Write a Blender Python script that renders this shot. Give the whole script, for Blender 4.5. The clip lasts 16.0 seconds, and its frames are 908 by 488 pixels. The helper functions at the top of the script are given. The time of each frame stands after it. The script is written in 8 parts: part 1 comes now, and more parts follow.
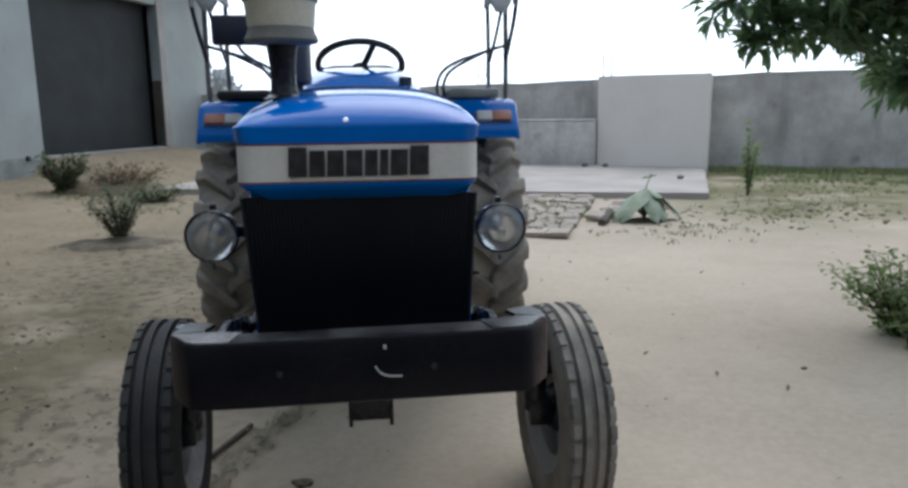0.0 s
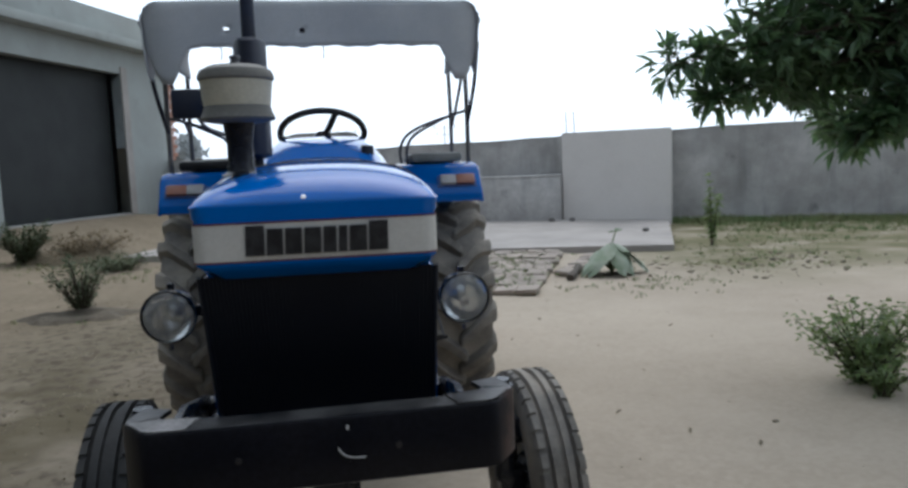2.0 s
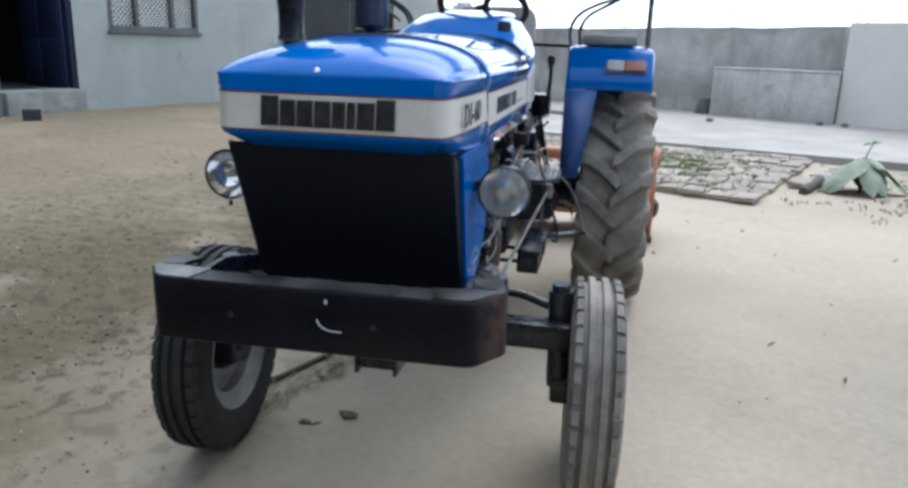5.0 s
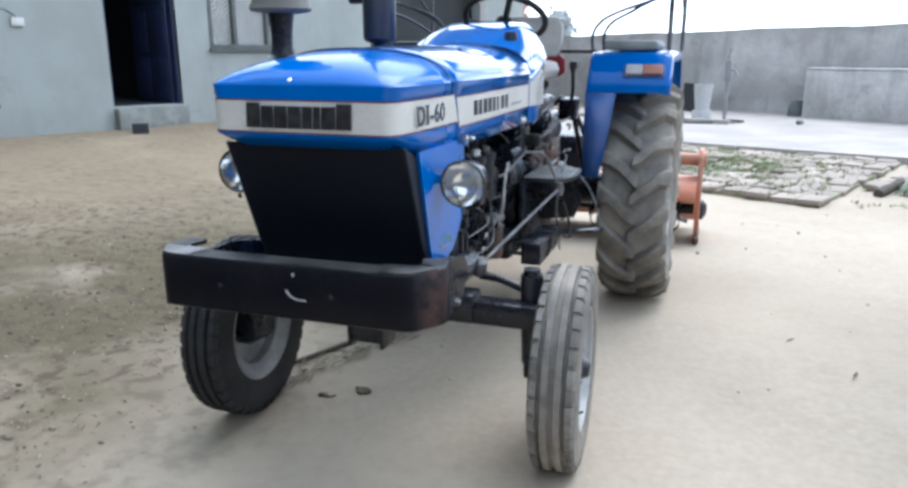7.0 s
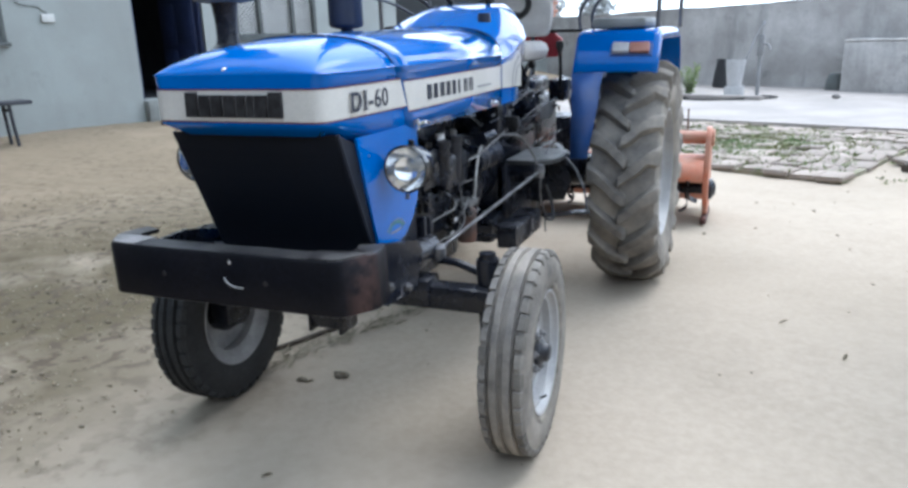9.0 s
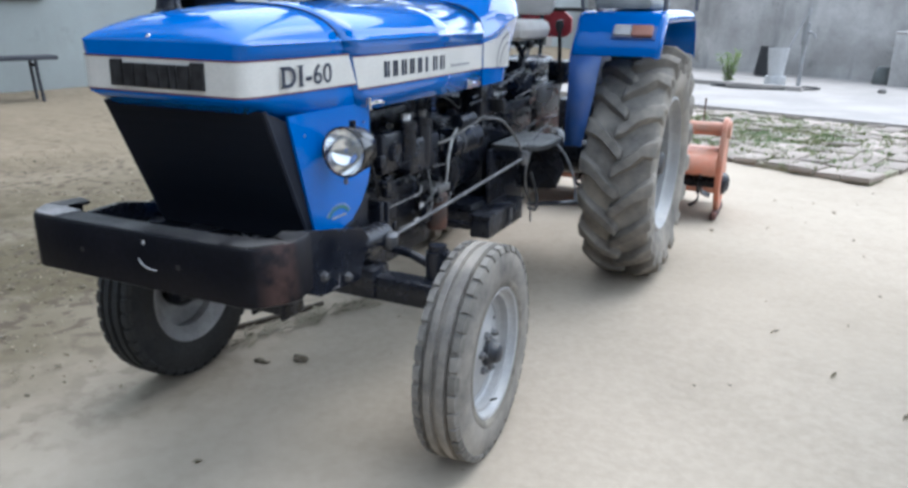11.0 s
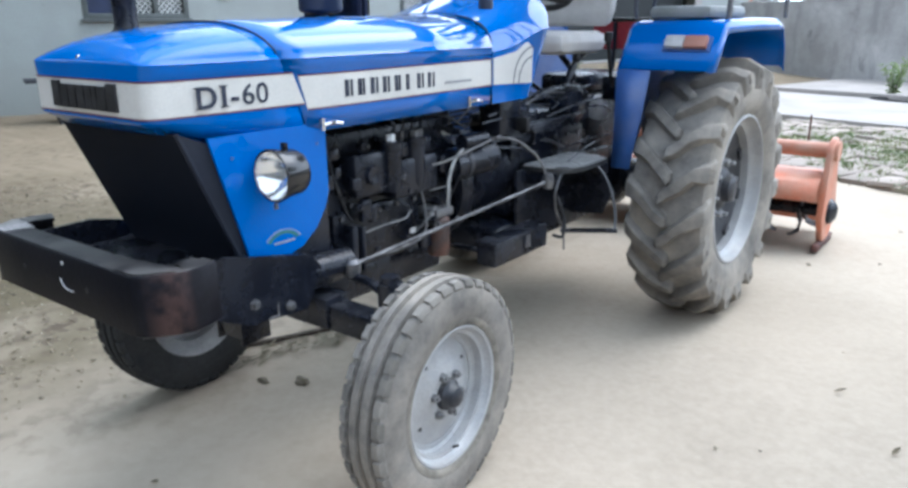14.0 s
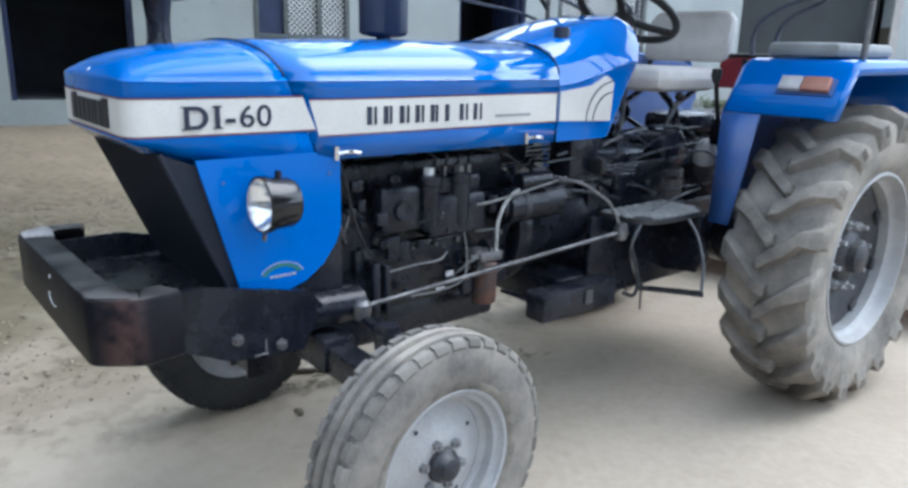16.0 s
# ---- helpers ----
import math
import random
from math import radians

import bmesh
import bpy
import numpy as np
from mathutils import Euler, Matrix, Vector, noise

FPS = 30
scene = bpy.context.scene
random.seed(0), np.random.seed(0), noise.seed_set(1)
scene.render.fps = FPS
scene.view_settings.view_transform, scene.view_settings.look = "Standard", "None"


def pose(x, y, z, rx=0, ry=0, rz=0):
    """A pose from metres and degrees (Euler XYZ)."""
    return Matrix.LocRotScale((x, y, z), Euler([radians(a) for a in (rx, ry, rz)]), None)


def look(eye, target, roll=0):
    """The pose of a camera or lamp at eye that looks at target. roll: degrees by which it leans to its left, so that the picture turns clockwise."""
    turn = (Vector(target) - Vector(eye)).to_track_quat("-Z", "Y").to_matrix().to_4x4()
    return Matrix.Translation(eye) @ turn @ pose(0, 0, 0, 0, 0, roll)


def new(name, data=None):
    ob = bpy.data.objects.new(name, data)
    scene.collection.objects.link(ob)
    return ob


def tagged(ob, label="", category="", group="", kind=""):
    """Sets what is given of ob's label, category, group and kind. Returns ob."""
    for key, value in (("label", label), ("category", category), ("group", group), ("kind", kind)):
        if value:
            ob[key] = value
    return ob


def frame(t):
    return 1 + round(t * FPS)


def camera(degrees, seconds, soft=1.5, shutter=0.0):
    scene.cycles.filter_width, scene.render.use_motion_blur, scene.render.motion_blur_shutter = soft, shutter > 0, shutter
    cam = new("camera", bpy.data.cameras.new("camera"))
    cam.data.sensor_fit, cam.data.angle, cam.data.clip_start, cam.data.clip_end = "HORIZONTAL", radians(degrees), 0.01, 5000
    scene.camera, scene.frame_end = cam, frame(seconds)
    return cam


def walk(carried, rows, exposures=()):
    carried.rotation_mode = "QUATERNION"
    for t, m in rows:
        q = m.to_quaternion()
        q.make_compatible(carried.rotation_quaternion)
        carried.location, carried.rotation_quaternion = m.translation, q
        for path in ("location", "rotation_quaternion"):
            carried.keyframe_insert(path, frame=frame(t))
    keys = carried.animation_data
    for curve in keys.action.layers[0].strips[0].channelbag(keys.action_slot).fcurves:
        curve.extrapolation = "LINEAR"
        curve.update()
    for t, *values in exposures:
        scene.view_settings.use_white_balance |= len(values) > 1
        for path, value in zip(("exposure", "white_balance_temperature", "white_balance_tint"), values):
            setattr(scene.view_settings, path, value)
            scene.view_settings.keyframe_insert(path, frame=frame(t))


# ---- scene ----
cam = camera(63.05, 16.0, soft=3.0)
PATH = [
    (0, (0.057, -2.255, 1.323), (0.278, -0.301, 0.962), -0.7),
    (0.5, (0.058, -2.255, 1.329), (0.270, -0.286, 1.052), -0.5),
    (1, (0.061, -2.249, 1.334), (0.295, -0.275, 1.117), -0.3),
    (1.5, (0.072, -2.254, 1.348), (0.303, -0.275, 1.173), -1.3),
    (2, (0.083, -2.242, 1.359), (0.388, -0.277, 1.146), -2.2),
    (2.5, (0.136, -2.229, 1.379), (0.233, -0.240, 1.195), -1.8),
    (3, (0.237, -2.221, 1.382), (0.172, -0.237, 1.137), -0.6),
    (3.5, (0.339, -2.234, 1.378), (0.156, -0.263, 1.091), -0.9),
    (4, (0.410, -2.218, 1.367), (0.291, -0.247, 1.054), -1.2),
    (4.5, (0.452, -2.151, 1.361), (0.303, -0.195, 0.971), -2.5),
    (5, (0.651, -2.141, 1.366), (0.274, -0.248, 0.843), 1.7),
    (5.2, (0.719, -2.125, 1.370), (0.324, -0.245, 0.814), 2.1),
    (7.3, (1.157, -2.306, 1.375), (0.493, -0.488, 0.872), 0.3),
    (7.5, (1.211, -2.286, 1.378), (0.548, -0.482, 0.824), 0.5),
    (8, (1.289, -2.261, 1.372), (0.618, -0.456, 0.833), -0.2),
    (8.2, (1.321, -2.251, 1.370), (0.634, -0.453, 0.829), -1.0),
    (10.3, (1.378, -2.025, 1.377), (0.573, -0.282, 0.819), -0.6),
    (10.5, (1.424, -1.993, 1.383), (0.639, -0.247, 0.804), 0.4),
    (11, (1.531, -1.941, 1.375), (0.711, -0.221, 0.767), 0.7),
    (11.5, (1.579, -1.885, 1.373), (0.697, -0.207, 0.736), -0.1),
    (12, (1.599, -1.802, 1.368), (0.819, -0.051, 0.798), -0.4),
    (12.5, (1.621, -1.710, 1.364), (0.859, 0.052, 0.803), -0.5),
    (13, (1.702, -1.624, 1.338), (0.762, 0.039, 0.745), -1.7),
    (13.5, (1.836, -1.535, 1.365), (0.678, -0.027, 0.746), 1.7),
    (14, (1.921, -1.478, 1.376), (0.748, 0.036, 0.799), -0.6),
    (14.5, (1.936, -1.369, 1.363), (0.740, 0.140, 0.822), 1.4),
    (15, (1.937, -1.224, 1.362), (0.670, 0.249, 0.885), 0.5),
    (15.5, (1.950, -1.129, 1.358), (0.637, 0.296, 0.860), -0.2),
    (16, (2.032, -1.033, 1.371), (0.544, 0.203, 0.862), 1.5),
]
EXPOSURES = [(0, 0.06, 6120, 9), (1.0, 0.13, 6100, 9), (1.5, -0.22, 6120, 9), (2.0, -0.27, 6150, 9), (3.5, -0.27, 6220, 9), (4.0, -0.17, 6170, 9), (4.5, 0.02, 6130, 9), (5.0, 0.58, 5930, 9), (5.2, 1.02, 5880, 9), (6.2, 1.02, 5860, 9.2),
             (7.5, 0.95, 5840, 9.3), (12.5, 0.86, 5830, 9), (13.0, 0.74, 5820, 9), (13.5, 1.02, 5800, 8.8), (14.5, 1.12, 5760, 8.5), (16, 1.08, 5740, 8.5)]
walk(cam, [(t, look(eye, target, roll)) for t, eye, target, roll in PATH], EXPOSURES)

# ---- world, sun ----
SUN_ELEVATION, SUN_HEADING = 60, 18  # degrees; heading clockwise from +y
world = bpy.data.worlds.new("sky")
scene.world = world
world.use_nodes = True
wn, wl = world.node_tree.nodes, world.node_tree.links
sky = wn.new("ShaderNodeTexSky")
sky.sky_type, sky.sun_disc = "NISHITA", False
sky.sun_elevation, sky.sun_rotation = radians(SUN_ELEVATION), radians(SUN_HEADING)
sky.dust_density, sky.air_density, sky.ozone_density = 6.0, 1.0, 1.0
haze = wn.new("ShaderNodeMix")
haze.data_type = "RGBA"
haze.inputs[0].default_value = 0.75
wl.new(sky.outputs[0], haze.inputs[6])
haze.inputs[7].default_value = (11.0, 12.2, 13.6, 1)
bg = wn["Background"]
bg.inputs[1].default_value = 0.122
# hazy sky: brightest towards the veiled sun, falling off evenly to the other side
fall, level, veil = wn.new("ShaderNodeTexGradient"), wn.new("ShaderNodeMapRange"), wn.new("ShaderNodeMix")
fall.texture_mapping.scale = (0.5, 0.5, 0.5)
fall.texture_mapping.rotation = (0, 0, -radians(90 - SUN_HEADING))
fall.texture_mapping.translation = (0.5, 0, 0)
wl.new(fall.outputs[1], level.inputs[0])
level.inputs[3].default_value, level.inputs[4].default_value = 0.62, 1.40
veil.data_type, veil.blend_type = "RGBA", "MULTIPLY"
veil.inputs[0].default_value = 1.0
wl.new(haze.outputs[2], veil.inputs[6])
wl.new(level.outputs[0], veil.inputs[7])
wl.new(veil.outputs[2], bg.inputs[0])

sun = new("sun", bpy.data.lights.new("sun", "SUN"))
sun.data.energy, sun.data.angle, sun.data.color = 1.0, radians(50), (1.0, 0.97, 0.93)
sun_dir = Vector((math.sin(radians(SUN_HEADING)) * math.cos(radians(SUN_ELEVATION)),
                  math.cos(radians(SUN_HEADING)) * math.cos(radians(SUN_ELEVATION)), math.sin(radians(SUN_ELEVATION))))
sun.matrix_world = look(sun_dir * 60, (0, 0, 0))


# ---- materials ----
def material(name, a, b=None, rough=0.6, metal=0.0, big=3.0, fine=60.0, grain=0.12, bump=0.15, dist=0.004, coat=0.0,
             spread=(0.4, 0.6), dust=None, rough_var=0.1, spec=0.5, coat_ior=1.5):
    """Two colours mixed by large noise, darkened and lit by fine grain, with bump; dust: (colour, amount) lying on top of it."""
    m = bpy.data.materials.new(name)
    m.use_nodes = True
    n, l = m.node_tree.nodes, m.node_tree.links
    p = n["Principled BSDF"]
    tc = n.new("ShaderNodeTexCoord")

    def noise_node(scale, detail=5.0, rough_=0.55):
        t = n.new("ShaderNodeTexNoise")
        t.inputs["Scale"].default_value, t.inputs["Detail"].default_value = scale, detail
        t.inputs["Roughness"].default_value = rough_
        l.new(tc.outputs["Object"], t.inputs["Vector"])
        return t

    def ramp(src, lo, hi):
        r = n.new("ShaderNodeMapRange")
        r.inputs[1].default_value, r.inputs[2].default_value = lo, hi
        l.new(src, r.inputs[0])
        return r.outputs[0]

    def mix(fac, c1, c2, kind="MIX"):
        x = n.new("ShaderNodeMix")
        x.data_type, x.blend_type = "RGBA", kind
        for sock, v in ((x.inputs[0], fac), (x.inputs[6], c1), (x.inputs[7], c2)):
            if isinstance(v, (int, float)):
                sock.default_value = v
            elif isinstance(v, tuple):
                sock.default_value = (*v, 1)
            else:
                l.new(v, sock)
        return x.outputs[2]

    big_n, fine_n = noise_node(big), noise_node(fine, 3.0)
    col = mix(ramp(big_n.outputs[0], *spread), a, b or tuple(c * 0.82 for c in a))
    g = n.new("ShaderNodeMapRange")
    g.inputs[1].default_value, g.inputs[2].default_value = 0.3, 0.7
    g.inputs[3].default_value, g.inputs[4].default_value = 1 - grain, 1 + grain
    l.new(fine_n.outputs[0], g.inputs[0])
    grey = n.new("ShaderNodeCombineColor")
    for i in range(3):
        l.new(g.outputs[0], grey.inputs[i])
    col = mix(1.0, col, grey.outputs[0], "MULTIPLY")
    if dust:
        d = noise_node(dust[2] if len(dust) > 2 else 6.0, 6.0, 0.65)
        f = n.new("ShaderNodeMath")
        f.operation, f.inputs[1].default_value, f.use_clamp = "MULTIPLY", dust[1], True
        l.new(ramp(d.outputs[0], 0.3, 0.62), f.inputs[0])
        col = mix(f.outputs[0], col, dust[0])
    l.new(col, p.inputs["Base Color"])
    rr = n.new("ShaderNodeMapRange")
    rr.inputs[3].default_value, rr.inputs[4].default_value = max(0.02, rough - rough_var), min(1.0, rough + rough_var)
    l.new(big_n.outputs[0], rr.inputs[0])
    l.new(rr.outputs[0], p.inputs["Roughness"])
    p.inputs["Metallic"].default_value = metal
    p.inputs["Specular IOR Level"].default_value = spec
    p.inputs["Coat Weight"].default_value = coat
    p.inputs["Coat Roughness"].default_value, p.inputs["Coat IOR"].default_value = 0.06, coat_ior
    if bump:
        bn = n.new("ShaderNodeBump")
        bn.inputs["Strength"].default_value, bn.inputs["Distance"].default_value = bump, dist
        l.new(fine_n.outputs[0], bn.inputs["Height"])
        l.new(bn.outputs[0], p.inputs["Normal"])
    return m


M_BLUE = material("blue_paint", (0.001, 0.117, 0.455), (0.001, 0.102, 0.41), 0.15, 0, 2.5, 220, 0.05, 0.03, 0.001, coat=0.4, rough_var=0.05, spec=0.08)
M_GLOSS = material("polished_blue_paint", (0.001, 0.117, 0.455), (0.001, 0.102, 0.41), 0.08, 0, 2.5, 220, 0.05, 0.01, 0.001, coat=0.8, rough_var=0.02, spec=0.08, coat_ior=1.6)
# dusty darker copy of the blue: shade inside the fender put into the colour
M_BLUE2 = material("dull_shaded_blue_paint", (0.002, 0.075, 0.31), (0.004, 0.06, 0.25), 0.42, 0, 4, 160, 0.08, 0.05, 0.001, coat=0.15,
                   dust=((0.20, 0.2, 0.22), 0.25, 5))
M_NAVY = material("navy_paint", (0.006, 0.012, 0.032), (0.005, 0.009, 0.022), 0.45, 0, 8, 120, 0.1, 0.08, 0.001, dust=((0.07, 0.07, 0.075), 0.2, 8), spec=0.3)
M_BAND = material("cream_decal", (0.54, 0.525, 0.49), (0.48, 0.47, 0.44), 0.42, 0, 5, 150, 0.05, 0.03, 0.001)
M_LINE = material("maroon_pinstripe", (0.10, 0.03, 0.045), None, 0.5)
M_LETTER = material("navy_decal_letter", (0.012, 0.018, 0.04), None, 0.45)
M_EMBLEM = material("charcoal_raised_emblem", (0.012, 0.012, 0.014), (0.030, 0.030, 0.033), 0.4, 0.2, 40, 200, 0.2, 0.1)
M_EDGE = material("grey_emblem_edge", (0.25, 0.25, 0.26), None, 0.5)
M_BLACK = material("black_paint", (0.0045, 0.006, 0.011), (0.010, 0.012, 0.019), 0.27, 0, 9, 70, 0.3, 0.4, 0.003, dust=((0.05, 0.05, 0.05), 0.06, 9), spec=0.34)
M_GRILLE = material("black_screen", (0.009, 0.012, 0.020), (0.013, 0.016, 0.025), 0.6, 0, 6, 200, 0.2, 0.15, 0.001, spec=0.22)
M_BUMPER = material("worn_black_bumper", (0.0035, 0.004, 0.007), (0.006, 0.006, 0.009), 0.34, 0, 5, 80, 0.35, 0.35, 0.002, dust=((0.015, 0.013, 0.012), 0.25, 3.2), spec=0.12)
M_CHALK = material("scuffed_bare_edge", (0.22, 0.21, 0.21), (0.1, 0.1, 0.1), 0.6, 0, 14, 120, 0.3, 0.2)
M_RUST = material("rusty_patch", (0.13, 0.05, 0.035), (0.05, 0.03, 0.03), 0.75, 0, 22, 90, 0.3, 0.3)
M_TYRE = material("dusty_rubber", (0.115, 0.112, 0.107), (0.07, 0.068, 0.066), 0.85, 0, 5, 90, 0.2, 0.35, 0.003,
                  dust=((0.385, 0.345, 0.292), 0.70, 3.6), spec=0.2)
M_BEAD = material("stained_rubber", (0.075, 0.068, 0.058), (0.05, 0.047, 0.043), 0.85, 0, 5, 90, 0.2, 0.35, 0.003, dust=((0.34, 0.31, 0.26), 0.7, 9), spec=0.2)
# left front tyre: dark rubber, with its shaded side put into the colour
M_TYRE_SHADED = material("dark_shaded_rubber", (0.020, 0.022, 0.024), (0.034, 0.035, 0.036), 0.7, 0, 5, 90, 0.25, 0.35, 0.003, dust=((0.055, 0.054, 0.052), 0.35, 6), spec=0.2)
M_RIM = material("silver_rim_paint", (0.345, 0.355, 0.365), (0.265, 0.272, 0.28), 0.5, 0.1, 6, 120, 0.12, 0.08, 0.001, dust=((0.42, 0.39, 0.35), 0.35, 9))
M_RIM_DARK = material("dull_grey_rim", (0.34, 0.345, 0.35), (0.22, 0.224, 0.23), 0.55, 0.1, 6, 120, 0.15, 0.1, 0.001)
M_POST = material("worn_grey_tube", (0.10, 0.10, 0.105), (0.15, 0.145, 0.14), 0.5, 0.2, 8, 100, 0.2, 0.1)
M_RAIL = material("worn_navy_tube", (0.035, 0.045, 0.075), (0.06, 0.065, 0.085), 0.45, 0.1, 8, 100, 0.2, 0.1)
M_NUT = material("dusty_pale_nut", (0.24, 0.245, 0.25), (0.16, 0.16, 0.165), 0.5, 0.3, 12, 100, 0.2, 0.15)
M_STEEL = material("greasy_steel", (0.16, 0.16, 0.165), (0.08, 0.08, 0.085), 0.45, 0.7, 12, 120, 0.25, 0.15)
M_REFLECTOR = material("silvered_reflector", (0.90, 0.90, 0.90), (0.84, 0.84, 0.84), 0.07, 1.0, 30, 200, 0.03, 0.02, rough_var=0.05)
M_CHROME = material("bright_steel", (0.62, 0.63, 0.64), (0.5, 0.5, 0.5), 0.22, 0.9, 10, 150, 0.1, 0.05)
M_HUB = material("greasy_hub", (0.018, 0.020, 0.026), (0.04, 0.04, 0.045), 0.5, 0.2, 20, 90, 0.3, 0.3)
M_LAMPCASE = material("glossy_black_enamel", (0.006, 0.006, 0.007), (0.012, 0.012, 0.013), 0.16, 0, 10, 120, 0.15, 0.1, 0.001, spec=0.5)
M_RUBBER = material("black_rubber", (0.008, 0.008, 0.009), (0.016, 0.016, 0.017), 0.5, 0, 10, 120, 0.2, 0.15, spec=0.35)
M_CANVAS = material("grey_canvas", (0.36, 0.375, 0.39), (0.42, 0.43, 0.44), 0.9, 0, 3, 220, 0.1, 0.25, 0.002)
M_VINYL = material("grey_seat_vinyl", (0.60, 0.58, 0.555), (0.52, 0.50, 0.475), 0.6, 0, 6, 160, 0.1, 0.15, 0.001, dust=((0.46, 0.42, 0.37), 0.3, 6))
M_CUSHION = material("grey_green_cushion", (0.24, 0.25, 0.245), (0.19, 0.20, 0.195), 0.65, 0, 6, 160, 0.1, 0.15, 0.001)
M_WORN = material("worn_bare_steel", (0.46, 0.46, 0.45), (0.34, 0.34, 0.335), 0.42, 0.4, 9, 120, 0.2, 0.1)
M_TREAD = material("worn_tread_plate", (0.055, 0.057, 0.060), (0.035, 0.036, 0.038), 0.45, 0.5, 9, 120, 0.2, 0.1)
M_CAP = material("pale_plastic_cap", (0.55, 0.55, 0.55), (0.45, 0.45, 0.45), 0.5)
M_WHITECAP = material("white_plastic_cap", (0.75, 0.75, 0.75), (0.7, 0.7, 0.7), 0.4)
M_BOWL = material("cloudy_plastic_bowl", (0.47, 0.44, 0.345), (0.40, 0.375, 0.295), 0.45, 0, 9, 140, 0.08, 0.05)
M_BOWLTOP = material("dusty_plastic_cap", (0.105, 0.102, 0.092), (0.15, 0.145, 0.13), 0.7, 0, 9, 140, 0.12, 0.1)
M_AMBER = material("amber_lens", (0.34, 0.14, 0.09), (0.30, 0.14, 0.10), 0.3, 0, 9, 200, 0.1, 0.1)
M_CLEAR = material("clear_white_lens", (0.40, 0.39, 0.39), (0.32, 0.31, 0.32), 0.3, 0, 9, 200, 0.1, 0.1)
M_RED = material("red_plastic", (0.42, 0.03, 0.04), (0.35, 0.03, 0.035), 0.5)
M_ORANGE = material("orange_paint", (0.56, 0.14, 0.06), (0.47, 0.13, 0.06), 0.55, 0, 6, 100, 0.12, 0.1, dust=((0.46, 0.36, 0.28), 0.55, 4))
M_WHITE = material("white_scratch", (0.42, 0.42, 0.42), None, 0.6)
M_GREEN = material("green_sticker", (0.02, 0.16, 0.10), None, 0.5)
M_HOSE = material("pale_braided_hose", (0.42, 0.42, 0.41), (0.3, 0.3, 0.3), 0.5, 0.2, 30, 200, 0.15, 0.2)
M_COPPER = material("rusty_oil_filter", (0.10, 0.045, 0.03), (0.06, 0.04, 0.035), 0.6, 0.1, 15, 100, 0.2, 0.2)

M_PLASTER = material("grey_lime_plaster", (0.300, 0.325, 0.312), (0.25, 0.272, 0.262), 0.9, 0, 0.9, 40, 0.05, 0.25, 0.004, dust=((0.305, 0.305, 0.287), 0.35, 0.9))
M_WALL = material("cement_render", (0.55, 0.535, 0.515), (0.42, 0.41, 0.395), 0.92, 0, 0.9, 30, 0.09, 0.3, 0.005, dust=((0.20, 0.188, 0.175), 0.62, 1.1))


def weather(m, streak, spot, dark):
    """Rain streaks running down and mildew spots."""
    n, l = m.node_tree.nodes, m.node_tree.links
    p = n["Principled BSDF"]
    tc = next(x for x in n if x.type == "TEX_COORD")
    col = p.inputs["Base Color"].links[0].from_socket
    for scale, vec, lo, hi, amount in ((2.4, (1.0, 1.0, 0.16), 0.52, 0.72, streak), (2.1, (1.0, 1.0, 0.8), 0.60, 0.70, spot), (9.0, (1.0, 1.0, 0.7), 0.64, 0.72, spot * 0.7)):
        mp, t, r, f, mx = (n.new("ShaderNode" + k) for k in ("Mapping", "TexNoise", "MapRange", "Math", "Mix"))
        mp.inputs["Scale"].default_value = vec
        l.new(tc.outputs["Object"], mp.inputs[0])
        t.inputs["Scale"].default_value, t.inputs["Detail"].default_value, t.inputs["Roughness"].default_value = scale, 7.0, 0.65
        l.new(mp.outputs[0], t.inputs["Vector"])
        r.inputs[1].default_value, r.inputs[2].default_value = lo, hi
        l.new(t.outputs[0], r.inputs[0])
        f.operation, f.inputs[1].default_value = "MULTIPLY", amount
        l.new(r.outputs[0], f.inputs[0])
        mx.data_type = "RGBA"
        l.new(f.outputs[0], mx.inputs[0])
        l.new(col, mx.inputs[6])
        mx.inputs[7].default_value = (*dark, 1)
        col = mx.outputs[2]
    l.new(col, p.inputs["Base Color"])


weather(M_WALL, 0.55, 0.7, (0.15, 0.155, 0.15))
weather(M_PLASTER, 0.20, 0.42, (0.165, 0.175, 0.165))
M_GRIME = material("grimy_cement", (0.24, 0.25, 0.235), (0.17, 0.175, 0.165), 0.92, 0, 3.0, 40, 0.12, 0.3, 0.005)
M_PANEL = material("smooth_cement", (0.62, 0.588, 0.555), (0.56, 0.53, 0.50), 0.9, 0, 0.7, 40, 0.05, 0.2, 0.003)
M_SLAB = material("pale_concrete", (0.335, 0.305, 0.28), (0.27, 0.25, 0.23), 0.85, 0, 1.0, 45, 0.07, 0.2, 0.003)
M_SHUTTER = material("dark_shutter_paint", (0.015, 0.018, 0.018), (0.011, 0.013, 0.014), 0.75, 0, 1.2, 60, 0.1, 0.1)
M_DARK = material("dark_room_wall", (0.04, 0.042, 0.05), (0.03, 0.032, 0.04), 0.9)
M_DOORBLUE = material("dark_blue_door", (0.016, 0.026, 0.075), (0.012, 0.02, 0.055), 0.6, 0, 3, 70, 0.1, 0.1)
M_FRAME = material("grey_window_frame", (0.095, 0.105, 0.102), (0.07, 0.078, 0.076), 0.6, 0, 4, 80, 0.1, 0.1)
M_LATTICE = material("pale_lattice", (0.52, 0.52, 0.5), (0.45, 0.45, 0.43), 0.6)
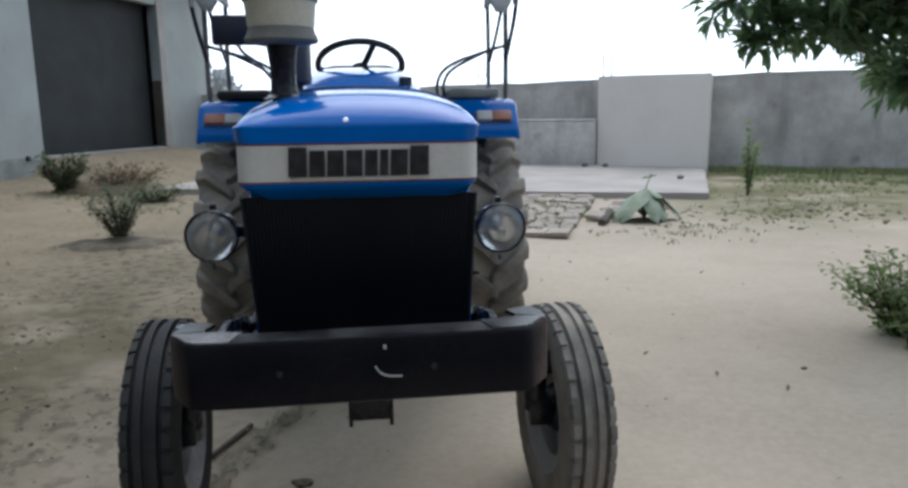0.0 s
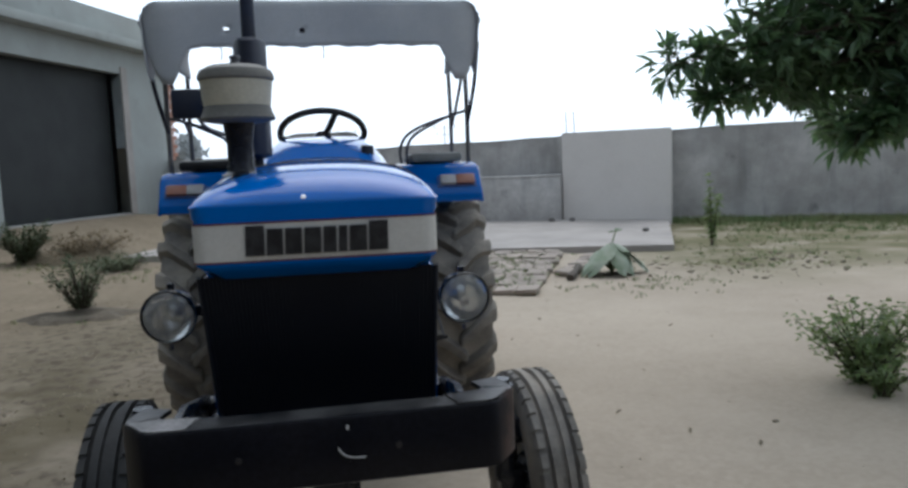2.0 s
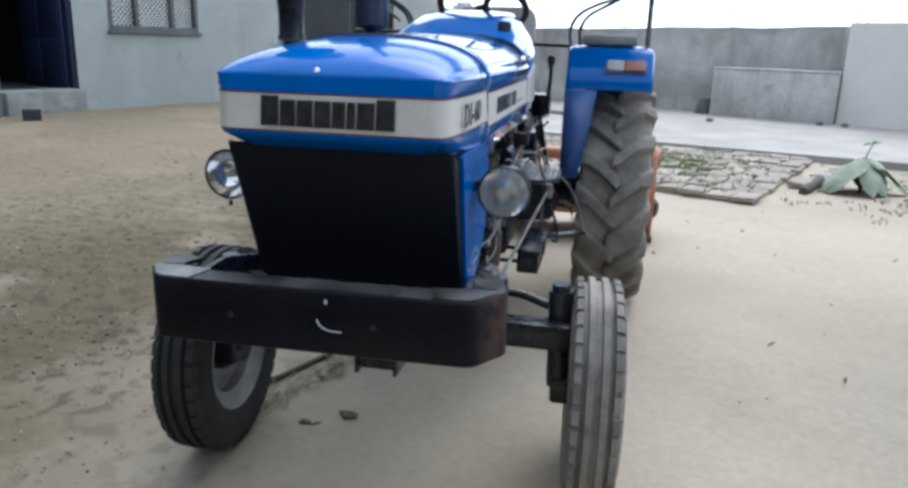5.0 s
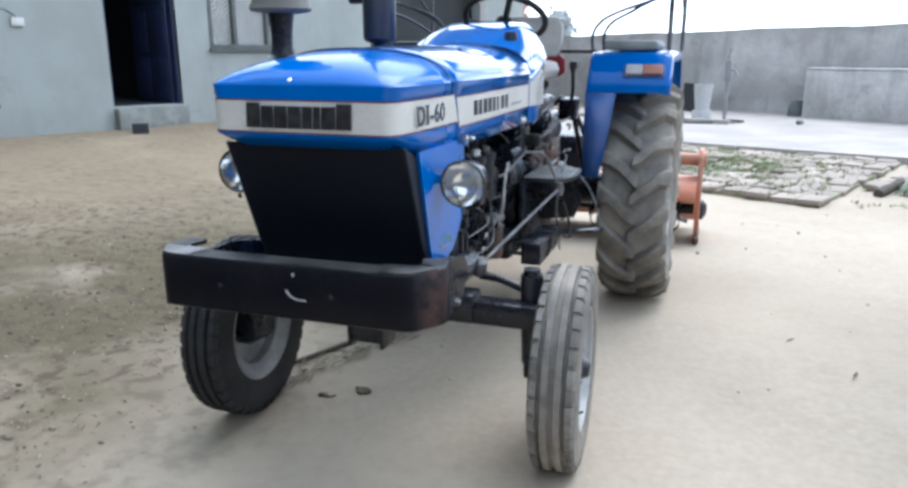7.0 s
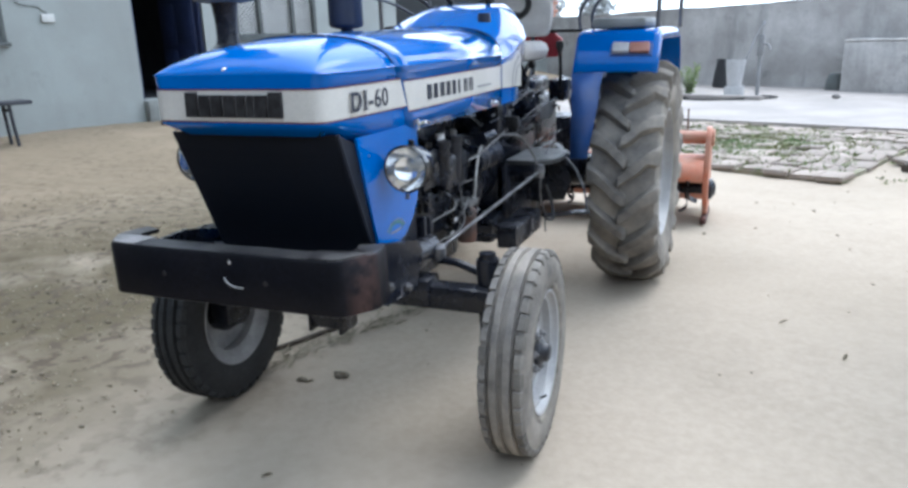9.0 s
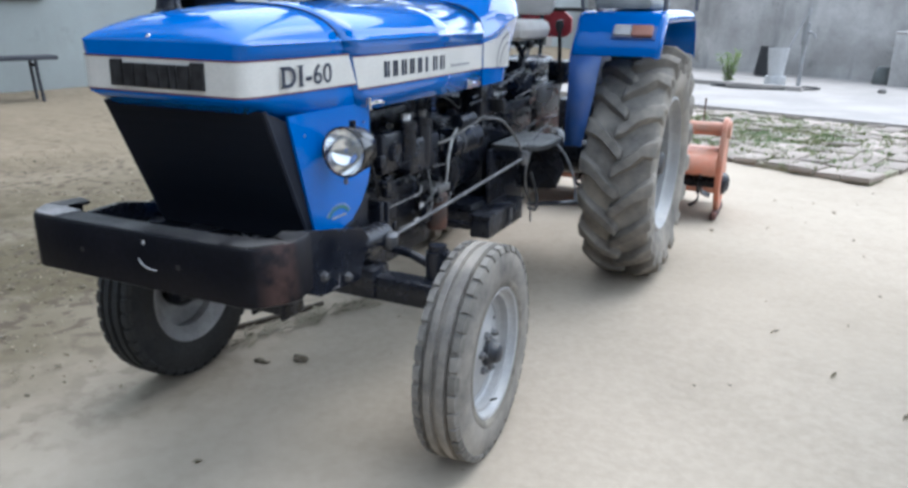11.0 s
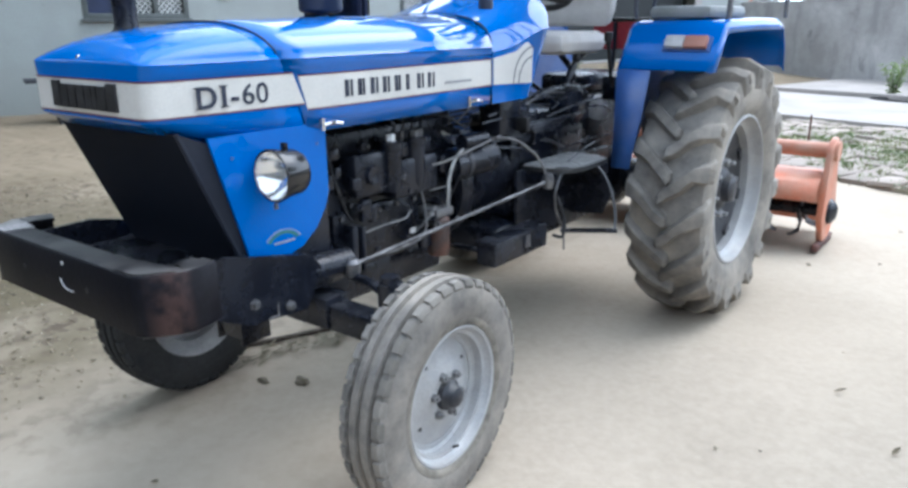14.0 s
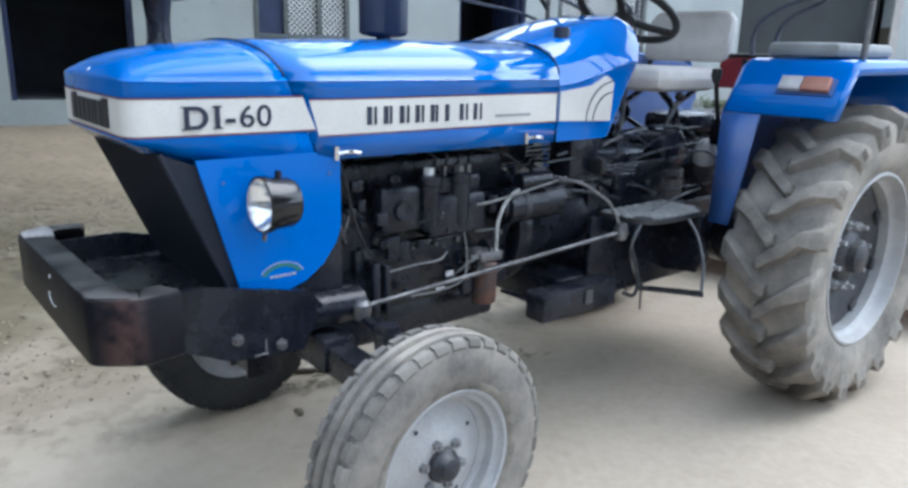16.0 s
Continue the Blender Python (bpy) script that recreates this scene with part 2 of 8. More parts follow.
M_GLASS = material("dusty_window_glass", (0.05, 0.055, 0.055), (0.10, 0.105, 0.1), 0.25, 0, 4, 60, 0.1, 0.02)
M_BRICK = material("worn_paving_brick", (0.31, 0.255, 0.215), (0.265, 0.20, 0.165), 0.9, 0, 2.0, 60, 0.15, 0.35, 0.004, dust=((0.33, 0.31, 0.265), 0.5, 2.4))


def vary_by_piece(m, lo, hi):
    """Each piece a little lighter or darker than its neighbour."""
    n, l = m.node_tree.nodes, m.node_tree.links
    p = n["Principled BSDF"]
    oi, r, c, mx = n.new("ShaderNodeObjectInfo"), n.new("ShaderNodeMapRange"), n.new("ShaderNodeCombineColor"), n.new("ShaderNodeMix")
    r.inputs[3].default_value, r.inputs[4].default_value = lo, hi
    l.new(oi.outputs["Random"], r.inputs[0])
    for i in range(3):
        l.new(r.outputs[0], c.inputs[i])
    mx.data_type, mx.blend_type = "RGBA", "MULTIPLY"
    mx.inputs[0].default_value = 1.0
    l.new(p.inputs["Base Color"].links[0].from_socket, mx.inputs[6])
    l.new(c.outputs[0], mx.inputs[7])
    l.new(mx.outputs[2], p.inputs["Base Color"])


vary_by_piece(M_BRICK, 0.72, 1.12)
M_BLOCK = material("worn_dusty_tread", (0.115, 0.112, 0.107), (0.07, 0.068, 0.066), 0.85, 0, 7, 90, 0.25, 0.4, 0.003, dust=((0.36, 0.33, 0.285), 0.5, 9), spec=0.2)
vary_by_piece(M_BLOCK, 0.62, 1.08)
M_LUG = material("dusty_lug_rubber", (0.115, 0.112, 0.107), (0.07, 0.068, 0.066), 0.85, 0, 5, 90, 0.2, 0.35, 0.003, dust=((0.385, 0.345, 0.292), 0.70, 3.6), spec=0.2)
vary_by_piece(M_LUG, 0.78, 1.12)
M_REDBRICK = material("red_brick", (0.36, 0.18, 0.125), (0.30, 0.15, 0.11), 0.9, 0, 4, 60, 0.15, 0.3)
M_LEAF = material("tree_leaf", (0.056, 0.108, 0.066), (0.095, 0.155, 0.092), 0.45, 0, 2.0, 30, 0.2, 0.1)
M_LEAF2 = material("weed_leaf", (0.105, 0.175, 0.075), (0.15, 0.21, 0.10), 0.6, 0, 5, 40, 0.2, 0.1, dust=((0.25, 0.23, 0.17), 0.3, 5))
# far poles: the haze before them is put into this pale grey
M_POLE = material("haze_painted_far_pole", (0.66, 0.68, 0.70), None, 1.0)


def thin_leaf(m, share=0.4):
    """Lets light through the blade."""
    n, l = m.node_tree.nodes, m.node_tree.links
    p, out = n["Principled BSDF"], n["Material Output"]
    t, s = n.new("ShaderNodeBsdfTranslucent"), n.new("ShaderNodeMixShader")
    g = n.new("ShaderNodeMix")
    g.data_type, g.blend_type = "RGBA", "MULTIPLY"
    g.inputs[0].default_value = 1.0
    l.new(p.inputs["Base Color"].links[0].from_socket, g.inputs[6])
    g.inputs[7].default_value = (1.9, 1.9, 1.2, 1)
    l.new(g.outputs[2], t.inputs[0])
    s.inputs[0].default_value = share
    l.new(p.outputs[0], s.inputs[1])
    l.new(t.outputs[0], s.inputs[2])
    l.new(s.outputs[0], out.inputs[0])


thin_leaf(M_LEAF, 0.38)
thin_leaf(M_LEAF2, 0.4)
M_BARK = material("bark", (0.085, 0.068, 0.052), (0.055, 0.045, 0.035), 0.9, 0, 8, 50, 0.25, 0.4, 0.006)
M_DRYWEED = material("dry_weed", (0.22, 0.17, 0.10), (0.14, 0.11, 0.07), 0.9)
# far trees: pale grey instead of green, haze put into the colour
M_FAR = material("haze_painted_far_trees", (0.42, 0.45, 0.455), (0.48, 0.50, 0.505), 1.0)
M_DEADLEAF = material("dead_leaf", (0.26, 0.215, 0.15), (0.12, 0.10, 0.065), 0.9, 0, 9)
M_CLOD = material("soil_clod", (0.10, 0.085, 0.06), (0.22, 0.185, 0.135), 0.95, 0, 7)
M_BIN = material("black_plastic", (0.02, 0.021, 0.024), None, 0.6)
M_PAIL = material("pale_bucket_plastic", (0.5, 0.5, 0.5), (0.42, 0.42, 0.42), 0.5)


def ground_material():
    m = material("dusty_ground", (0.360, 0.305, 0.241), (0.306, 0.259, 0.203), 0.97, 0, 0.45, 30, 0.10, 0.25, 0.008,
                 dust=((0.432, 0.372, 0.298), 0.75, 0.28))
    n, l = m.node_tree.nodes, m.node_tree.links
    p = n["Principled BSDF"]
    p.inputs["Specular IOR Level"].default_value = 0.15
    tc = next(x for x in n if x.type == "TEX_COORD")
    # trodden litter: dark crumbs in patches
    crumbs, patch = n.new("ShaderNodeTexNoise"), n.new("ShaderNodeTexNoise")
    crumbs.inputs["Scale"].default_value, crumbs.inputs["Detail"].default_value = 11.0, 8.0
    patch.inputs["Scale"].default_value, patch.inputs["Detail"].default_value = 0.75, 4.0
    for t in (crumbs, patch):
        l.new(tc.outputs["Object"], t.inputs["Vector"])
    a, b, mul = n.new("ShaderNodeMapRange"), n.new("ShaderNodeMapRange"), n.new("ShaderNodeMath")
    a.inputs[1].default_value, a.inputs[2].default_value = 0.50, 0.62
    b.inputs[1].default_value, b.inputs[2].default_value = 0.37, 0.53
    mul.operation = "MULTIPLY"
    l.new(crumbs.outputs[0], a.inputs[0])
    l.new(patch.outputs[0], b.inputs[0])
    l.new(a.outputs[0], mul.inputs[0])
    l.new(b.outputs[0], mul.inputs[1])
    # more litter on the side towards the building
    sep, side, tot = n.new("ShaderNodeSeparateXYZ"), n.new("ShaderNodeMapRange"), n.new("ShaderNodeMath")
    l.new(tc.outputs["Object"], sep.inputs[0])
    wander = n.new("ShaderNodeMath")  # its edge wanders
    wander.operation, wander.inputs[1].default_value = "MULTIPLY_ADD", 2.2
    l.new(patch.outputs[0], wander.inputs[0])
    l.new(sep.outputs[0], wander.inputs[2])
    l.new(wander.outputs[0], side.inputs[0])
    side.inputs[1].default_value, side.inputs[2].default_value = 0.85, -0.5
    side.inputs[3].default_value, side.inputs[4].default_value = 0.06, 1.0
    tot.operation = "MULTIPLY"
    # the trodden apron along the house is clean
    ydot, apron, both = n.new("ShaderNodeMath"), n.new("ShaderNodeMapRange"), n.new("ShaderNodeMath")
    ydot.operation, ydot.inputs[1].default_value = "MULTIPLY_ADD", -0.642
    l.new(sep.outputs[1], ydot.inputs[0])
    l.new(sep.outputs[0], ydot.inputs[2])
    l.new(ydot.outputs[0], apron.inputs[0])
    apron.inputs[1].default_value, apron.inputs[2].default_value = -7.0, -3.8
    apron.inputs[3].default_value, apron.inputs[4].default_value = 0.28, 1.0
    both.operation = "MULTIPLY"
    l.new(side.outputs[0], both.inputs[0])
    l.new(apron.outputs[0], both.inputs[1])
    l.new(mul.outputs[0], tot.inputs[0])
    l.new(both.outputs[0], tot.inputs[1])
    mx = n.new("ShaderNodeMix")
    mx.data_type = "RGBA"
    old = p.inputs["Base Color"].links[0].from_socket
    # darker loose soil under the litter
    soil, sr, sf, sm = n.new("ShaderNodeTexNoise"), n.new("ShaderNodeMapRange"), n.new("ShaderNodeMath"), n.new("ShaderNodeMix")
    soil.inputs["Scale"].default_value, soil.inputs["Detail"].default_value = 0.9, 7.0
    l.new(tc.outputs["Object"], soil.inputs["Vector"])
    sr.inputs[1].default_value, sr.inputs[2].default_value = 0.18, 0.48
    l.new(soil.outputs[0], sr.inputs[0])
    sf.operation = "MULTIPLY"
    l.new(sr.outputs[0], sf.inputs[0])
    l.new(both.outputs[0], sf.inputs[1])
    sm.data_type = "RGBA"
    l.new(sf.outputs[0], sm.inputs[0])
    l.new(old, sm.inputs[6])
    sm.inputs[7].default_value = (0.115, 0.097, 0.062, 1)
    old = sm.outputs[2]
    l.new(tot.outputs[0], mx.inputs[0])
    l.new(old, mx.inputs[6])
    mx.inputs[7].default_value = (0.085, 0.068, 0.05, 1)
    # beaten earth of the apron: colour multiplied darker towards the house
    am, ai = n.new("ShaderNodeMix"), n.new("ShaderNodeMapRange")
    am.data_type, am.blend_type = "RGBA", "MULTIPLY"
    l.new(ydot.outputs[0], ai.inputs[0])
    ai.inputs[1].default_value, ai.inputs[2].default_value = -3.4, -6.4
    l.new(ai.outputs[0], am.inputs[0])
    l.new(mx.outputs[2], am.inputs[6])
    am.inputs[7].default_value = (0.66, 0.63, 0.57, 1)
    mx = am
    # thin dry turf on the far side of the yard
    turf, zone_x, zone_y, tz = n.new("ShaderNodeTexNoise"), n.new("ShaderNodeMapRange"), n.new("ShaderNodeMapRange"), n.new("ShaderNodeMapRange")
    turf.inputs["Scale"].default_value, turf.inputs["Detail"].default_value = 1.1, 8.0
    l.new(tc.outputs["Object"], turf.inputs["Vector"])
    for z, src, lo, hi in ((zone_x, sep.outputs[0], 3.2, 5.0), (zone_y, sep.outputs[1], 4.2, 6.6), (tz, turf.outputs[0], 0.22, 0.56)):
        z.inputs[1].default_value, z.inputs[2].default_value = lo, hi
        l.new(src, z.inputs[0])
    m1, m2, mt = n.new("ShaderNodeMath"), n.new("ShaderNodeMath"), n.new("ShaderNodeMix")
    m1.operation = m2.operation = "MULTIPLY"
    l.new(zone_x.outputs[0], m1.inputs[0])
    l.new(zone_y.outputs[0], m1.inputs[1])
    l.new(m1.outputs[0], m2.inputs[0])
    l.new(tz.outputs[0], m2.inputs[1])
    mt.data_type = "RGBA"
    l.new(m2.outputs[0], mt.inputs[0])
    l.new(mx.outputs[2], mt.inputs[6])
    mt.inputs[7].default_value = (0.135, 0.125, 0.068, 1)
    l.new(mt.outputs[2], p.inputs["Base Color"])
    return m


M_GROUND = ground_material()


def rust_corner(m):
    """Rust showing through the paint at one bent corner of the bumper."""
    n, l = m.node_tree.nodes, m.node_tree.links
    p = n["Principled BSDF"]
    tc = next(x for x in n if x.type == "TEX_COORD")
    sep, zone, back, end, t, r, f, mx = (n.new("ShaderNode" + k) for k in ("SeparateXYZ", "MapRange", "MapRange", "Math", "TexNoise", "MapRange", "Math", "Mix"))
    l.new(tc.outputs["Object"], sep.inputs[0])
    l.new(sep.outputs[0], zone.inputs[0])
    zone.inputs[1].default_value, zone.inputs[2].default_value = 0.395, 0.43
    l.new(sep.outputs[1], back.inputs[0])
    back.inputs[1].default_value, back.inputs[2].default_value = -0.575, -0.63
    end.operation = "MULTIPLY"
    l.new(zone.outputs[0], end.inputs[0])
    l.new(back.outputs[0], end.inputs[1])
    t.inputs["Scale"].default_value, t.inputs["Detail"].default_value = 16.0, 6.0
    l.new(tc.outputs["Object"], t.inputs["Vector"])
    r.inputs[1].default_value, r.inputs[2].default_value = 0.40, 0.58
    l.new(t.outputs[0], r.inputs[0])
    f.operation = "MULTIPLY"
    l.new(end.outputs[0], f.inputs[0])
    l.new(r.outputs[0], f.inputs[1])
    mx.data_type = "RGBA"
    l.new(f.outputs[0], mx.inputs[0])
    l.new(p.inputs["Base Color"].links[0].from_socket, mx.inputs[6])
    mx.inputs[7].default_value = (0.062, 0.036, 0.031, 1)
    l.new(mx.outputs[2], p.inputs["Base Color"])


rust_corner(M_BUMPER)


def settled_dust(m, colour, amount):
    """Dust that has settled on level faces, in patches."""
    n, l = m.node_tree.nodes, m.node_tree.links
    p = n["Principled BSDF"]
    tc = next(x for x in n if x.type == "TEX_COORD")
    geo, sep, up, t, r, f, f2, mx = (n.new("ShaderNode" + k) for k in ("NewGeometry", "SeparateXYZ", "MapRange", "TexNoise", "MapRange", "Math", "Math", "Mix"))
    l.new(geo.outputs["Normal"], sep.inputs[0])
    l.new(sep.outputs[2], up.inputs[0])
    up.inputs[1].default_value, up.inputs[2].default_value = 0.55, 0.95
    t.inputs["Scale"].default_value, t.inputs["Detail"].default_value = 9.0, 6.0
    l.new(tc.outputs["Object"], t.inputs["Vector"])
    r.inputs[1].default_value, r.inputs[2].default_value = 0.3, 0.6
    l.new(t.outputs[0], r.inputs[0])
    f.operation = f2.operation = "MULTIPLY"
    l.new(up.outputs[0], f.inputs[0])
    l.new(r.outputs[0], f.inputs[1])
    l.new(f.outputs[0], f2.inputs[0])
    f2.inputs[1].default_value = amount
    mx.data_type = "RGBA"
    l.new(f2.outputs[0], mx.inputs[0])
    l.new(p.inputs["Base Color"].links[0].from_socket, mx.inputs[6])
    mx.inputs[7].default_value = (*colour, 1)
    l.new(mx.outputs[2], p.inputs["Base Color"])


settled_dust(M_BUMPER, (0.11, 0.108, 0.105), 0.62)
settled_dust(M_BLACK, (0.07, 0.068, 0.065), 0.15)
settled_dust(M_HUB, (0.14, 0.135, 0.125), 0.5)


def glass_material():
    m = bpy.data.materials.new("headlight_glass")
    m.use_nodes = True
    n, l = m.node_tree.nodes, m.node_tree.links
    p = n["Principled BSDF"]
    p.inputs["Base Color"].default_value = (0.86, 0.88, 0.88, 1)
    p.inputs["Transmission Weight"].default_value = 0.9
    p.inputs["Roughness"].default_value = 0.03
    p.inputs["IOR"].default_value = 1.06
    p.inputs["Coat Weight"].default_value = 0.25
    w, tc, b = n.new("ShaderNodeTexWave"), n.new("ShaderNodeTexCoord"), n.new("ShaderNodeBump")
    w.inputs["Scale"].default_value = 22.0
    b.inputs["Strength"].default_value, b.inputs["Distance"].default_value = 0.5, 0.004
    l.new(tc.outputs["Object"], w.inputs["Vector"])
    l.new(w.outputs[0], b.inputs["Height"])
    l.new(b.outputs[0], p.inputs["Normal"])
    return m


M_LENS = glass_material()


# ---- building helpers ----
def finish(bm, name, mat, smooth=None):
    bmesh.ops.recalc_face_normals(bm, faces=bm.faces[:])
    me = bpy.data.meshes.new(name)
    if smooth is not None:
        for f in bm.faces:
            f.smooth = True
        for e in bm.edges:
            if len(e.link_faces) == 2 and e.calc_face_angle(0) > radians(smooth):
                e.smooth = False
    bm.to_mesh(me)
    bm.free()
    me.materials.append(mat)
    return me


def part(name, bm, mat, parent, label="", smooth=35):
    ob = new(name, finish(bm, name, mat, smooth))
    ob.parent = parent
    if label:
        tagged(ob, label)
    return ob


def single(name, bm, mat, label, category, kind="", group="", smooth=35):
    """A thing or a piece of the setting that is one mesh."""
    return tagged(new(name, finish(bm, name, mat, smooth)), label, category, group, kind)


def thing(name, label, category, m=None, group="", kind=""):
    e = new(name)
    e.empty_display_size = 0.2
    if m is not None:
        e.matrix_world = m
    return tagged(e, label, category, group, kind)


def box(bm, x0, x1, y0, y1, z0, z1, bev=0.0, m=None):
    vs = bmesh.ops.create_cube(bm, size=1.0)["verts"]
    bmesh.ops.transform(bm, matrix=Matrix.Translation(((x0 + x1) / 2, (y0 + y1) / 2, (z0 + z1) / 2))
                        @ Matrix.Diagonal((abs(x1 - x0), abs(y1 - y0), abs(z1 - z0), 1)), verts=vs)
    if bev:
        es = list({e for v in vs for e in v.link_edges})
        r = bmesh.ops.bevel(bm, geom=es, offset=bev, segments=2, affect="EDGES", profile=0.5)
        vs = list({v for f in r["faces"] for v in f.verts} | {v for v in vs if v.is_valid})
    if m is not None:
        bmesh.ops.transform(bm, matrix=m, verts=vs)
    return bm


def rod(bm, p0, p1, r0, r1=None, seg=14, caps=True):
    p0, p1 = Vector(p0), Vector(p1)
    d = p1 - p0
    m = Matrix.Translation((p0 + p1) / 2) @ d.to_track_quat("Z", "Y").to_matrix().to_4x4()
    bmesh.ops.create_cone(bm, cap_ends=caps, segments=seg, radius1=r0, radius2=r0 if r1 is None else r1, depth=d.length, matrix=m)
    return bm


def lathe(bm, profile, seg, m, closed=False):
    """Turns (radius, along) points round the local z axis."""
    rings = []
    for r, a in profile:
        rings.append([bm.verts.new(m @ Vector((r * math.cos(t), r * math.sin(t), a)))
                      for t in (2 * math.pi * k / seg for k in range(seg))])
    pairs = list(zip(rings, rings[1:])) + ([(rings[-1], rings[0])] if closed else [])
    for a, b in pairs:
        for k in range(seg):
            j = (k + 1) % seg
            bm.faces.new((a[k], a[j], b[j], b[k]))
    return rings


def smooth_path(pts, steps=6):
    """Catmull-Rom through the points."""
    p = [Vector(q) for q in pts]
    p = [p[0] * 2 - p[1], *p, p[-1] * 2 - p[-2]]
    out = []
    for i in range(1, len(p) - 2):
        for k in range(steps):
            t = k / steps
            a, b, c, d = p[i - 1:i + 3]
            out.append(0.5 * (2 * b + (c - a) * t + (2 * a - 5 * b + 4 * c - d) * t * t + (3 * b - a - 3 * c + d) * t ** 3))
    return out + [p[-2]]


def tube(bm, pts, r, seg=8, steps=6, curved=True):
    pts = smooth_path(pts, steps) if curved else [Vector(q) for q in pts]
    rings, up = [], None
    for i, q in enumerate(pts):
        d = (pts[min(i + 1, len(pts) - 1)] - pts[max(i - 1, 0)]).normalized()
        if up is None:
            up = d.orthogonal().normalized()
        up = (up - d * up.dot(d)).normalized()
        w = d.cross(up)
        rr = r(i / (len(pts) - 1)) if callable(r) else r
        rings.append([bm.verts.new(q + (up * math.cos(t) + w * math.sin(t)) * rr) for t in (2 * math.pi * k / seg for k in range(seg))])
    for a, b in zip(rings, rings[1:]):
        for k in range(seg):
            j = (k + 1) % seg
            bm.faces.new((a[k], a[j], b[j], b[k]))
    bm.faces.new(rings[0])
    bm.faces.new(rings[-1])
    return bm


def loft(bm, rings, closed=False, cap0=False, cap1=False):
    vs = [[bm.verts.new(q) for q in ring] for ring in rings]
    for a, b in zip(vs, vs[1:]):
        n = len(a)
        for k in range(n if closed else n - 1):
            j = (k + 1) % n
            bm.faces.new((a[k], a[j], b[j], b[k]))
    if cap0:
        bm.faces.new(vs[0])
    if cap1:
        bm.faces.new(vs[-1])
    return vs


def prism(bm, poly, x0, x1, axis="x"):
    """A polygon of (y, z) pulled from x0 to x1 (axis x), or of (x, z) from y0 to y1 (axis y), or of (x, y) up (axis z)."""
    def put(a, b, c):
        return {"x": (c, a, b), "y": (a, c, b), "z": (a, b, c)}[axis]
    loft(bm, [[put(a, b, x0) for a, b in poly], [put(a, b, x1) for a, b in poly]], True, True, True)
    return bm


def shell(ob, t):
    """Gives a sheet its thickness."""
    md = ob.modifiers.new("thickness", "SOLIDIFY")
    md.thickness, md.offset = t, -1
    return ob


BM = bmesh.new

# ---- the ground ----
F0 = Vector((-6.203, 13.025))                # foot of the facade, at the garage's near jamb
FU = Vector((0.3262, 0.9453)).normalized()  # along the facade
FN = Vector((FU.y, -FU.x))               # out of the facade, into the yard
FAC = Matrix(((FU.x, FN.x, 0, F0.x), (FU.y, FN.y, 0, F0.y), (0, 0, 1, 0), (0, 0, 0, 1)))  # local: s along, o outwards, z


def ease(a, b, v):
    t = min(1.0, max(0.0, (v - a) / (b - a)))
    return t * t * (3 - 2 * t)


def ground_z(x, y):
    d = Vector((x, y)) - F0
    s, o = d.dot(FU), d.dot(FN)
    ramp = ease(-0.5, 0.15, s) * (1 - ease(4.1, 5.6, s))  # earth ramp up to the garage sill
    z = (0.15 + 0.31 * ramp) * (1 - ease(0.0, 4.2 - 0.6 * ramp, o)) * (1 - ease(5.0, 8.0, s))
    near = 1 - ease(16, 30, math.hypot(x, y))
    rough = noise.noise(Vector((x * 0.9, y * 0.9, 0))) * 0.02 + noise.noise(Vector((x * 2.7, y * 2.7, 5))) * 0.010
    rough += noise.noise(Vector((x * 7.0, y * 7.0, 9))) * 0.010 * (0.25 + 0.75 * ease(0.2, -0.8, x))
    stir = ease(-0.45, -1.1, x) * ease(-7.5, -5.5, x) * ease(5.6, 3.6, y) * ease(-3.5, -2.0, y)
    if stir > 0:  # loose trodden soil
        lump = 0.35 + 0.65 * ease(-0.25, 0.25, noise.noise(Vector((x * 1.1, y * 1.1, 3))))
        rough += stir * lump * (noise.noise(Vector((x * 9, y * 9, 2))) * 0.016 + noise.noise(Vector((x * 19, y * 19, 7))) * 0.009)
    calm = ease(0.3, 1.6, max(abs(x) - 0.4, abs(y - 1.2) - 1.6))  # trodden level under the tractor
    z += rough * near * (0.35 + 0.65 * calm) - 0.012
    z -= 0.042 * (1 - ease(0.25, 0.85, math.hypot(abs(x - 0.025) - 0.69, y - 2.166)))  # the rear tyres stand in hollows
    # the earth stays below the slab
    u, v = (x - 2.9) * 0.956 - (y - 8.42) * 0.292, (x - 2.9) * 0.292 + (y - 8.42) * 0.956
    under = ease(-7.0, -6.4, u) * ease(3.3, 2.9, u) * ease(-0.35, -0.02, v) * ease(6.2, 5.6, v)
    return z + (min(z, 0.03) - z) * under


def steps_list(fine0, fine1, step, near0, near1):
    inner, v = [], fine0
    while v <= fine1:
        inner.append(v)
        v += 0.035 if near0 < v < near1 else step
    return [-2500, -600, -200, -80, -40, -24, -18] + inner + [20, 25, 40, 80, 200, 600, 2500]


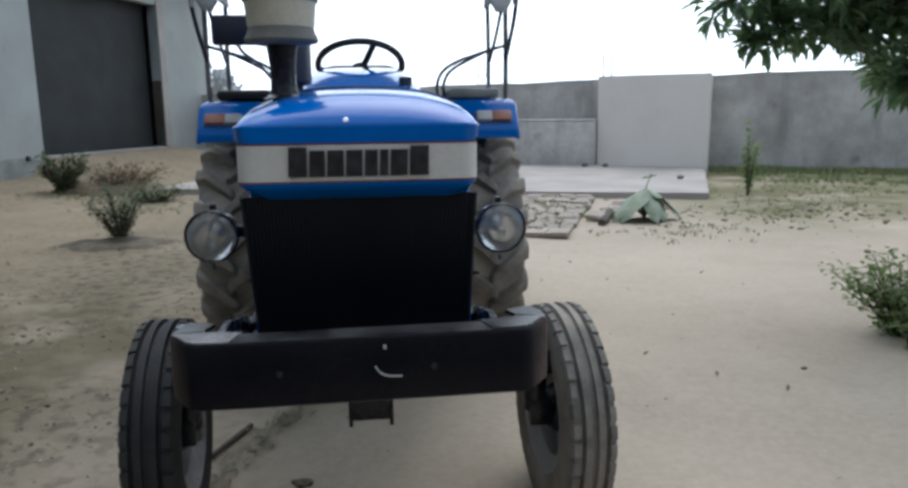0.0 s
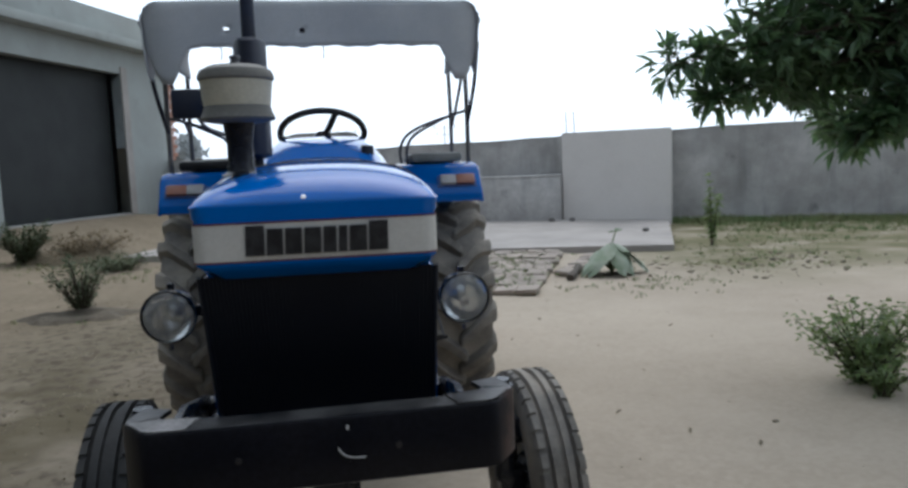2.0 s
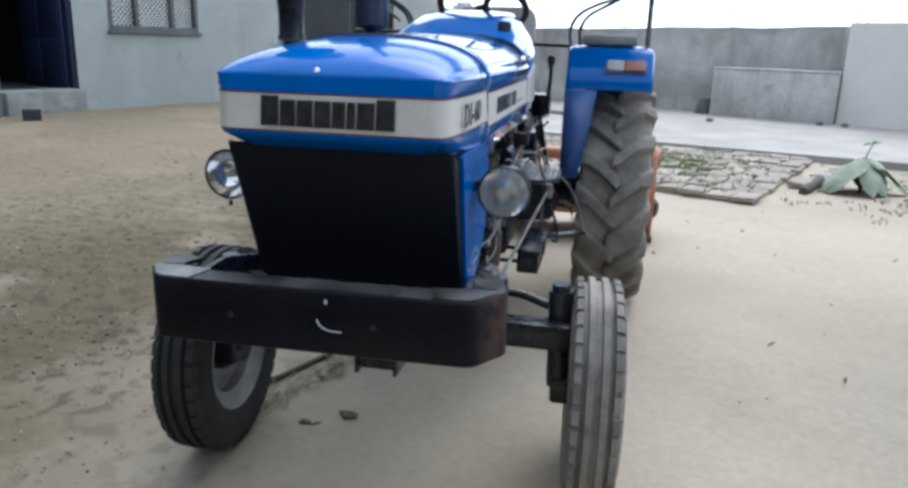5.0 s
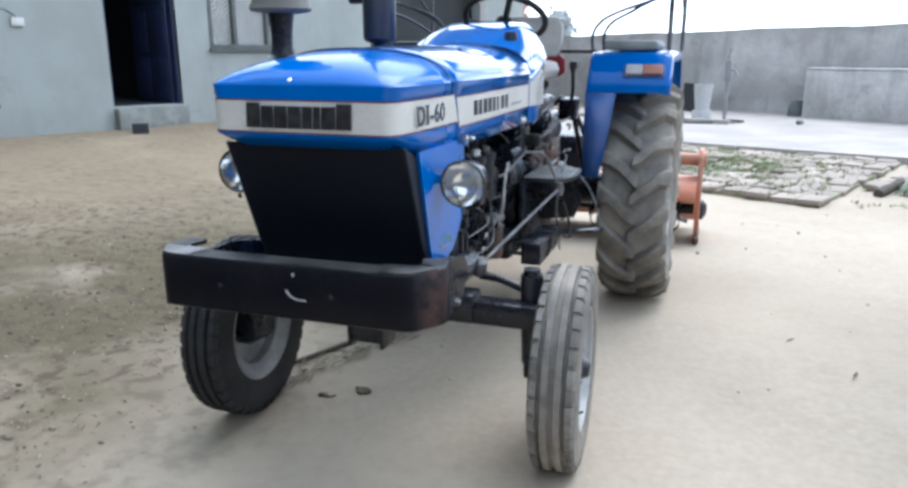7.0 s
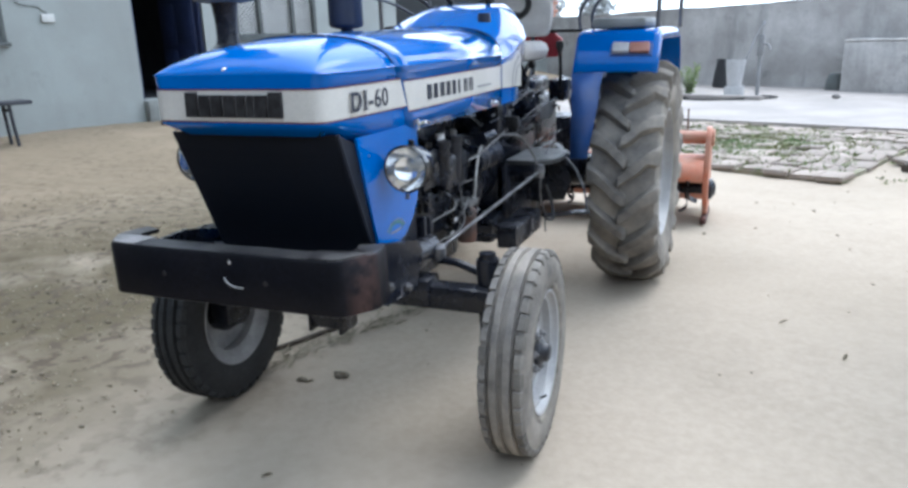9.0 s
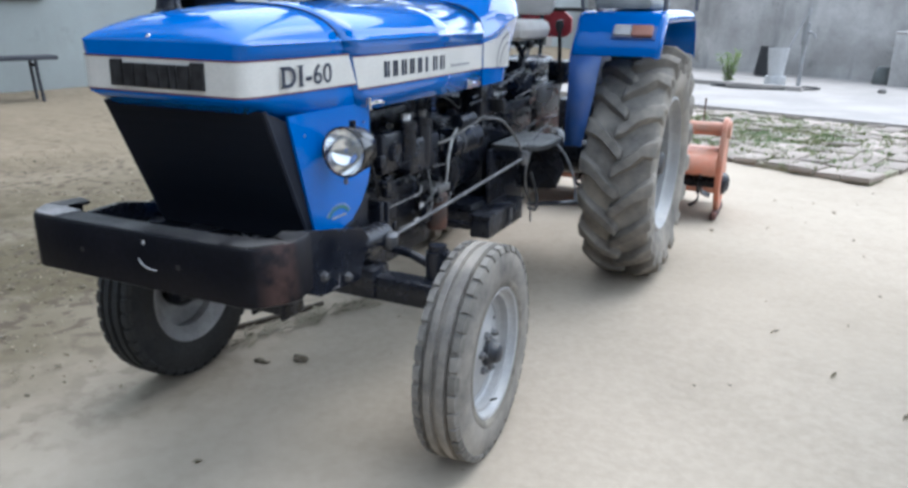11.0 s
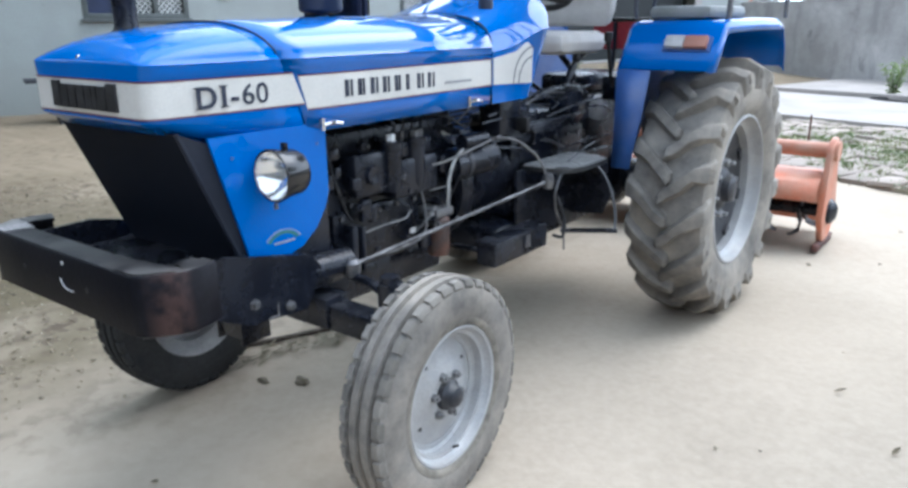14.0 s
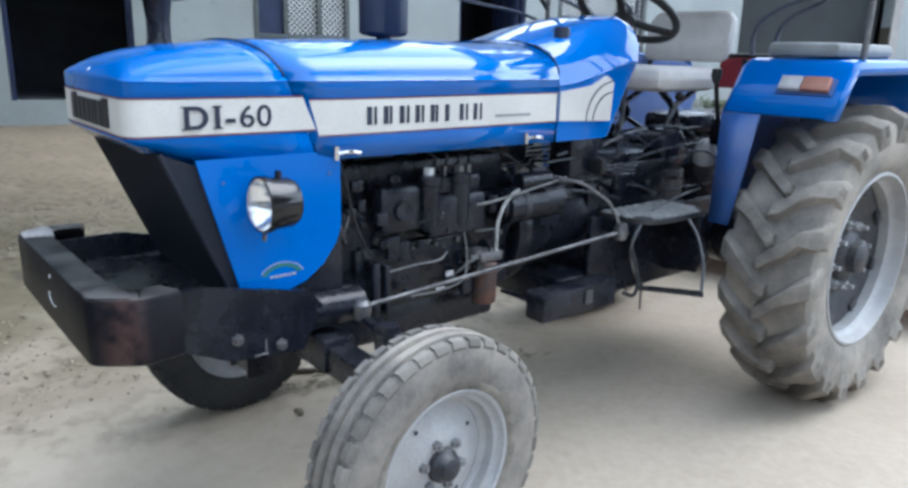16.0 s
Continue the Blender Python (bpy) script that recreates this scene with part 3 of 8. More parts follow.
def build_ground():
    xs, ys = steps_list(-14, 12, 0.13, -5.5, -0.4), steps_list(-8, 18, 0.13, -2.5, 4.6)
    verts = [(x, y, ground_z(x, y)) for y in ys for x in xs]
    nx = len(xs)
    faces = [(j * nx + i, j * nx + i + 1, (j + 1) * nx + i + 1, (j + 1) * nx + i) for j in range(len(ys) - 1) for i in range(nx - 1)]
    me = bpy.data.meshes.new("ground")
    me.from_pydata(verts, [], faces)
    me.polygons.foreach_set("use_smooth", [True] * len(me.polygons))
    me.materials.append(M_GROUND)
    return tagged(new("ground", me), "pale dusty trodden earth yard with leaf litter", "ground", kind="structure")


build_ground()

# ---- boundary wall, slab and cement blocks ----
WALL_TURN = math.degrees(math.atan(-0.5))
WM = pose(0, 16.35, 0, 0, 0, WALL_TURN)  # local x along the wall, local y away from the yard


def build_wall():
    wall = thing("wall_back", "weathered grey cement-rendered boundary wall with dark stains", "wall", WM, kind="structure")
    bm = BM()
    top = [(-16 + 0.5 * i, 1.775 + 0.016 * max(-4, min(12, -16 + 0.5 * i)) + 0.012 * math.sin(i * 0.9) + 0.008 * math.sin(i * 2.3)) for i in range(93)]
    loft(bm, [[(x, 0, -0.6) for x, z in top], [(x, 0, z) for x, z in top], [(x, 0.23, z) for x, z in top], [(x, 0.23, -0.6) for x, z in top]], False)
    part("render", bm, M_WALL, wall)
    bm = BM()
    loft(bm, [[(x, -0.015, z + 0.002) for x, z in top], [(x, -0.012, z + 0.03) for x, z in top], [(x, 0.24, z + 0.034) for x, z in top], [(x, 0.245, z + 0.002) for x, z in top]], False)
    part("coping", bm, M_WALL, wall, "rough cement coping")


build_wall()


def build_blocks():
    t = thing("cement_panel", "smooth pale cement panel standing before the boundary wall", "wall", WM, kind="structure")
    bm = BM()
    prism(bm, [(5.78, -0.58), (8.05, -0.88), (8.05, -0.02), (5.78, -0.02)], -0.3, 1.945, "z")
    bmesh.ops.bevel(bm, geom=bm.edges[:], offset=0.012, segments=2, affect="EDGES")
    part("render", bm, M_PANEL, t)
    for k in (5.84, 6.01):
        bm = BM()
        tube(bm, [(k, -0.3, 1.90), (k + 0.004, -0.3, 2.1), (k - 0.006, -0.29, 2.40)], 0.012, 6, 3)
        part("rebar", bm, M_STEEL, t, "rusty reinforcing bar")
    t = thing("water_tank", "low grey cement water tank against the wall", "tank", WM, kind="")
    bm = BM()
    box(bm, 3.40, 5.76, -0.72, -0.02, -0.3, 1.02, 0.015)
    part("basin", bm, M_WALL, t)
    bm = BM()
    box(bm, 3.39, 5.76, -0.732, -0.02, 1.022, 1.058, 0.012)
    part("lid", bm, M_WALL, t)
    bm = BM()
    lathe(bm, [(0.0, 0), (0.16, 0), (0.19, 0.05), (0.17, 0.3), (0.12, 0.42), (0.0, 0.44)], 14, pose(3.20, -0.45, -0.02))
    single("clay_pot", bm, M_FRAME, "dark clay pot beside the water tank", "pot").matrix_world = WM


build_blocks()

SLAB = pose(2.9, 8.42, 0, 0, 0, -17)
bm = BM()
prism(bm, [(-6.6, 0.0), (2.07, 0.0), (2.74, 5.3), (-6.6, 8.6)], -0.3, 0.085, "z")
ob = single("concrete_slab", bm, M_SLAB, "pale raised concrete slab between brick paving and wall", "pavement", kind="structure")
ob.matrix_world = SLAB
bm = BM()
box(bm, -6.5, -2.6, 3.1, 3.24, 0.08, 0.16, 0.012)
ob = single("drain_kerb", bm, M_SLAB, "low concrete kerb of a drain on the slab", "kerb", kind="structure")
ob.matrix_world = SLAB

# ---- the building ----
PLINTH = 0.49


def fbox(bm, s0, s1, o0, o1, z0, z1, bev=0.0):
    return box(bm, s0, s1, o0, o1, z0, z1, bev)


def build_house():
    house = thing("house", "single-storey house with grey lime-washed plaster walls and a flat roof", "house", FAC)
    T = 0.24
    openings = [(-12.80, -11.10, PLINTH, 2.95), (-9.36, -7.85, 1.46, 3.05), (-5.945, -4.69, PLINTH, 2.95), (-4.06, -2.21, 1.42, 3.09), (0.0, 4.02, PLINTH, 3.83)]
    top, s0, s1 = 4.42, -18.5, 6.1
    bm = BM()
    s = s0
    for a, b, z0, z1 in openings:
        fbox(bm, s, a, -T, 0, -0.3, top)
        fbox(bm, a, b, -T, 0, z1, top)
        fbox(bm, a, b, -T, 0, -0.3, z0)
        s = b
    fbox(bm, s, s1, -T, 0, -0.3, top)
    bmesh.ops.remove_doubles(bm, verts=bm.verts[:], dist=0.0005)
    part("wall", bm, M_PLASTER, house)
    for a, b in ((s0, s0 + T), (s1 - T, s1)):
        bm = BM()
        fbox(bm, a, b, -8, -T - 0.002, -0.3, top)
        part("wall", bm, M_PLASTER, house)
    bm = BM()
    fbox(bm, s0, s1, -8, -7.75, -0.3, top)
    part("wall", bm, M_PLASTER, house)
    bm = BM()
    fbox(bm, s0 - 0.1, s1 + 0.25, -8.1, 0.36, top + 0.003, top + 0.20, 0.01)
    part("roof", bm, M_PLASTER, house, "flat cement roof slab with overhang")
    bm = BM()
    fbox(bm, 1.0, s1 + 0.9, -7.5, -1.2, top + 0.203, top + 1.25, 0.01)
    part("parapet", bm, M_PLASTER, house)
    # room surfaces are near black: the gloom indoors is put into their colour
    bm = BM()
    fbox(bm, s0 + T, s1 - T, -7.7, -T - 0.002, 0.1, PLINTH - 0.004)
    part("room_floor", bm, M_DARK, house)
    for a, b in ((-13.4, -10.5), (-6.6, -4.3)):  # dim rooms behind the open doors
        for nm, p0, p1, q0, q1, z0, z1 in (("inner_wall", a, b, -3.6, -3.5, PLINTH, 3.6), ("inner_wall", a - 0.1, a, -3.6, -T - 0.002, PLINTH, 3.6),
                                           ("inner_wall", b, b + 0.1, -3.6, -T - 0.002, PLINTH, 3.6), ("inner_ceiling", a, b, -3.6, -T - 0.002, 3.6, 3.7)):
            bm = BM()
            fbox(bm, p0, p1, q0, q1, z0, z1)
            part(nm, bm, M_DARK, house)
    # garage: recessed slatted shutter, return jambs
    bm = BM()
    ribs = [(PLINTH + 0.008 + 0.05 * i, -T - 0.12 + (0.006 if i % 2 else 0)) for i in range(68)]
    loft(bm, [[(0.003, o, z), (4.017, o, z)] for z, o in ribs])
    part("garage_shutter", bm, M_SHUTTER, house, "closed dark slatted garage shutter")
    bm = BM()
    fbox(bm, 4.024, 4.26, 0.002, 0.03, PLINTH, 3.98)
    fbox(bm, 0.0, 4.26, -T, 0.012, PLINTH - 0.12, PLINTH - 0.004)
    part("sill", bm, M_SLAB, house, "bare cement garage sill and jamb")
    bm = BM()  # rough cement patch at the foot of the corner
    poly = [(-1.36, 0.0), (-1.34, 0.42), (-1.24, 0.47), (-1.0, 0.49), (-0.76, 0.50), (-0.5, 0.49), (-0.30, 0.47), (-0.07, 0.46), (-0.01, 0.0)]
    prism(bm, poly, 0.002, 0.006, "y")
    part("cement_patch", bm, M_GRIME, house, "rough grey cement patch at the wall's foot")
    # doors
    for a, b, z0, z1 in (openings[2], openings[0]):
        bm = BM()
        for c, d in ((a, a + 0.05), (b - 0.05, b)):
            fbox(bm, c, d, -0.16, -0.06, z0, z1)
        fbox(bm, a + 0.05, b - 0.05, -0.16, -0.06, z1 - 0.06, z1)
        part("door_frame", bm, M_DOORBLUE, house)
        # leaf standing open into the room
        L = b - a - 0.11
        bm = BM()
        fbox(bm, b - 0.10, b - 0.06, -0.17 - L, -0.17, z0 + 0.01, z1 - 0.065, 0.004)
        d = part("door", bm, M_DOORBLUE, house, "dark blue door leaf standing open inwards")
        for k in range(2):
            for r in range(3):
                bm = BM()
                w, h = L / 2, (z1 - z0 - 0.1) / 3
                fbox(bm, b - 0.112, b - 0.102, -0.17 - (k + 1) * w + 0.05, -0.17 - k * w - 0.05, z0 + 0.03 + r * h + 0.05, z0 + 0.03 + (r + 1) * h - 0.05, 0.004)
                part("door_panel", bm, M_DOORBLUE, d)
    bm = BM()
    fbox(bm, -5.95, -4.68, 0.003, 0.16, 0.0, PLINTH - 0.02, 0.01)
    part("doorstep", bm, M_GRIME, house)
    for a, b, z0, z1, dark in ((-4.06, -2.21, 1.42, 3.09, False), (-9.36, -7.85, 1.46, 3.05, True)):
        build_window(house, a, b, z0, z1, dark)
    bm = BM()
    fbox(bm, -7.34, -7.16, 0.002, 0.04, 1.73, 1.85, 0.006)
    sw = part("switch_box", bm, M_LATTICE, house, "small white electrical box with a cable")
    bm = BM()
    tube(bm, [(-7.25, 0.012, 1.85), (-7.38, 0.012, 1.95), (-7.62, 0.012, 2.0), (-7.74, 0.012, 2.3), (-7.72, 0.012, 3.4)], 0.006, 6, 4)
    part("cable", bm, M_RUBBER, sw)
    bm = BM()
    rod(bm, (-0.44, -0.01, 0.475), (-0.44, 0.04, 0.475), 0.05, seg=14)
    part("drain_pipe", bm, M_RUBBER, house, "black drain pipe stub")
    # toothed brick edge of an unfinished wall at the far corner
    for k in range(34):
        bm = BM()
        box(bm, -0.15, 0.15, -0.075, 0.075, -0.05, 0.05, 0.006)
        o = part("brick", bm, M_REDBRICK, house) if k == 0 else new("brick", BRICK0)
        if k == 0:
            BRICK0 = o.data
        else:
            bm.free()
            o.parent = house
        o.location = (s1 + 0.04 + (0.14 if k % 2 else 0.02), -0.12, 0.45 + 0.113 * k)


def build_window(house, a, b, z0, z1, dark):
    w = 0.075
    zt = z0 + (z1 - z0) * 0.70
    m0, m1 = (a + (b - a) * 0.30, a + (b - a) * 0.70) if not dark else (a + (b - a) * 0.33, a + (b - a) * 0.68)
    win = BM()
    fbox(win, a + w, b - w, -0.12, 0.010, z0, z0 + w, 0.004)
    win = part("window", win, M_FRAME, house, "grey steel window frame with lattice grille")
    bars = [("stile", (a, a + w, -0.12, 0.012, z0, z1)), ("stile", (b - w, b, -0.12, 0.012, z0, z1)),
            ("rail", (a + w, b - w, -0.12, 0.010, z1 - w, z1)), ("rail", (a + w, b - w, -0.12, 0.010, zt, zt + w))]
    bars += [("mullion", (c - w / 2, c + w / 2, -0.118, 0.006, z0 + w, zt)) for c in (m0, m1)]
    bars.append(("mullion", ((a + b) / 2 - w / 2, (a + b) / 2 + w / 2, -0.118, 0.006, zt + w, z1 - w)))
    for nm, c in bars:
        bm = BM()
        fbox(bm, *c, 0.004)
        part(nm, bm, M_FRAME, win)
    bm = BM()
    fbox(bm, a - 0.03, b + 0.03, -0.02, 0.07, z0 - 0.05, z0 - 0.002, 0.006)
    part("sill", bm, M_FRAME, win)
    cells = [(a + w, m0 - w / 2, z0 + w, zt), (m0 + w / 2, m1 - w / 2, z0 + w, zt), (m1 + w / 2, b - w, z0 + w, zt),
             (a + w, (a + b) / 2 - w / 2, zt + w, z1 - w), ((a + b) / 2 + w / 2, b - w, zt + w, z1 - w)]
    for i, (c, d, e, f) in enumerate(cells):
        bm = BM()
        fbox(bm, c + 0.002, d - 0.002, -0.095, -0.085, e + 0.002, f - 0.002)
        part("pane", bm, M_DOORBLUE if dark and i == 0 else M_GLASS, win)
        if dark and i == 0:
            continue
        bm = BM()
        g, hw = 0.085, 0.0095
        span = (d - c) + (f - e)
        k = -span
        while k < span:  # diamond lattice, clipped to the cell
            for sgn in (1, -1):
                pts = []
                for v in (e, f):
                    u = c + (k + (v - e)) if sgn > 0 else d - (k + (v - e))
                    pts.append((u, v))
                (u0, v0), (u1, v1) = pts
                lo, hi = 0.0, 1.0
                du = u1 - u0
                for lim, sg in ((c, 1), (d, -1)):
                    q = (lim - u0) / du
                    if du * sg > 0:
                        lo = max(lo, q)
                    else:
                        hi = min(hi, q)
                if hi - lo > 0.02:
                    p0 = Vector((u0 + du * lo, 0, v0 + (v1 - v0) * lo))
                    p1 = Vector((u0 + du * hi, 0, v0 + (v1 - v0) * hi))
                    nrm = Vector((-(p1 - p0).z, 0, (p1 - p0).x)).normalized() * hw
                    y = -0.074 if sgn > 0 else -0.068
                    vs = [bm.verts.new(q + Vector((0, y, 0))) for q in (p0 + nrm, p1 + nrm, p1 - nrm, p0 - nrm)]
                    bk = [bm.verts.new(q + Vector((0, y - 0.005, 0))) for q in (p0 + nrm, p1 + nrm, p1 - nrm, p0 - nrm)]
                    bm.faces.new(vs)
                    for n_ in range(4):
                        bm.faces.new((vs[n_], bk[n_], bk[(n_ + 1) % 4], vs[(n_ + 1) % 4]))
            k += g
        part("lattice", bm, M_LATTICE, win, smooth=None)


build_house()

# ---- the tractor ----
tractor = thing("tractor", "blue farm tractor with cream band, canvas canopy and dusty tyres", "tractor", pose(0.025, 0, 0))


def section(w, top, low, n=2.5, base=1.286, k=22, foot=1.08):
    """Half-open outline of the bonnet, from the lower edge on one side over the top to the other: (x, z)."""
    side = [(w - low, foot), (w - low * 0.15, 1.135 + (foot - 1.08) * 0.3), (w, 1.152), (w, 1.255), (w + 0.005, 1.260), (w + 0.005, base - 0.004), (w + 0.009, base - 0.002), (w + 0.007, base + 0.001)]
    dome = []
    h = max(top - base, 0.002)
    for i in range(1, k):
        t = math.pi / 2 * i / k
        x = w * math.cos(t) ** (2 / n) if i < k else 0
        dome.append((x, base + 0.002 + h * math.sin(t) ** (2 / 2.1)))
    right = side + dome
    return [(-x, z) for x, z in right] + [(0.0, base + 0.002 + h)] + right[::-1]


def bonnet_ring(y, w, top, low, slant=0.0, n=2.5, foot=1.08, tuck=0.0):
    return [(x, y + slant * (1.38 - z) + tuck * max(0.0, 1.152 - z) / 0.034, z) for x, z in section(w, top, low, n, foot=foot)]


def build_bonnet():
    st = [(-0.548, 0.240, 1.289, 0.035), (-0.546, 0.258, 1.292, 0.04), (-0.538, 0.272, 1.301, 0.045), (-0.522, 0.281, 1.316, 0.05), (-0.49, 0.286, 1.334, 0.05), (-0.44, 0.290, 1.350, 0.045),
          (-0.37, 0.294, 1.362, 0.03), (-0.29, 0.297, 1.370, 0.015)]
    rings = [bonnet_ring(*s, foot=1.082 + 0.036 * (1 - ease(-0.54, -0.40, s[0])), tuck=0.045 * (1 - ease(-0.545, -0.44, s[0]))) for s in st]
    for i, (y, w, t) in enumerate(((-0.25, 0.299, 1.374), (-0.2085, 0.300, 1.377))):
        rings.append(bonnet_ring(y, w, t, 0.008, 0.43 * (i + 1) / 2))
    bm = BM()
    vs = loft(bm, rings)
    v = vs[0]
    for face in (v[2:-2], (v[1], v[2], v[-3], v[-2]), (v[0], v[1], v[-2], v[-1])):
        bm.faces.new(face)
    ob = part("bonnet_nose", bm, M_BLUE, tractor, "glossy blue bonnet nose", smooth=50)
    ob.modifiers.new("thickness", "SOLIDIFY").thickness = 0.004
    bm = BM()
    loft(bm, [bonnet_ring(y, w, t, 0.004, s) for y, w, t, s in ((-0.205, 0.300, 1.379, 0.43), (-0.1, 0.301, 1.384, 0.3), (0.1, 0.303, 1.39, 0.15), (0.4, 0.306, 1.395, 0), (0.803, 0.308, 1.40, 0))])
    ob = part("bonnet_panel", bm, M_GLOSS, tractor, "glossy blue rear bonnet panel", smooth=50)
    ob.modifiers.new("thickness", "SOLIDIFY").thickness = 0.004
    bm = BM()
    tube(bm, [(x, y - 0.004, z + 0.002) for x, y, z in bonnet_ring(-0.205, 0.301, 1.379, 0.004, 0.43)[8:-8:2]], 0.002, 6, 2)
    part("bonnet_seal", bm, M_RUBBER, tractor, "black rubber seal strip")
    # dashboard cowl: rises and narrows towards the driver
    cs = [(0.809, 0.309, 1.270, 0.286, 1.345, 0.215, 1.388, 1.402, 0.0), (0.90, 0.308, 1.280, 0.283, 1.362, 0.222, 1.413, 1.427, 0.0), (1.02, 0.304, 1.305, 0.268, 1.40, 0.208, 1.452, 1.462, 0.02),
          (1.12, 0.298, 1.33, 0.252, 1.42, 0.192, 1.480, 1.490, 0.07), (1.23, 0.290, 1.35, 0.242, 1.440, 0.186, 1.501, 1.510, 0.14), (1.285, 0.282, 1.35, 0.236, 1.435, 0.180, 1.488, 1.496, 0.18)]
    rings = []
    for y, w, z1, w2, z2, w3, z3, zt, lean in cs:
        half = [(w, 1.08), (w, 1.17), (w, z1 - 0.012), (w + 0.004, z1 - 0.006), (w - 0.002, z1 + 0.006), ((w + w2) / 2 + 0.004, (z1 + z2) / 2 + 0.004), (w2 + 0.004, z2 - 0.008), (w2 - 0.006, z2 + 0.006),
                ((w2 + w3) / 2 + 0.004, (z2 + z3) / 2 + 0.004), (w3 + 0.008, z3 - 0.006), (w3 - 0.010, z3 + 0.002), (w3 * 0.5, (z3 + zt) / 2 + 0.003)]
        full = [(-x, z) for x, z in half] + [(0, zt)] + half[::-1]
        rings.append([(x, y - lean * max(0, (1.42 - z)) / 0.34, z) for x, z in full])
    bm = BM()
    vs = loft(bm, rings)
    bm.faces.new(vs[-1])
    part("dashboard_cowl", bm, M_GLOSS, tractor, "glossy blue dashboard cowl", smooth=50)
    bm = BM()
    tube(bm, [(x * 1.004, y, z + 0.002) for x, y, z in bonnet_ring(0.806, 0.309, 1.402, 0.006)[8:-8:2]], 0.002, 6, 2)
    part("cowl_seam", bm, M_RUBBER, tractor)
    # instrument panel behind the wheel
    bm = BM()
    box(bm, -0.17, 0.17, 1.285, 1.30, 1.30, 1.46, 0.01)
    part("instrument_panel", bm, M_RUBBER, tractor, "black instrument panel")
    bm = BM()
    lathe(bm, [(0.0, 0.045), (0.024, 0.045), (0.028, 0.036), (0.028, 0.0), (0.032, -0.02)], 16, pose(0.195, 0.93, 1.41))
    part("fuel_cap", bm, M_NAVY, tractor, "dark fuel filler cap")


build_bonnet()


def band_path(off, z):
    """Outline of the nose at band height, from the left side round the front to the right side."""
    pts = [(0.300, -0.105 + 0.43 * (1.20 - z)), (0.299, -0.2), (0.297, -0.29), (0.294, -0.37), (0.290, -0.44), (0.286, -0.49), (0.281, -0.522), (0.272, -0.538), (0.258, -0.546), (0.240, -0.548)]
    right = [(x + off * (1 if y > -0.5 else 0.7), y - off * (1 if y < -0.5 else 0)) for x, y in pts]
    return [(-x, y, z) for x, y in right] + [(x, y, z) for x, y in right[::-1]]


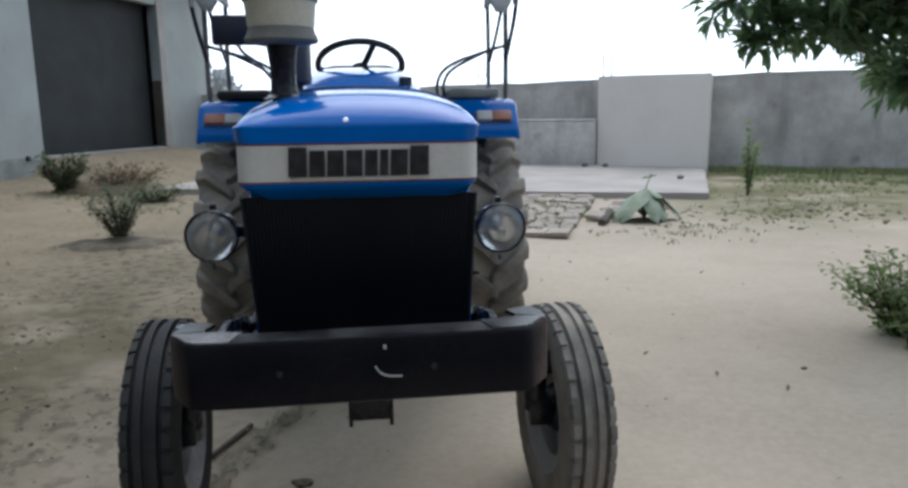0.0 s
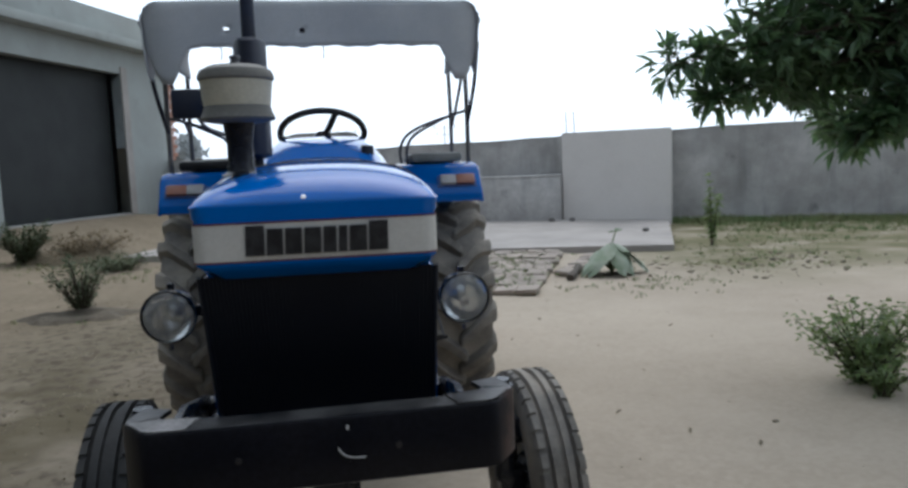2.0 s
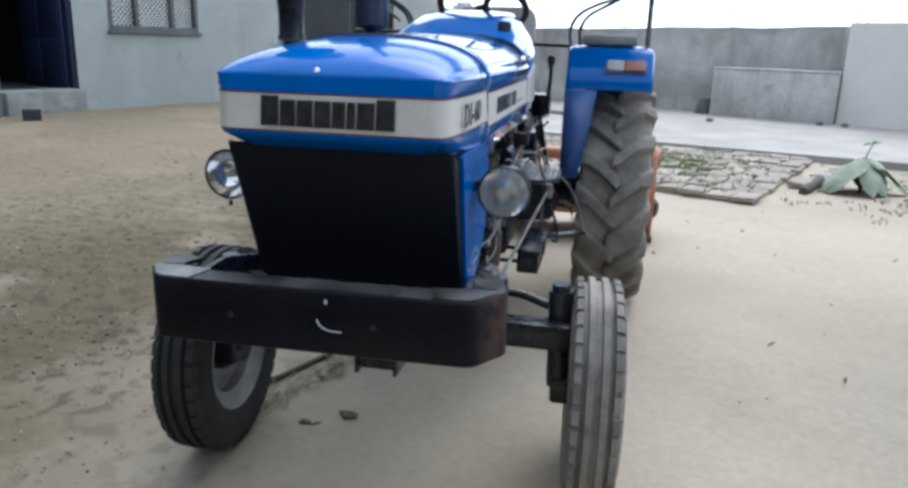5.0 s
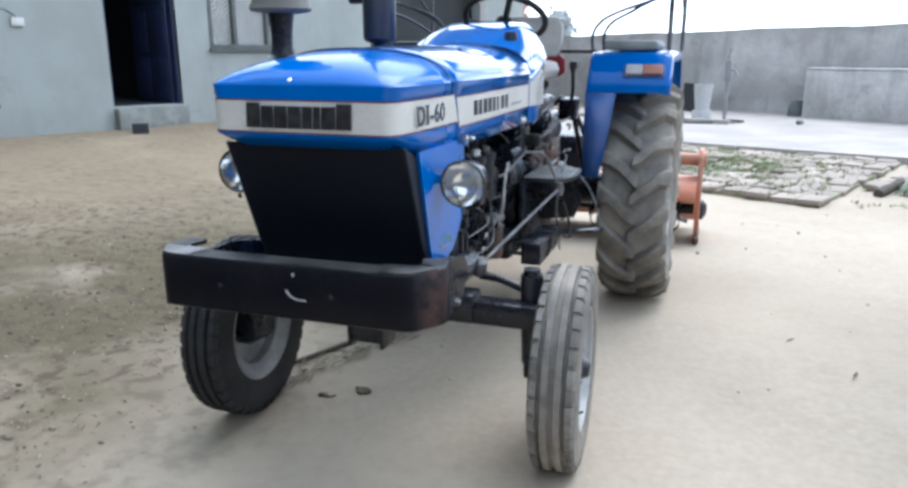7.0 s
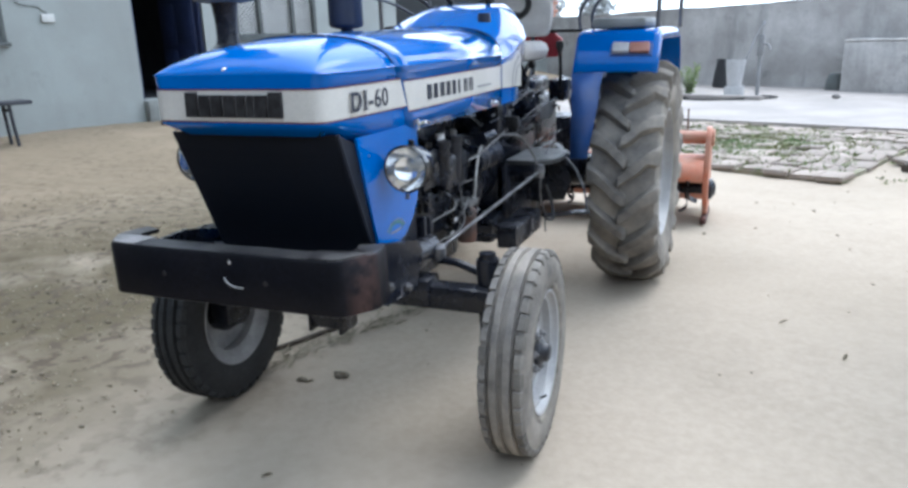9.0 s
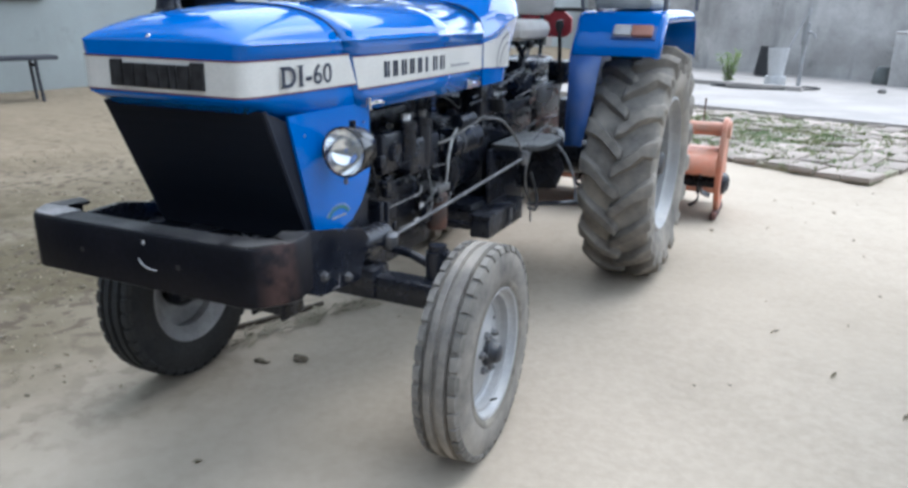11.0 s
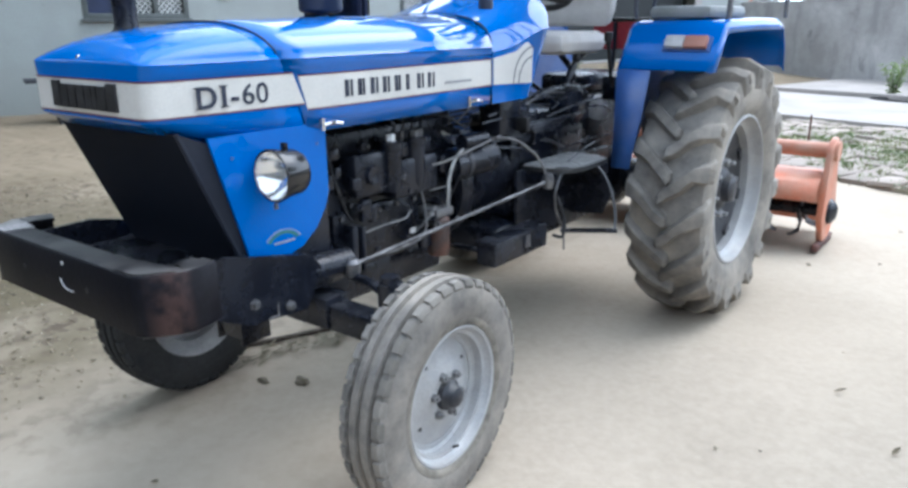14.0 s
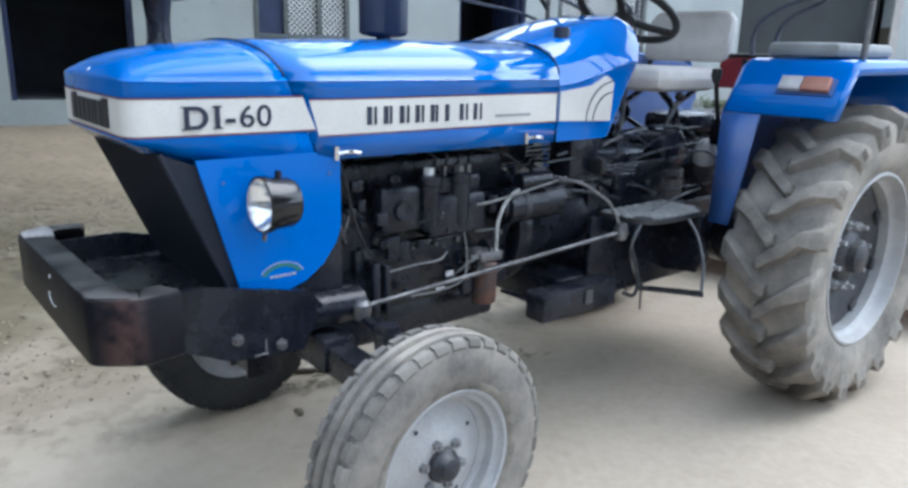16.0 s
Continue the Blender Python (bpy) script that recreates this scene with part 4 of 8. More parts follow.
def build_band():
    bm = BM()
    loft(bm, [band_path(0.0025, 1.160), band_path(0.0025, 1.247)])
    band = part("nose_band", bm, M_BAND, tractor, "cream decal band round the nose")
    for z in (1.159, 1.245):
        bm = BM()
        loft(bm, [band_path(0.0035, z), band_path(0.0035, z + 0.004)])
        part("pinstripe", bm, M_LINE, band)
    # raised emblem on the front: plain blocks, set apart, the outer two taller
    x0, x1, zc, h = -0.166, 0.166, 1.203, 0.058
    widths = [1.15, 1.0, 1.05, 1.05, 0.85, 0.6, 1.1, 1.2]
    tot, x = sum(widths), x0
    for k, wd in enumerate(widths):
        w = (x1 - x0) * wd / tot
        up = 0.008 if k in (0, 7) else 0.0
        lean = 0.003
        a0, a1, z0, z1 = x + 0.0028, x + w - 0.0028, zc - h / 2, zc + h / 2 + up
        for grow, y0, y1, mat, nm in ((0.0, -0.557, -0.5515, M_EMBLEM, "emblem_block"), (0.0016, -0.5513, -0.5507, M_EDGE, "outline")):
            bm = BM()
            q = [(a0 - grow, z0 - grow), (a1 + grow, z0 - grow), (a1 + lean / 2 + grow, z1 + grow), (a0 + lean - grow, z1 + grow)]
            prism(bm, q, y0, y1, "y")
            part(nm, bm, mat, band, "raised charcoal emblem block" if nm == "emblem_block" else "")
        x += w
    # side bands
    for sgn in (1, -1):
        bm = BM()
        loft(bm, [[(sgn * 0.3035, -0.108 + 0.3 * (1.24 - z), z), (sgn * 0.3045, 0.1, z), (sgn * 0.3083, 0.4, z + 0.002), (sgn * 0.3105, 0.80, z + 0.004)] for z in (1.143, 1.238)])
        sb = part("side_band", bm, M_BAND, tractor, "cream decal band on the bonnet side")
        for z in (1.142, 1.236):
            bm = BM()
            loft(bm, [[(sgn * 0.3042, -0.108 + 0.3 * (1.24 - z), zz), (sgn * 0.3052, 0.1, zz), (sgn * 0.309, 0.4, zz + 0.002), (sgn * 0.3113, 0.80, zz + 0.004)] for zz in (z, z + 0.004)])
            part("pinstripe", bm, M_LINE, sb)
        # brand as plain bars: a broad and a fine stroke for each character
        for k in range(8):
            y0, X1 = 0.066 + k * 0.0535, 0.3083 + k * 0.0004
            wdt = 0.016 if k == 5 else (0.030, 0.027, 0.031, 0.029, 0.026, 0.0, 0.031, 0.033)[k]
            bm = BM()
            box(bm, sgn * 0.3055, sgn * X1, y0, y0 + 0.0135, 1.168, 1.216)
            if k != 5:
                box(bm, sgn * 0.3055, sgn * X1, y0 + wdt - 0.007, y0 + wdt, 1.168, 1.216)
            part("emblem_bar", bm, M_LETTER, sb)
        bm = BM()
        box(bm, sgn * 0.309, sgn * 0.3112, 0.53, 0.68, 1.172, 1.180)
        part("text_bar", bm, M_EDGE, sb)
        # end patch on the cowl, with two arcs
        poly = [(0.815, 1.149), (0.815, 1.244), (0.97, 1.262), (1.05, 1.295), (1.085, 1.272), (1.078, 1.140)]
        bm = BM()
        prism(bm, poly, sgn * 0.300, sgn * 0.3125)
        ep = part("cowl_patch", bm, M_BAND, tractor, "cream decal patch on the cowl side")
        for r in (0.10, 0.14):
            bm = BM()
            a = [(0.945 + (0.14 - r) * 0.9 + r * (1 - math.cos(t)), 1.146 + r * 0.95 * math.sin(t)) for t in (math.pi / 2 * i / 10 for i in range(11))]
            loft(bm, [[(sgn * 0.3133, y, z) for y, z in a], [(sgn * 0.3133, y + 0.006, z - 0.004) for y, z in a]])
            part("arc", bm, M_LETTER, ep)
        # model number
        bm, x = BM(), 0.0
        for ch, gap in (("D", 0.014), ("I", 0.012), ("-", 0.010), ("6", 0.006), ("0", 0.0)):
            cu = bpy.data.curves.new("model_number", "FONT")
            cu.body, cu.size, cu.extrude, cu.offset = ch, 0.074, 0.0006, 0.0004 if ch in "60" else 0.0016
            ob = new("model_number", cu)
            glyph = bpy.data.meshes.new_from_object(ob.evaluated_get(bpy.context.evaluated_depsgraph_get()))
            bpy.data.objects.remove(ob)
            xs, ys = [v.co.x for v in glyph.vertices], [v.co.y for v in glyph.vertices]
            glyph.transform(Matrix.Translation((x - min(xs), 0, 0)))
            bm.from_mesh(glyph)
            if ch in "DI":  # serifs
                for yy in (min(ys), max(ys) - 0.0035):
                    box(bm, x - 0.0055, x + (0.0075 if ch == "D" else max(xs) - min(xs) + 0.0055), yy, yy + 0.0035, -0.0006, 0.0006)
            x += max(xs) - min(xs) + gap
        bmesh.ops.translate(bm, verts=bm.verts[:], vec=(-x / 2, 0, 0))
        me = finish(bm, "model_number", M_LETTER)
        tx = tagged(new("model_number", me), "dark serif model number lettering")
        tx.parent = tractor
        tx.matrix_local = pose(sgn * 0.3022, -0.318, 1.177, 90, 0, 90 * sgn) @ Matrix.Diagonal((0.215 / x, 1, 1, 1))
    # small round badge above the band
    bm = BM()
    lathe(bm, [(0.0, 0.003), (0.006, 0.002), (0.0075, 0)], 12, pose(-0.027, -0.5405, 1.2995, 50, 0, 0))
    part("badge", bm, M_CHROME, tractor, "small chrome badge")


build_band()


def build_front():
    for sgn in (1, -1):
        poly = [(-0.405, 1.103), (-0.015, 1.103), (-0.015, 0.90), (-0.03, 0.855), (-0.07, 0.80), (-0.125, 0.76), (-0.20, 0.738), (-0.30, 0.735)]
        bm = BM()
        prism(bm, poly, sgn * 0.288, sgn * 0.297)
        sp = part("side_panel", bm, M_BLUE, tractor, "blue radiator side panel with a round sticker")
        # sticker: arc and bars
        bm = BM()
        for k in range(13):
            a = [math.pi * (0.14 + 0.055 * k + 0.036 * i / 2) for i in range(3)]
            loft(bm, [[(sgn * 0.2985, -0.195 + r * math.cos(t), 0.775 + 0.72 * r * math.sin(t)) for t in a] for r in (0.064, 0.0685)])
        part("sticker_ring", bm, M_WHITE, sp)
        bm = BM()
        a = [math.pi * (0.14 + 0.72 * i / 14) for i in range(15)]
        loft(bm, [[(sgn * 0.2980, -0.195 + r * math.cos(t), 0.775 + 0.72 * r * math.sin(t)) for t in a] for r in (0.050, 0.0605)])
        part("sticker_field", bm, M_GREEN, sp)
        bm = BM()
        for k in range(6):
            box(bm, sgn * 0.2975, sgn * 0.2986, -0.228 + 0.0125 * k, -0.219 + 0.0125 * k, 0.784, 0.790)
        part("text_bar", bm, M_WHITE, sp)
        for y, z in ((-0.34, 1.045), (-0.05, 1.045)):
            bm = BM()
            rod(bm, (sgn * 0.297, y, z), (sgn * 0.300, y, z), 0.005, seg=8)
            part("screw", bm, M_BLUE2, sp)
        # bonnet latches
        for y, z in ((0.0, 1.098), (0.70, 1.10)):
            bm = BM()
            tube(bm, [(sgn * 0.312, y - 0.03, z), (sgn * 0.322, y, z + 0.004), (sgn * 0.318, y + 0.035, z - 0.002)], 0.006, 6, 3)
            box(bm, sgn * 0.303, sgn * 0.315, y - 0.04, y - 0.028, z - 0.018, z + 0.018)
            part("bonnet_latch", bm, M_CHROME, tractor, "bright steel bonnet latch")
    # grille: leaning back towards the foot
    top, bot = Vector((0, -0.482, 1.122)), Vector((0, -0.318, 0.735))
    bm = BM()
    loft(bm, [[(-0.282, top.y, top.z), (0.282, top.y, top.z)], [(-0.282, bot.y, bot.z), (0.282, bot.y, bot.z)]])
    g = part("grille", bm, M_GRILLE, tractor, "black radiator screen")
    d = (bot - top)
    nrm = Vector((0, d.z, -d.y)).normalized()
    bm = BM()
    a, b = top + d * 0.01, top + d * 0.99
    q0, q1 = Vector((-0.0016, 0, 0)), Vector((0.0016, 0, 0))
    loft(bm, [[e + q0, e + q0 + nrm * 0.004, e + q1 + nrm * 0.004, e + q1] for e in (a, b)], True)
    bar = finish(bm, "screen_bar", M_GRILLE)
    for k in range(57):
        o = new("screen_bar", bar)
        o.parent, o.location = g, (-0.275 + 0.55 * k / 56, 0, 0)
    for sgn in (1, -1):
        bm = BM()
        tube(bm, [(sgn * 0.284, top.y, top.z), (sgn * 0.284, bot.y, bot.z)], 0.007, 6, 1, False)
        part("edge", bm, M_GRILLE, g)
        bm = BM()  # side wall of the grille box, from its face back to the side panel
        prism(bm, [(top.y, top.z), (-0.385, 1.083), (-0.295, 0.735), (bot.y, bot.z)], sgn * 0.280, sgn * 0.2865)
        part("cheek", bm, M_GRILLE, g)
    bm = BM()
    box(bm, -0.275, 0.275, -0.30, 0.0, 0.70, 1.07, 0.005)
    part("radiator", bm, M_BLACK, tractor, "black radiator core")


build_front()


def build_bumper():
    # plan of the bent channel, centre to one end
    right = [(0.0, -0.690), (0.2, -0.690), (0.365, -0.689), (0.385, -0.684), (0.398, -0.674), (0.442, -0.612), (0.449, -0.597), (0.450, -0.58), (0.443, -0.54), (0.43, -0.50)]
    path = [(-x, y) for x, y in right[:0:-1]] + right
    # inward normals
    rings = []
    for i, (x, y) in enumerate(path):
        a, b = Vector(path[max(0, i - 1)]), Vector(path[min(len(path) - 1, i + 1)])
        t = (b - a).normalized()
        nrm = Vector((-t.y, t.x))
        p = Vector((x, y))
        prof = [(0.0, 0.673), (0.0, 0.812), (0.006, 0.820), (0.075, 0.820), (0.075, 0.810), (0.013, 0.807), (0.013, 0.685), (0.075, 0.683), (0.075, 0.673), (0.006, 0.669)]
        rings.append([(*(p + nrm * o), z) for o, z in prof])
    bm = BM()
    loft(bm, rings, True, True, True)
    b = part("bumper", bm, M_BUMPER, tractor, "heavy black steel bumper, scuffed, rusty at the corner", smooth=40)
    b.matrix_local = pose(0.014, 0, 0.014, 0, -0.5, 0) @ Matrix.Diagonal((0.965, 1, 1, 1))  # hangs a little to one side
    # pale scratch, fleck and holes
    bm = BM()
    tube(bm, [(0.025, -0.692, 0.752), (0.035, -0.693, 0.738), (0.055, -0.693, 0.729), (0.085, -0.692, 0.727)], 0.0019, 6, 4)
    part("scratch", bm, M_WHITE, b, "curved pale scratch")
    for x, z in ((0.048, 0.795),):
        bm = BM()
        box(bm, x - 0.003, x + 0.003, -0.693, -0.689, z - 0.004, z + 0.005)
        part("paint_fleck", bm, M_WHITE, b)
    for x in (-0.19, 0.16):
        bm = BM()
        rod(bm, (x, -0.6915, 0.745), (x, -0.682, 0.745), 0.0075, seg=12)
        part("bolt_hole", bm, M_RUBBER, b)
    for sgn in (1, -1):
        bm = BM()  # scuffed top of the bent end
        prism(bm, [(sgn * 0.30, -0.684), (sgn * 0.372, -0.680), (sgn * 0.392, -0.668), (sgn * 0.434, -0.61), (sgn * 0.37, -0.60), (sgn * 0.28, -0.612)], 0.8205, 0.823, "z")
        part("scuffed_end", bm, M_CHALK if sgn < 0 else M_BUMPER, b, "bare scuffed steel" if sgn < 0 else "")
        # bracket plate to the front support, with bolts
        bm = BM()
        prism(bm, [(-0.60, 0.69), (-0.60, 0.80), (-0.42, 0.805), (-0.14, 0.745), (-0.10, 0.70), (-0.16, 0.585), (-0.36, 0.60), (-0.50, 0.665)], sgn * 0.325, sgn * 0.341)
        br = part("bumper_bracket", bm, M_BLACK, tractor, "black steel bumper bracket")
        for y, z in ((-0.343, 0.655), (-0.225, 0.615)):
            bm = BM()
            lathe(bm, [(0.0, 0.016), (0.009, 0.016), (0.011, 0.012), (0.011, 0.006), (0.017, 0.005), (0.017, 0.0)], 6, pose(sgn * 0.341, y, z, 0, 90 * sgn, 0))
            part("bolt", bm, M_STEEL, br)
        bm = BM()
        box(bm, sgn * 0.340, sgn * 0.3416, -0.268, -0.2655, 0.600, 0.640)
        box(bm, sgn * 0.340, sgn * 0.3416, -0.300, -0.262, 0.5985, 0.602)
        part("paint_mark", bm, M_CHALK, br)
    bm = BM()
    for x in (-0.050, 0.068):
        box(bm, x, x + 0.012, -0.21, -0.10, 0.412, 0.66, 0.002)
    box(bm, -0.0385, 0.0685, -0.205, -0.10, 0.428, 0.66, 0.004)
    part("support_bracket", bm, M_BLACK, tractor, "small black bracket hung under the front support")
    bm = BM()
    box(bm, -0.34, 0.34, -0.60, -0.30, 0.69, 0.735, 0.006)
    part("front_plate", bm, M_BLACK, tractor, "black steel plate behind the bumper")


build_bumper()


def build_headlight(sgn):
    m = pose(sgn * 0.384, -0.235, 1.0, 90, 0, 0) @ Matrix.Diagonal((0.96, 0.96, 1, 1))  # local z towards the front
    bm = BM()
    lathe(bm, [(0.0, -0.040), (0.035, -0.040), (0.056, -0.034), (0.064, -0.020), (0.067, 0.035), (0.072, 0.037), (0.073, 0.052), (0.070, 0.056), (0.066, 0.052)], 36, m)
    bm_ob = part("headlight", bm, M_LAMPCASE, tractor, "round black headlight with clear glass")
    bm = BM()
    lathe(bm, [(0.066, 0.046), (0.056, 0.029), (0.042, 0.013), (0.024, 0.002), (0.0, -0.002)], 32, m)
    part("reflector", bm, M_REFLECTOR, bm_ob, "bright reflector")
    bm = BM()
    lathe(bm, [(0.067, 0.050), (0.062, 0.060), (0.045, 0.070), (0.022, 0.075), (0.0, 0.0765)], 24, m)
    ln = part("glass", bm, M_LENS, bm_ob, "fluted clear glass")
    ln.visible_shadow = False
    bm = BM()
    lathe(bm, [(0.011, 0.0), (0.012, 0.022), (0.009, 0.03), (0.0, 0.032)], 14, m)
    part("bulb", bm, M_CHROME, bm_ob)
    bm = BM()
    box(bm, sgn * 0.375, sgn * 0.393, -0.245, -0.233, 1.058, 1.080, 0.002)
    part("bracket", bm, M_BLACK, bm_ob)
    bm = BM()
    box(bm, sgn * 0.290, sgn * 0.345, -0.222, -0.212, 0.985, 1.015, 0.002)
    part("stay", bm, M_BLACK, bm_ob)
    bm = BM()
    rod(bm, m @ Vector((0, -0.077, 0.045)), m @ Vector((0, -0.092, 0.045)), 0.006, seg=8)
    part("clamp_screw", bm, M_STEEL, bm_ob)


for sgn in (1, -1):
    build_headlight(sgn)

# the sheet metal of the nose sits a little off the centre line
for ob in tractor.children:
    if ob.name.split(".")[0] in ("bonnet_nose", "bonnet_panel", "bonnet_seal", "nose_band", "side_band", "model_number", "badge", "side_panel", "bonnet_latch", "grille", "radiator"):
        ob.matrix_basis = Matrix.Translation((0.009, 0, 0)) @ Matrix.Diagonal((0.97, 1, 1, 1)) @ ob.matrix_basis


def build_front_wheel(sgn):
    m = pose(0.645 if sgn > 0 else -0.618, 0.043, 0.332, 0, 0, 3.0) @ pose(0, 0, 0, 0, 90 * sgn, 0) @ Matrix.Diagonal((0.972, 0.972, 0.88, 1))  # local z outwards; steered a little
    wheel_bm = BM()
    rib = [(0.212, -0.070), (0.225, -0.080), (0.262, -0.090), (0.305, -0.089), (0.330, -0.080), (0.347, -0.073),
           (0.350, -0.052), (0.338, -0.047), (0.338, -0.038), (0.358, -0.034), (0.359, -0.012), (0.345, -0.009), (0.345, 0.009), (0.359, 0.012), (0.358, 0.034), (0.338, 0.038), (0.338, 0.047), (0.350, 0.052),
           (0.347, 0.073), (0.330, 0.080), (0.305, 0.089), (0.262, 0.090), (0.225, 0.080), (0.212, 0.070)]
    lathe(wheel_bm, rib, 72, m)
    ty = part("front_wheel", wheel_bm, M_TYRE if sgn > 0 else M_TYRE_SHADED, tractor, "dusty ribbed front tyre on a silver rim" if sgn > 0 else "ribbed front tyre in dark shaded rubber on a silver rim", smooth=40)
    # shoulder blocks
    n = 38
    for side in (1, -1):
        bm = BM()
        a1 = 2 * math.pi / n * 0.72
        loft(bm, [[Vector((r * math.cos(a), r * math.sin(a), side * z)) for r, z in ((0.345, 0.050), (0.3575, 0.052), (0.3555, 0.074), (0.338, 0.0825), (0.328, 0.078))] for a in (0.0, a1 / 2, a1)], True, True, True)
        block = finish(bm, "tread_block", M_BLOCK if sgn > 0 else M_TYRE_SHADED, 40)
        for k in range(n):
            o = new("tread_block", block)
            o.parent = ty
            o.matrix_local = m @ Matrix.Rotation(2 * math.pi * (k + (0.25 if side > 0 else 0)) / n, 4, "Z")
    bm = BM()
    lathe(bm, [(0.222, 0.074), (0.216, 0.080), (0.208, 0.076), (0.206, 0.062), (0.198, 0.052), (0.188, 0.050), (0.186, 0.02), (0.180, 0.012), (0.165, 0.012), (0.163, 0.0)], 48, m)
    lathe(bm, [(0.163, 0.0), (0.163, -0.04), (0.186, -0.05), (0.206, -0.062), (0.216, -0.08), (0.222, -0.074)], 48, m)
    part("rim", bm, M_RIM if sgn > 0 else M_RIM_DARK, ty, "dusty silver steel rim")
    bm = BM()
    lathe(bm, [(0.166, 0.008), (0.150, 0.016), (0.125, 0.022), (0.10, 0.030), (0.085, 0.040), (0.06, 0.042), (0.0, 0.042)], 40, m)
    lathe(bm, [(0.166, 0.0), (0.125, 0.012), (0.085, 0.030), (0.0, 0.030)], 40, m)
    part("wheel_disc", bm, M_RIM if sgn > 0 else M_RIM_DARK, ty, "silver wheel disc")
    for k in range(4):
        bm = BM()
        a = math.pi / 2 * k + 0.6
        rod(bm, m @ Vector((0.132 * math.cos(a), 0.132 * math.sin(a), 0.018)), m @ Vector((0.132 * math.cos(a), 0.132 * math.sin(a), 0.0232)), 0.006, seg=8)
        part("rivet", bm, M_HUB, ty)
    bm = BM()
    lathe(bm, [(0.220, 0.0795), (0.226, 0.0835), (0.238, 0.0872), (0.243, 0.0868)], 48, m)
    part("bead", bm, M_BEAD if sgn > 0 else M_TYRE_SHADED, ty, "stained rubber bead against the rim")
    bm = BM()
    lathe(bm, [(0.050, 0.040), (0.047, 0.060), (0.036, 0.070), (0.031, 0.088), (0.022, 0.095), (0.0, 0.096)], 20, m)
    part("hub_cap", bm, M_HUB, ty, "greasy dark hub cap")
    for k in range(6):
        bm = BM()
        a = math.pi / 3 * k + 0.3
        c = Vector((0.066 * math.cos(a), 0.066 * math.sin(a), 0))
        rod(bm, m @ (c + Vector((0, 0, 0.04))), m @ (c + Vector((0, 0, 0.056))), 0.0140, seg=6)
        rod(bm, m @ (c + Vector((0, 0, 0.056))), m @ (c + Vector((0, 0, 0.066))), 0.006, seg=8)
        part("wheel_nut", bm, M_NUT, ty)
    bm = BM()  # valve
    rod(bm, m @ Vector((0.19, 0.02, 0.05)), m @ Vector((0.176, 0.018, 0.075)), 0.004, seg=6)
    part("valve", bm, M_RUBBER, ty)
    # inside: brake-less hub drum
    bm = BM()
    lathe(bm, [(0.0, -0.10), (0.045, -0.10), (0.06, -0.06), (0.085, -0.02), (0.085, 0.028)], 20, m)
    part("hub_drum", bm, M_BLACK, ty)


for sgn in (1, -1):
    build_front_wheel(sgn)


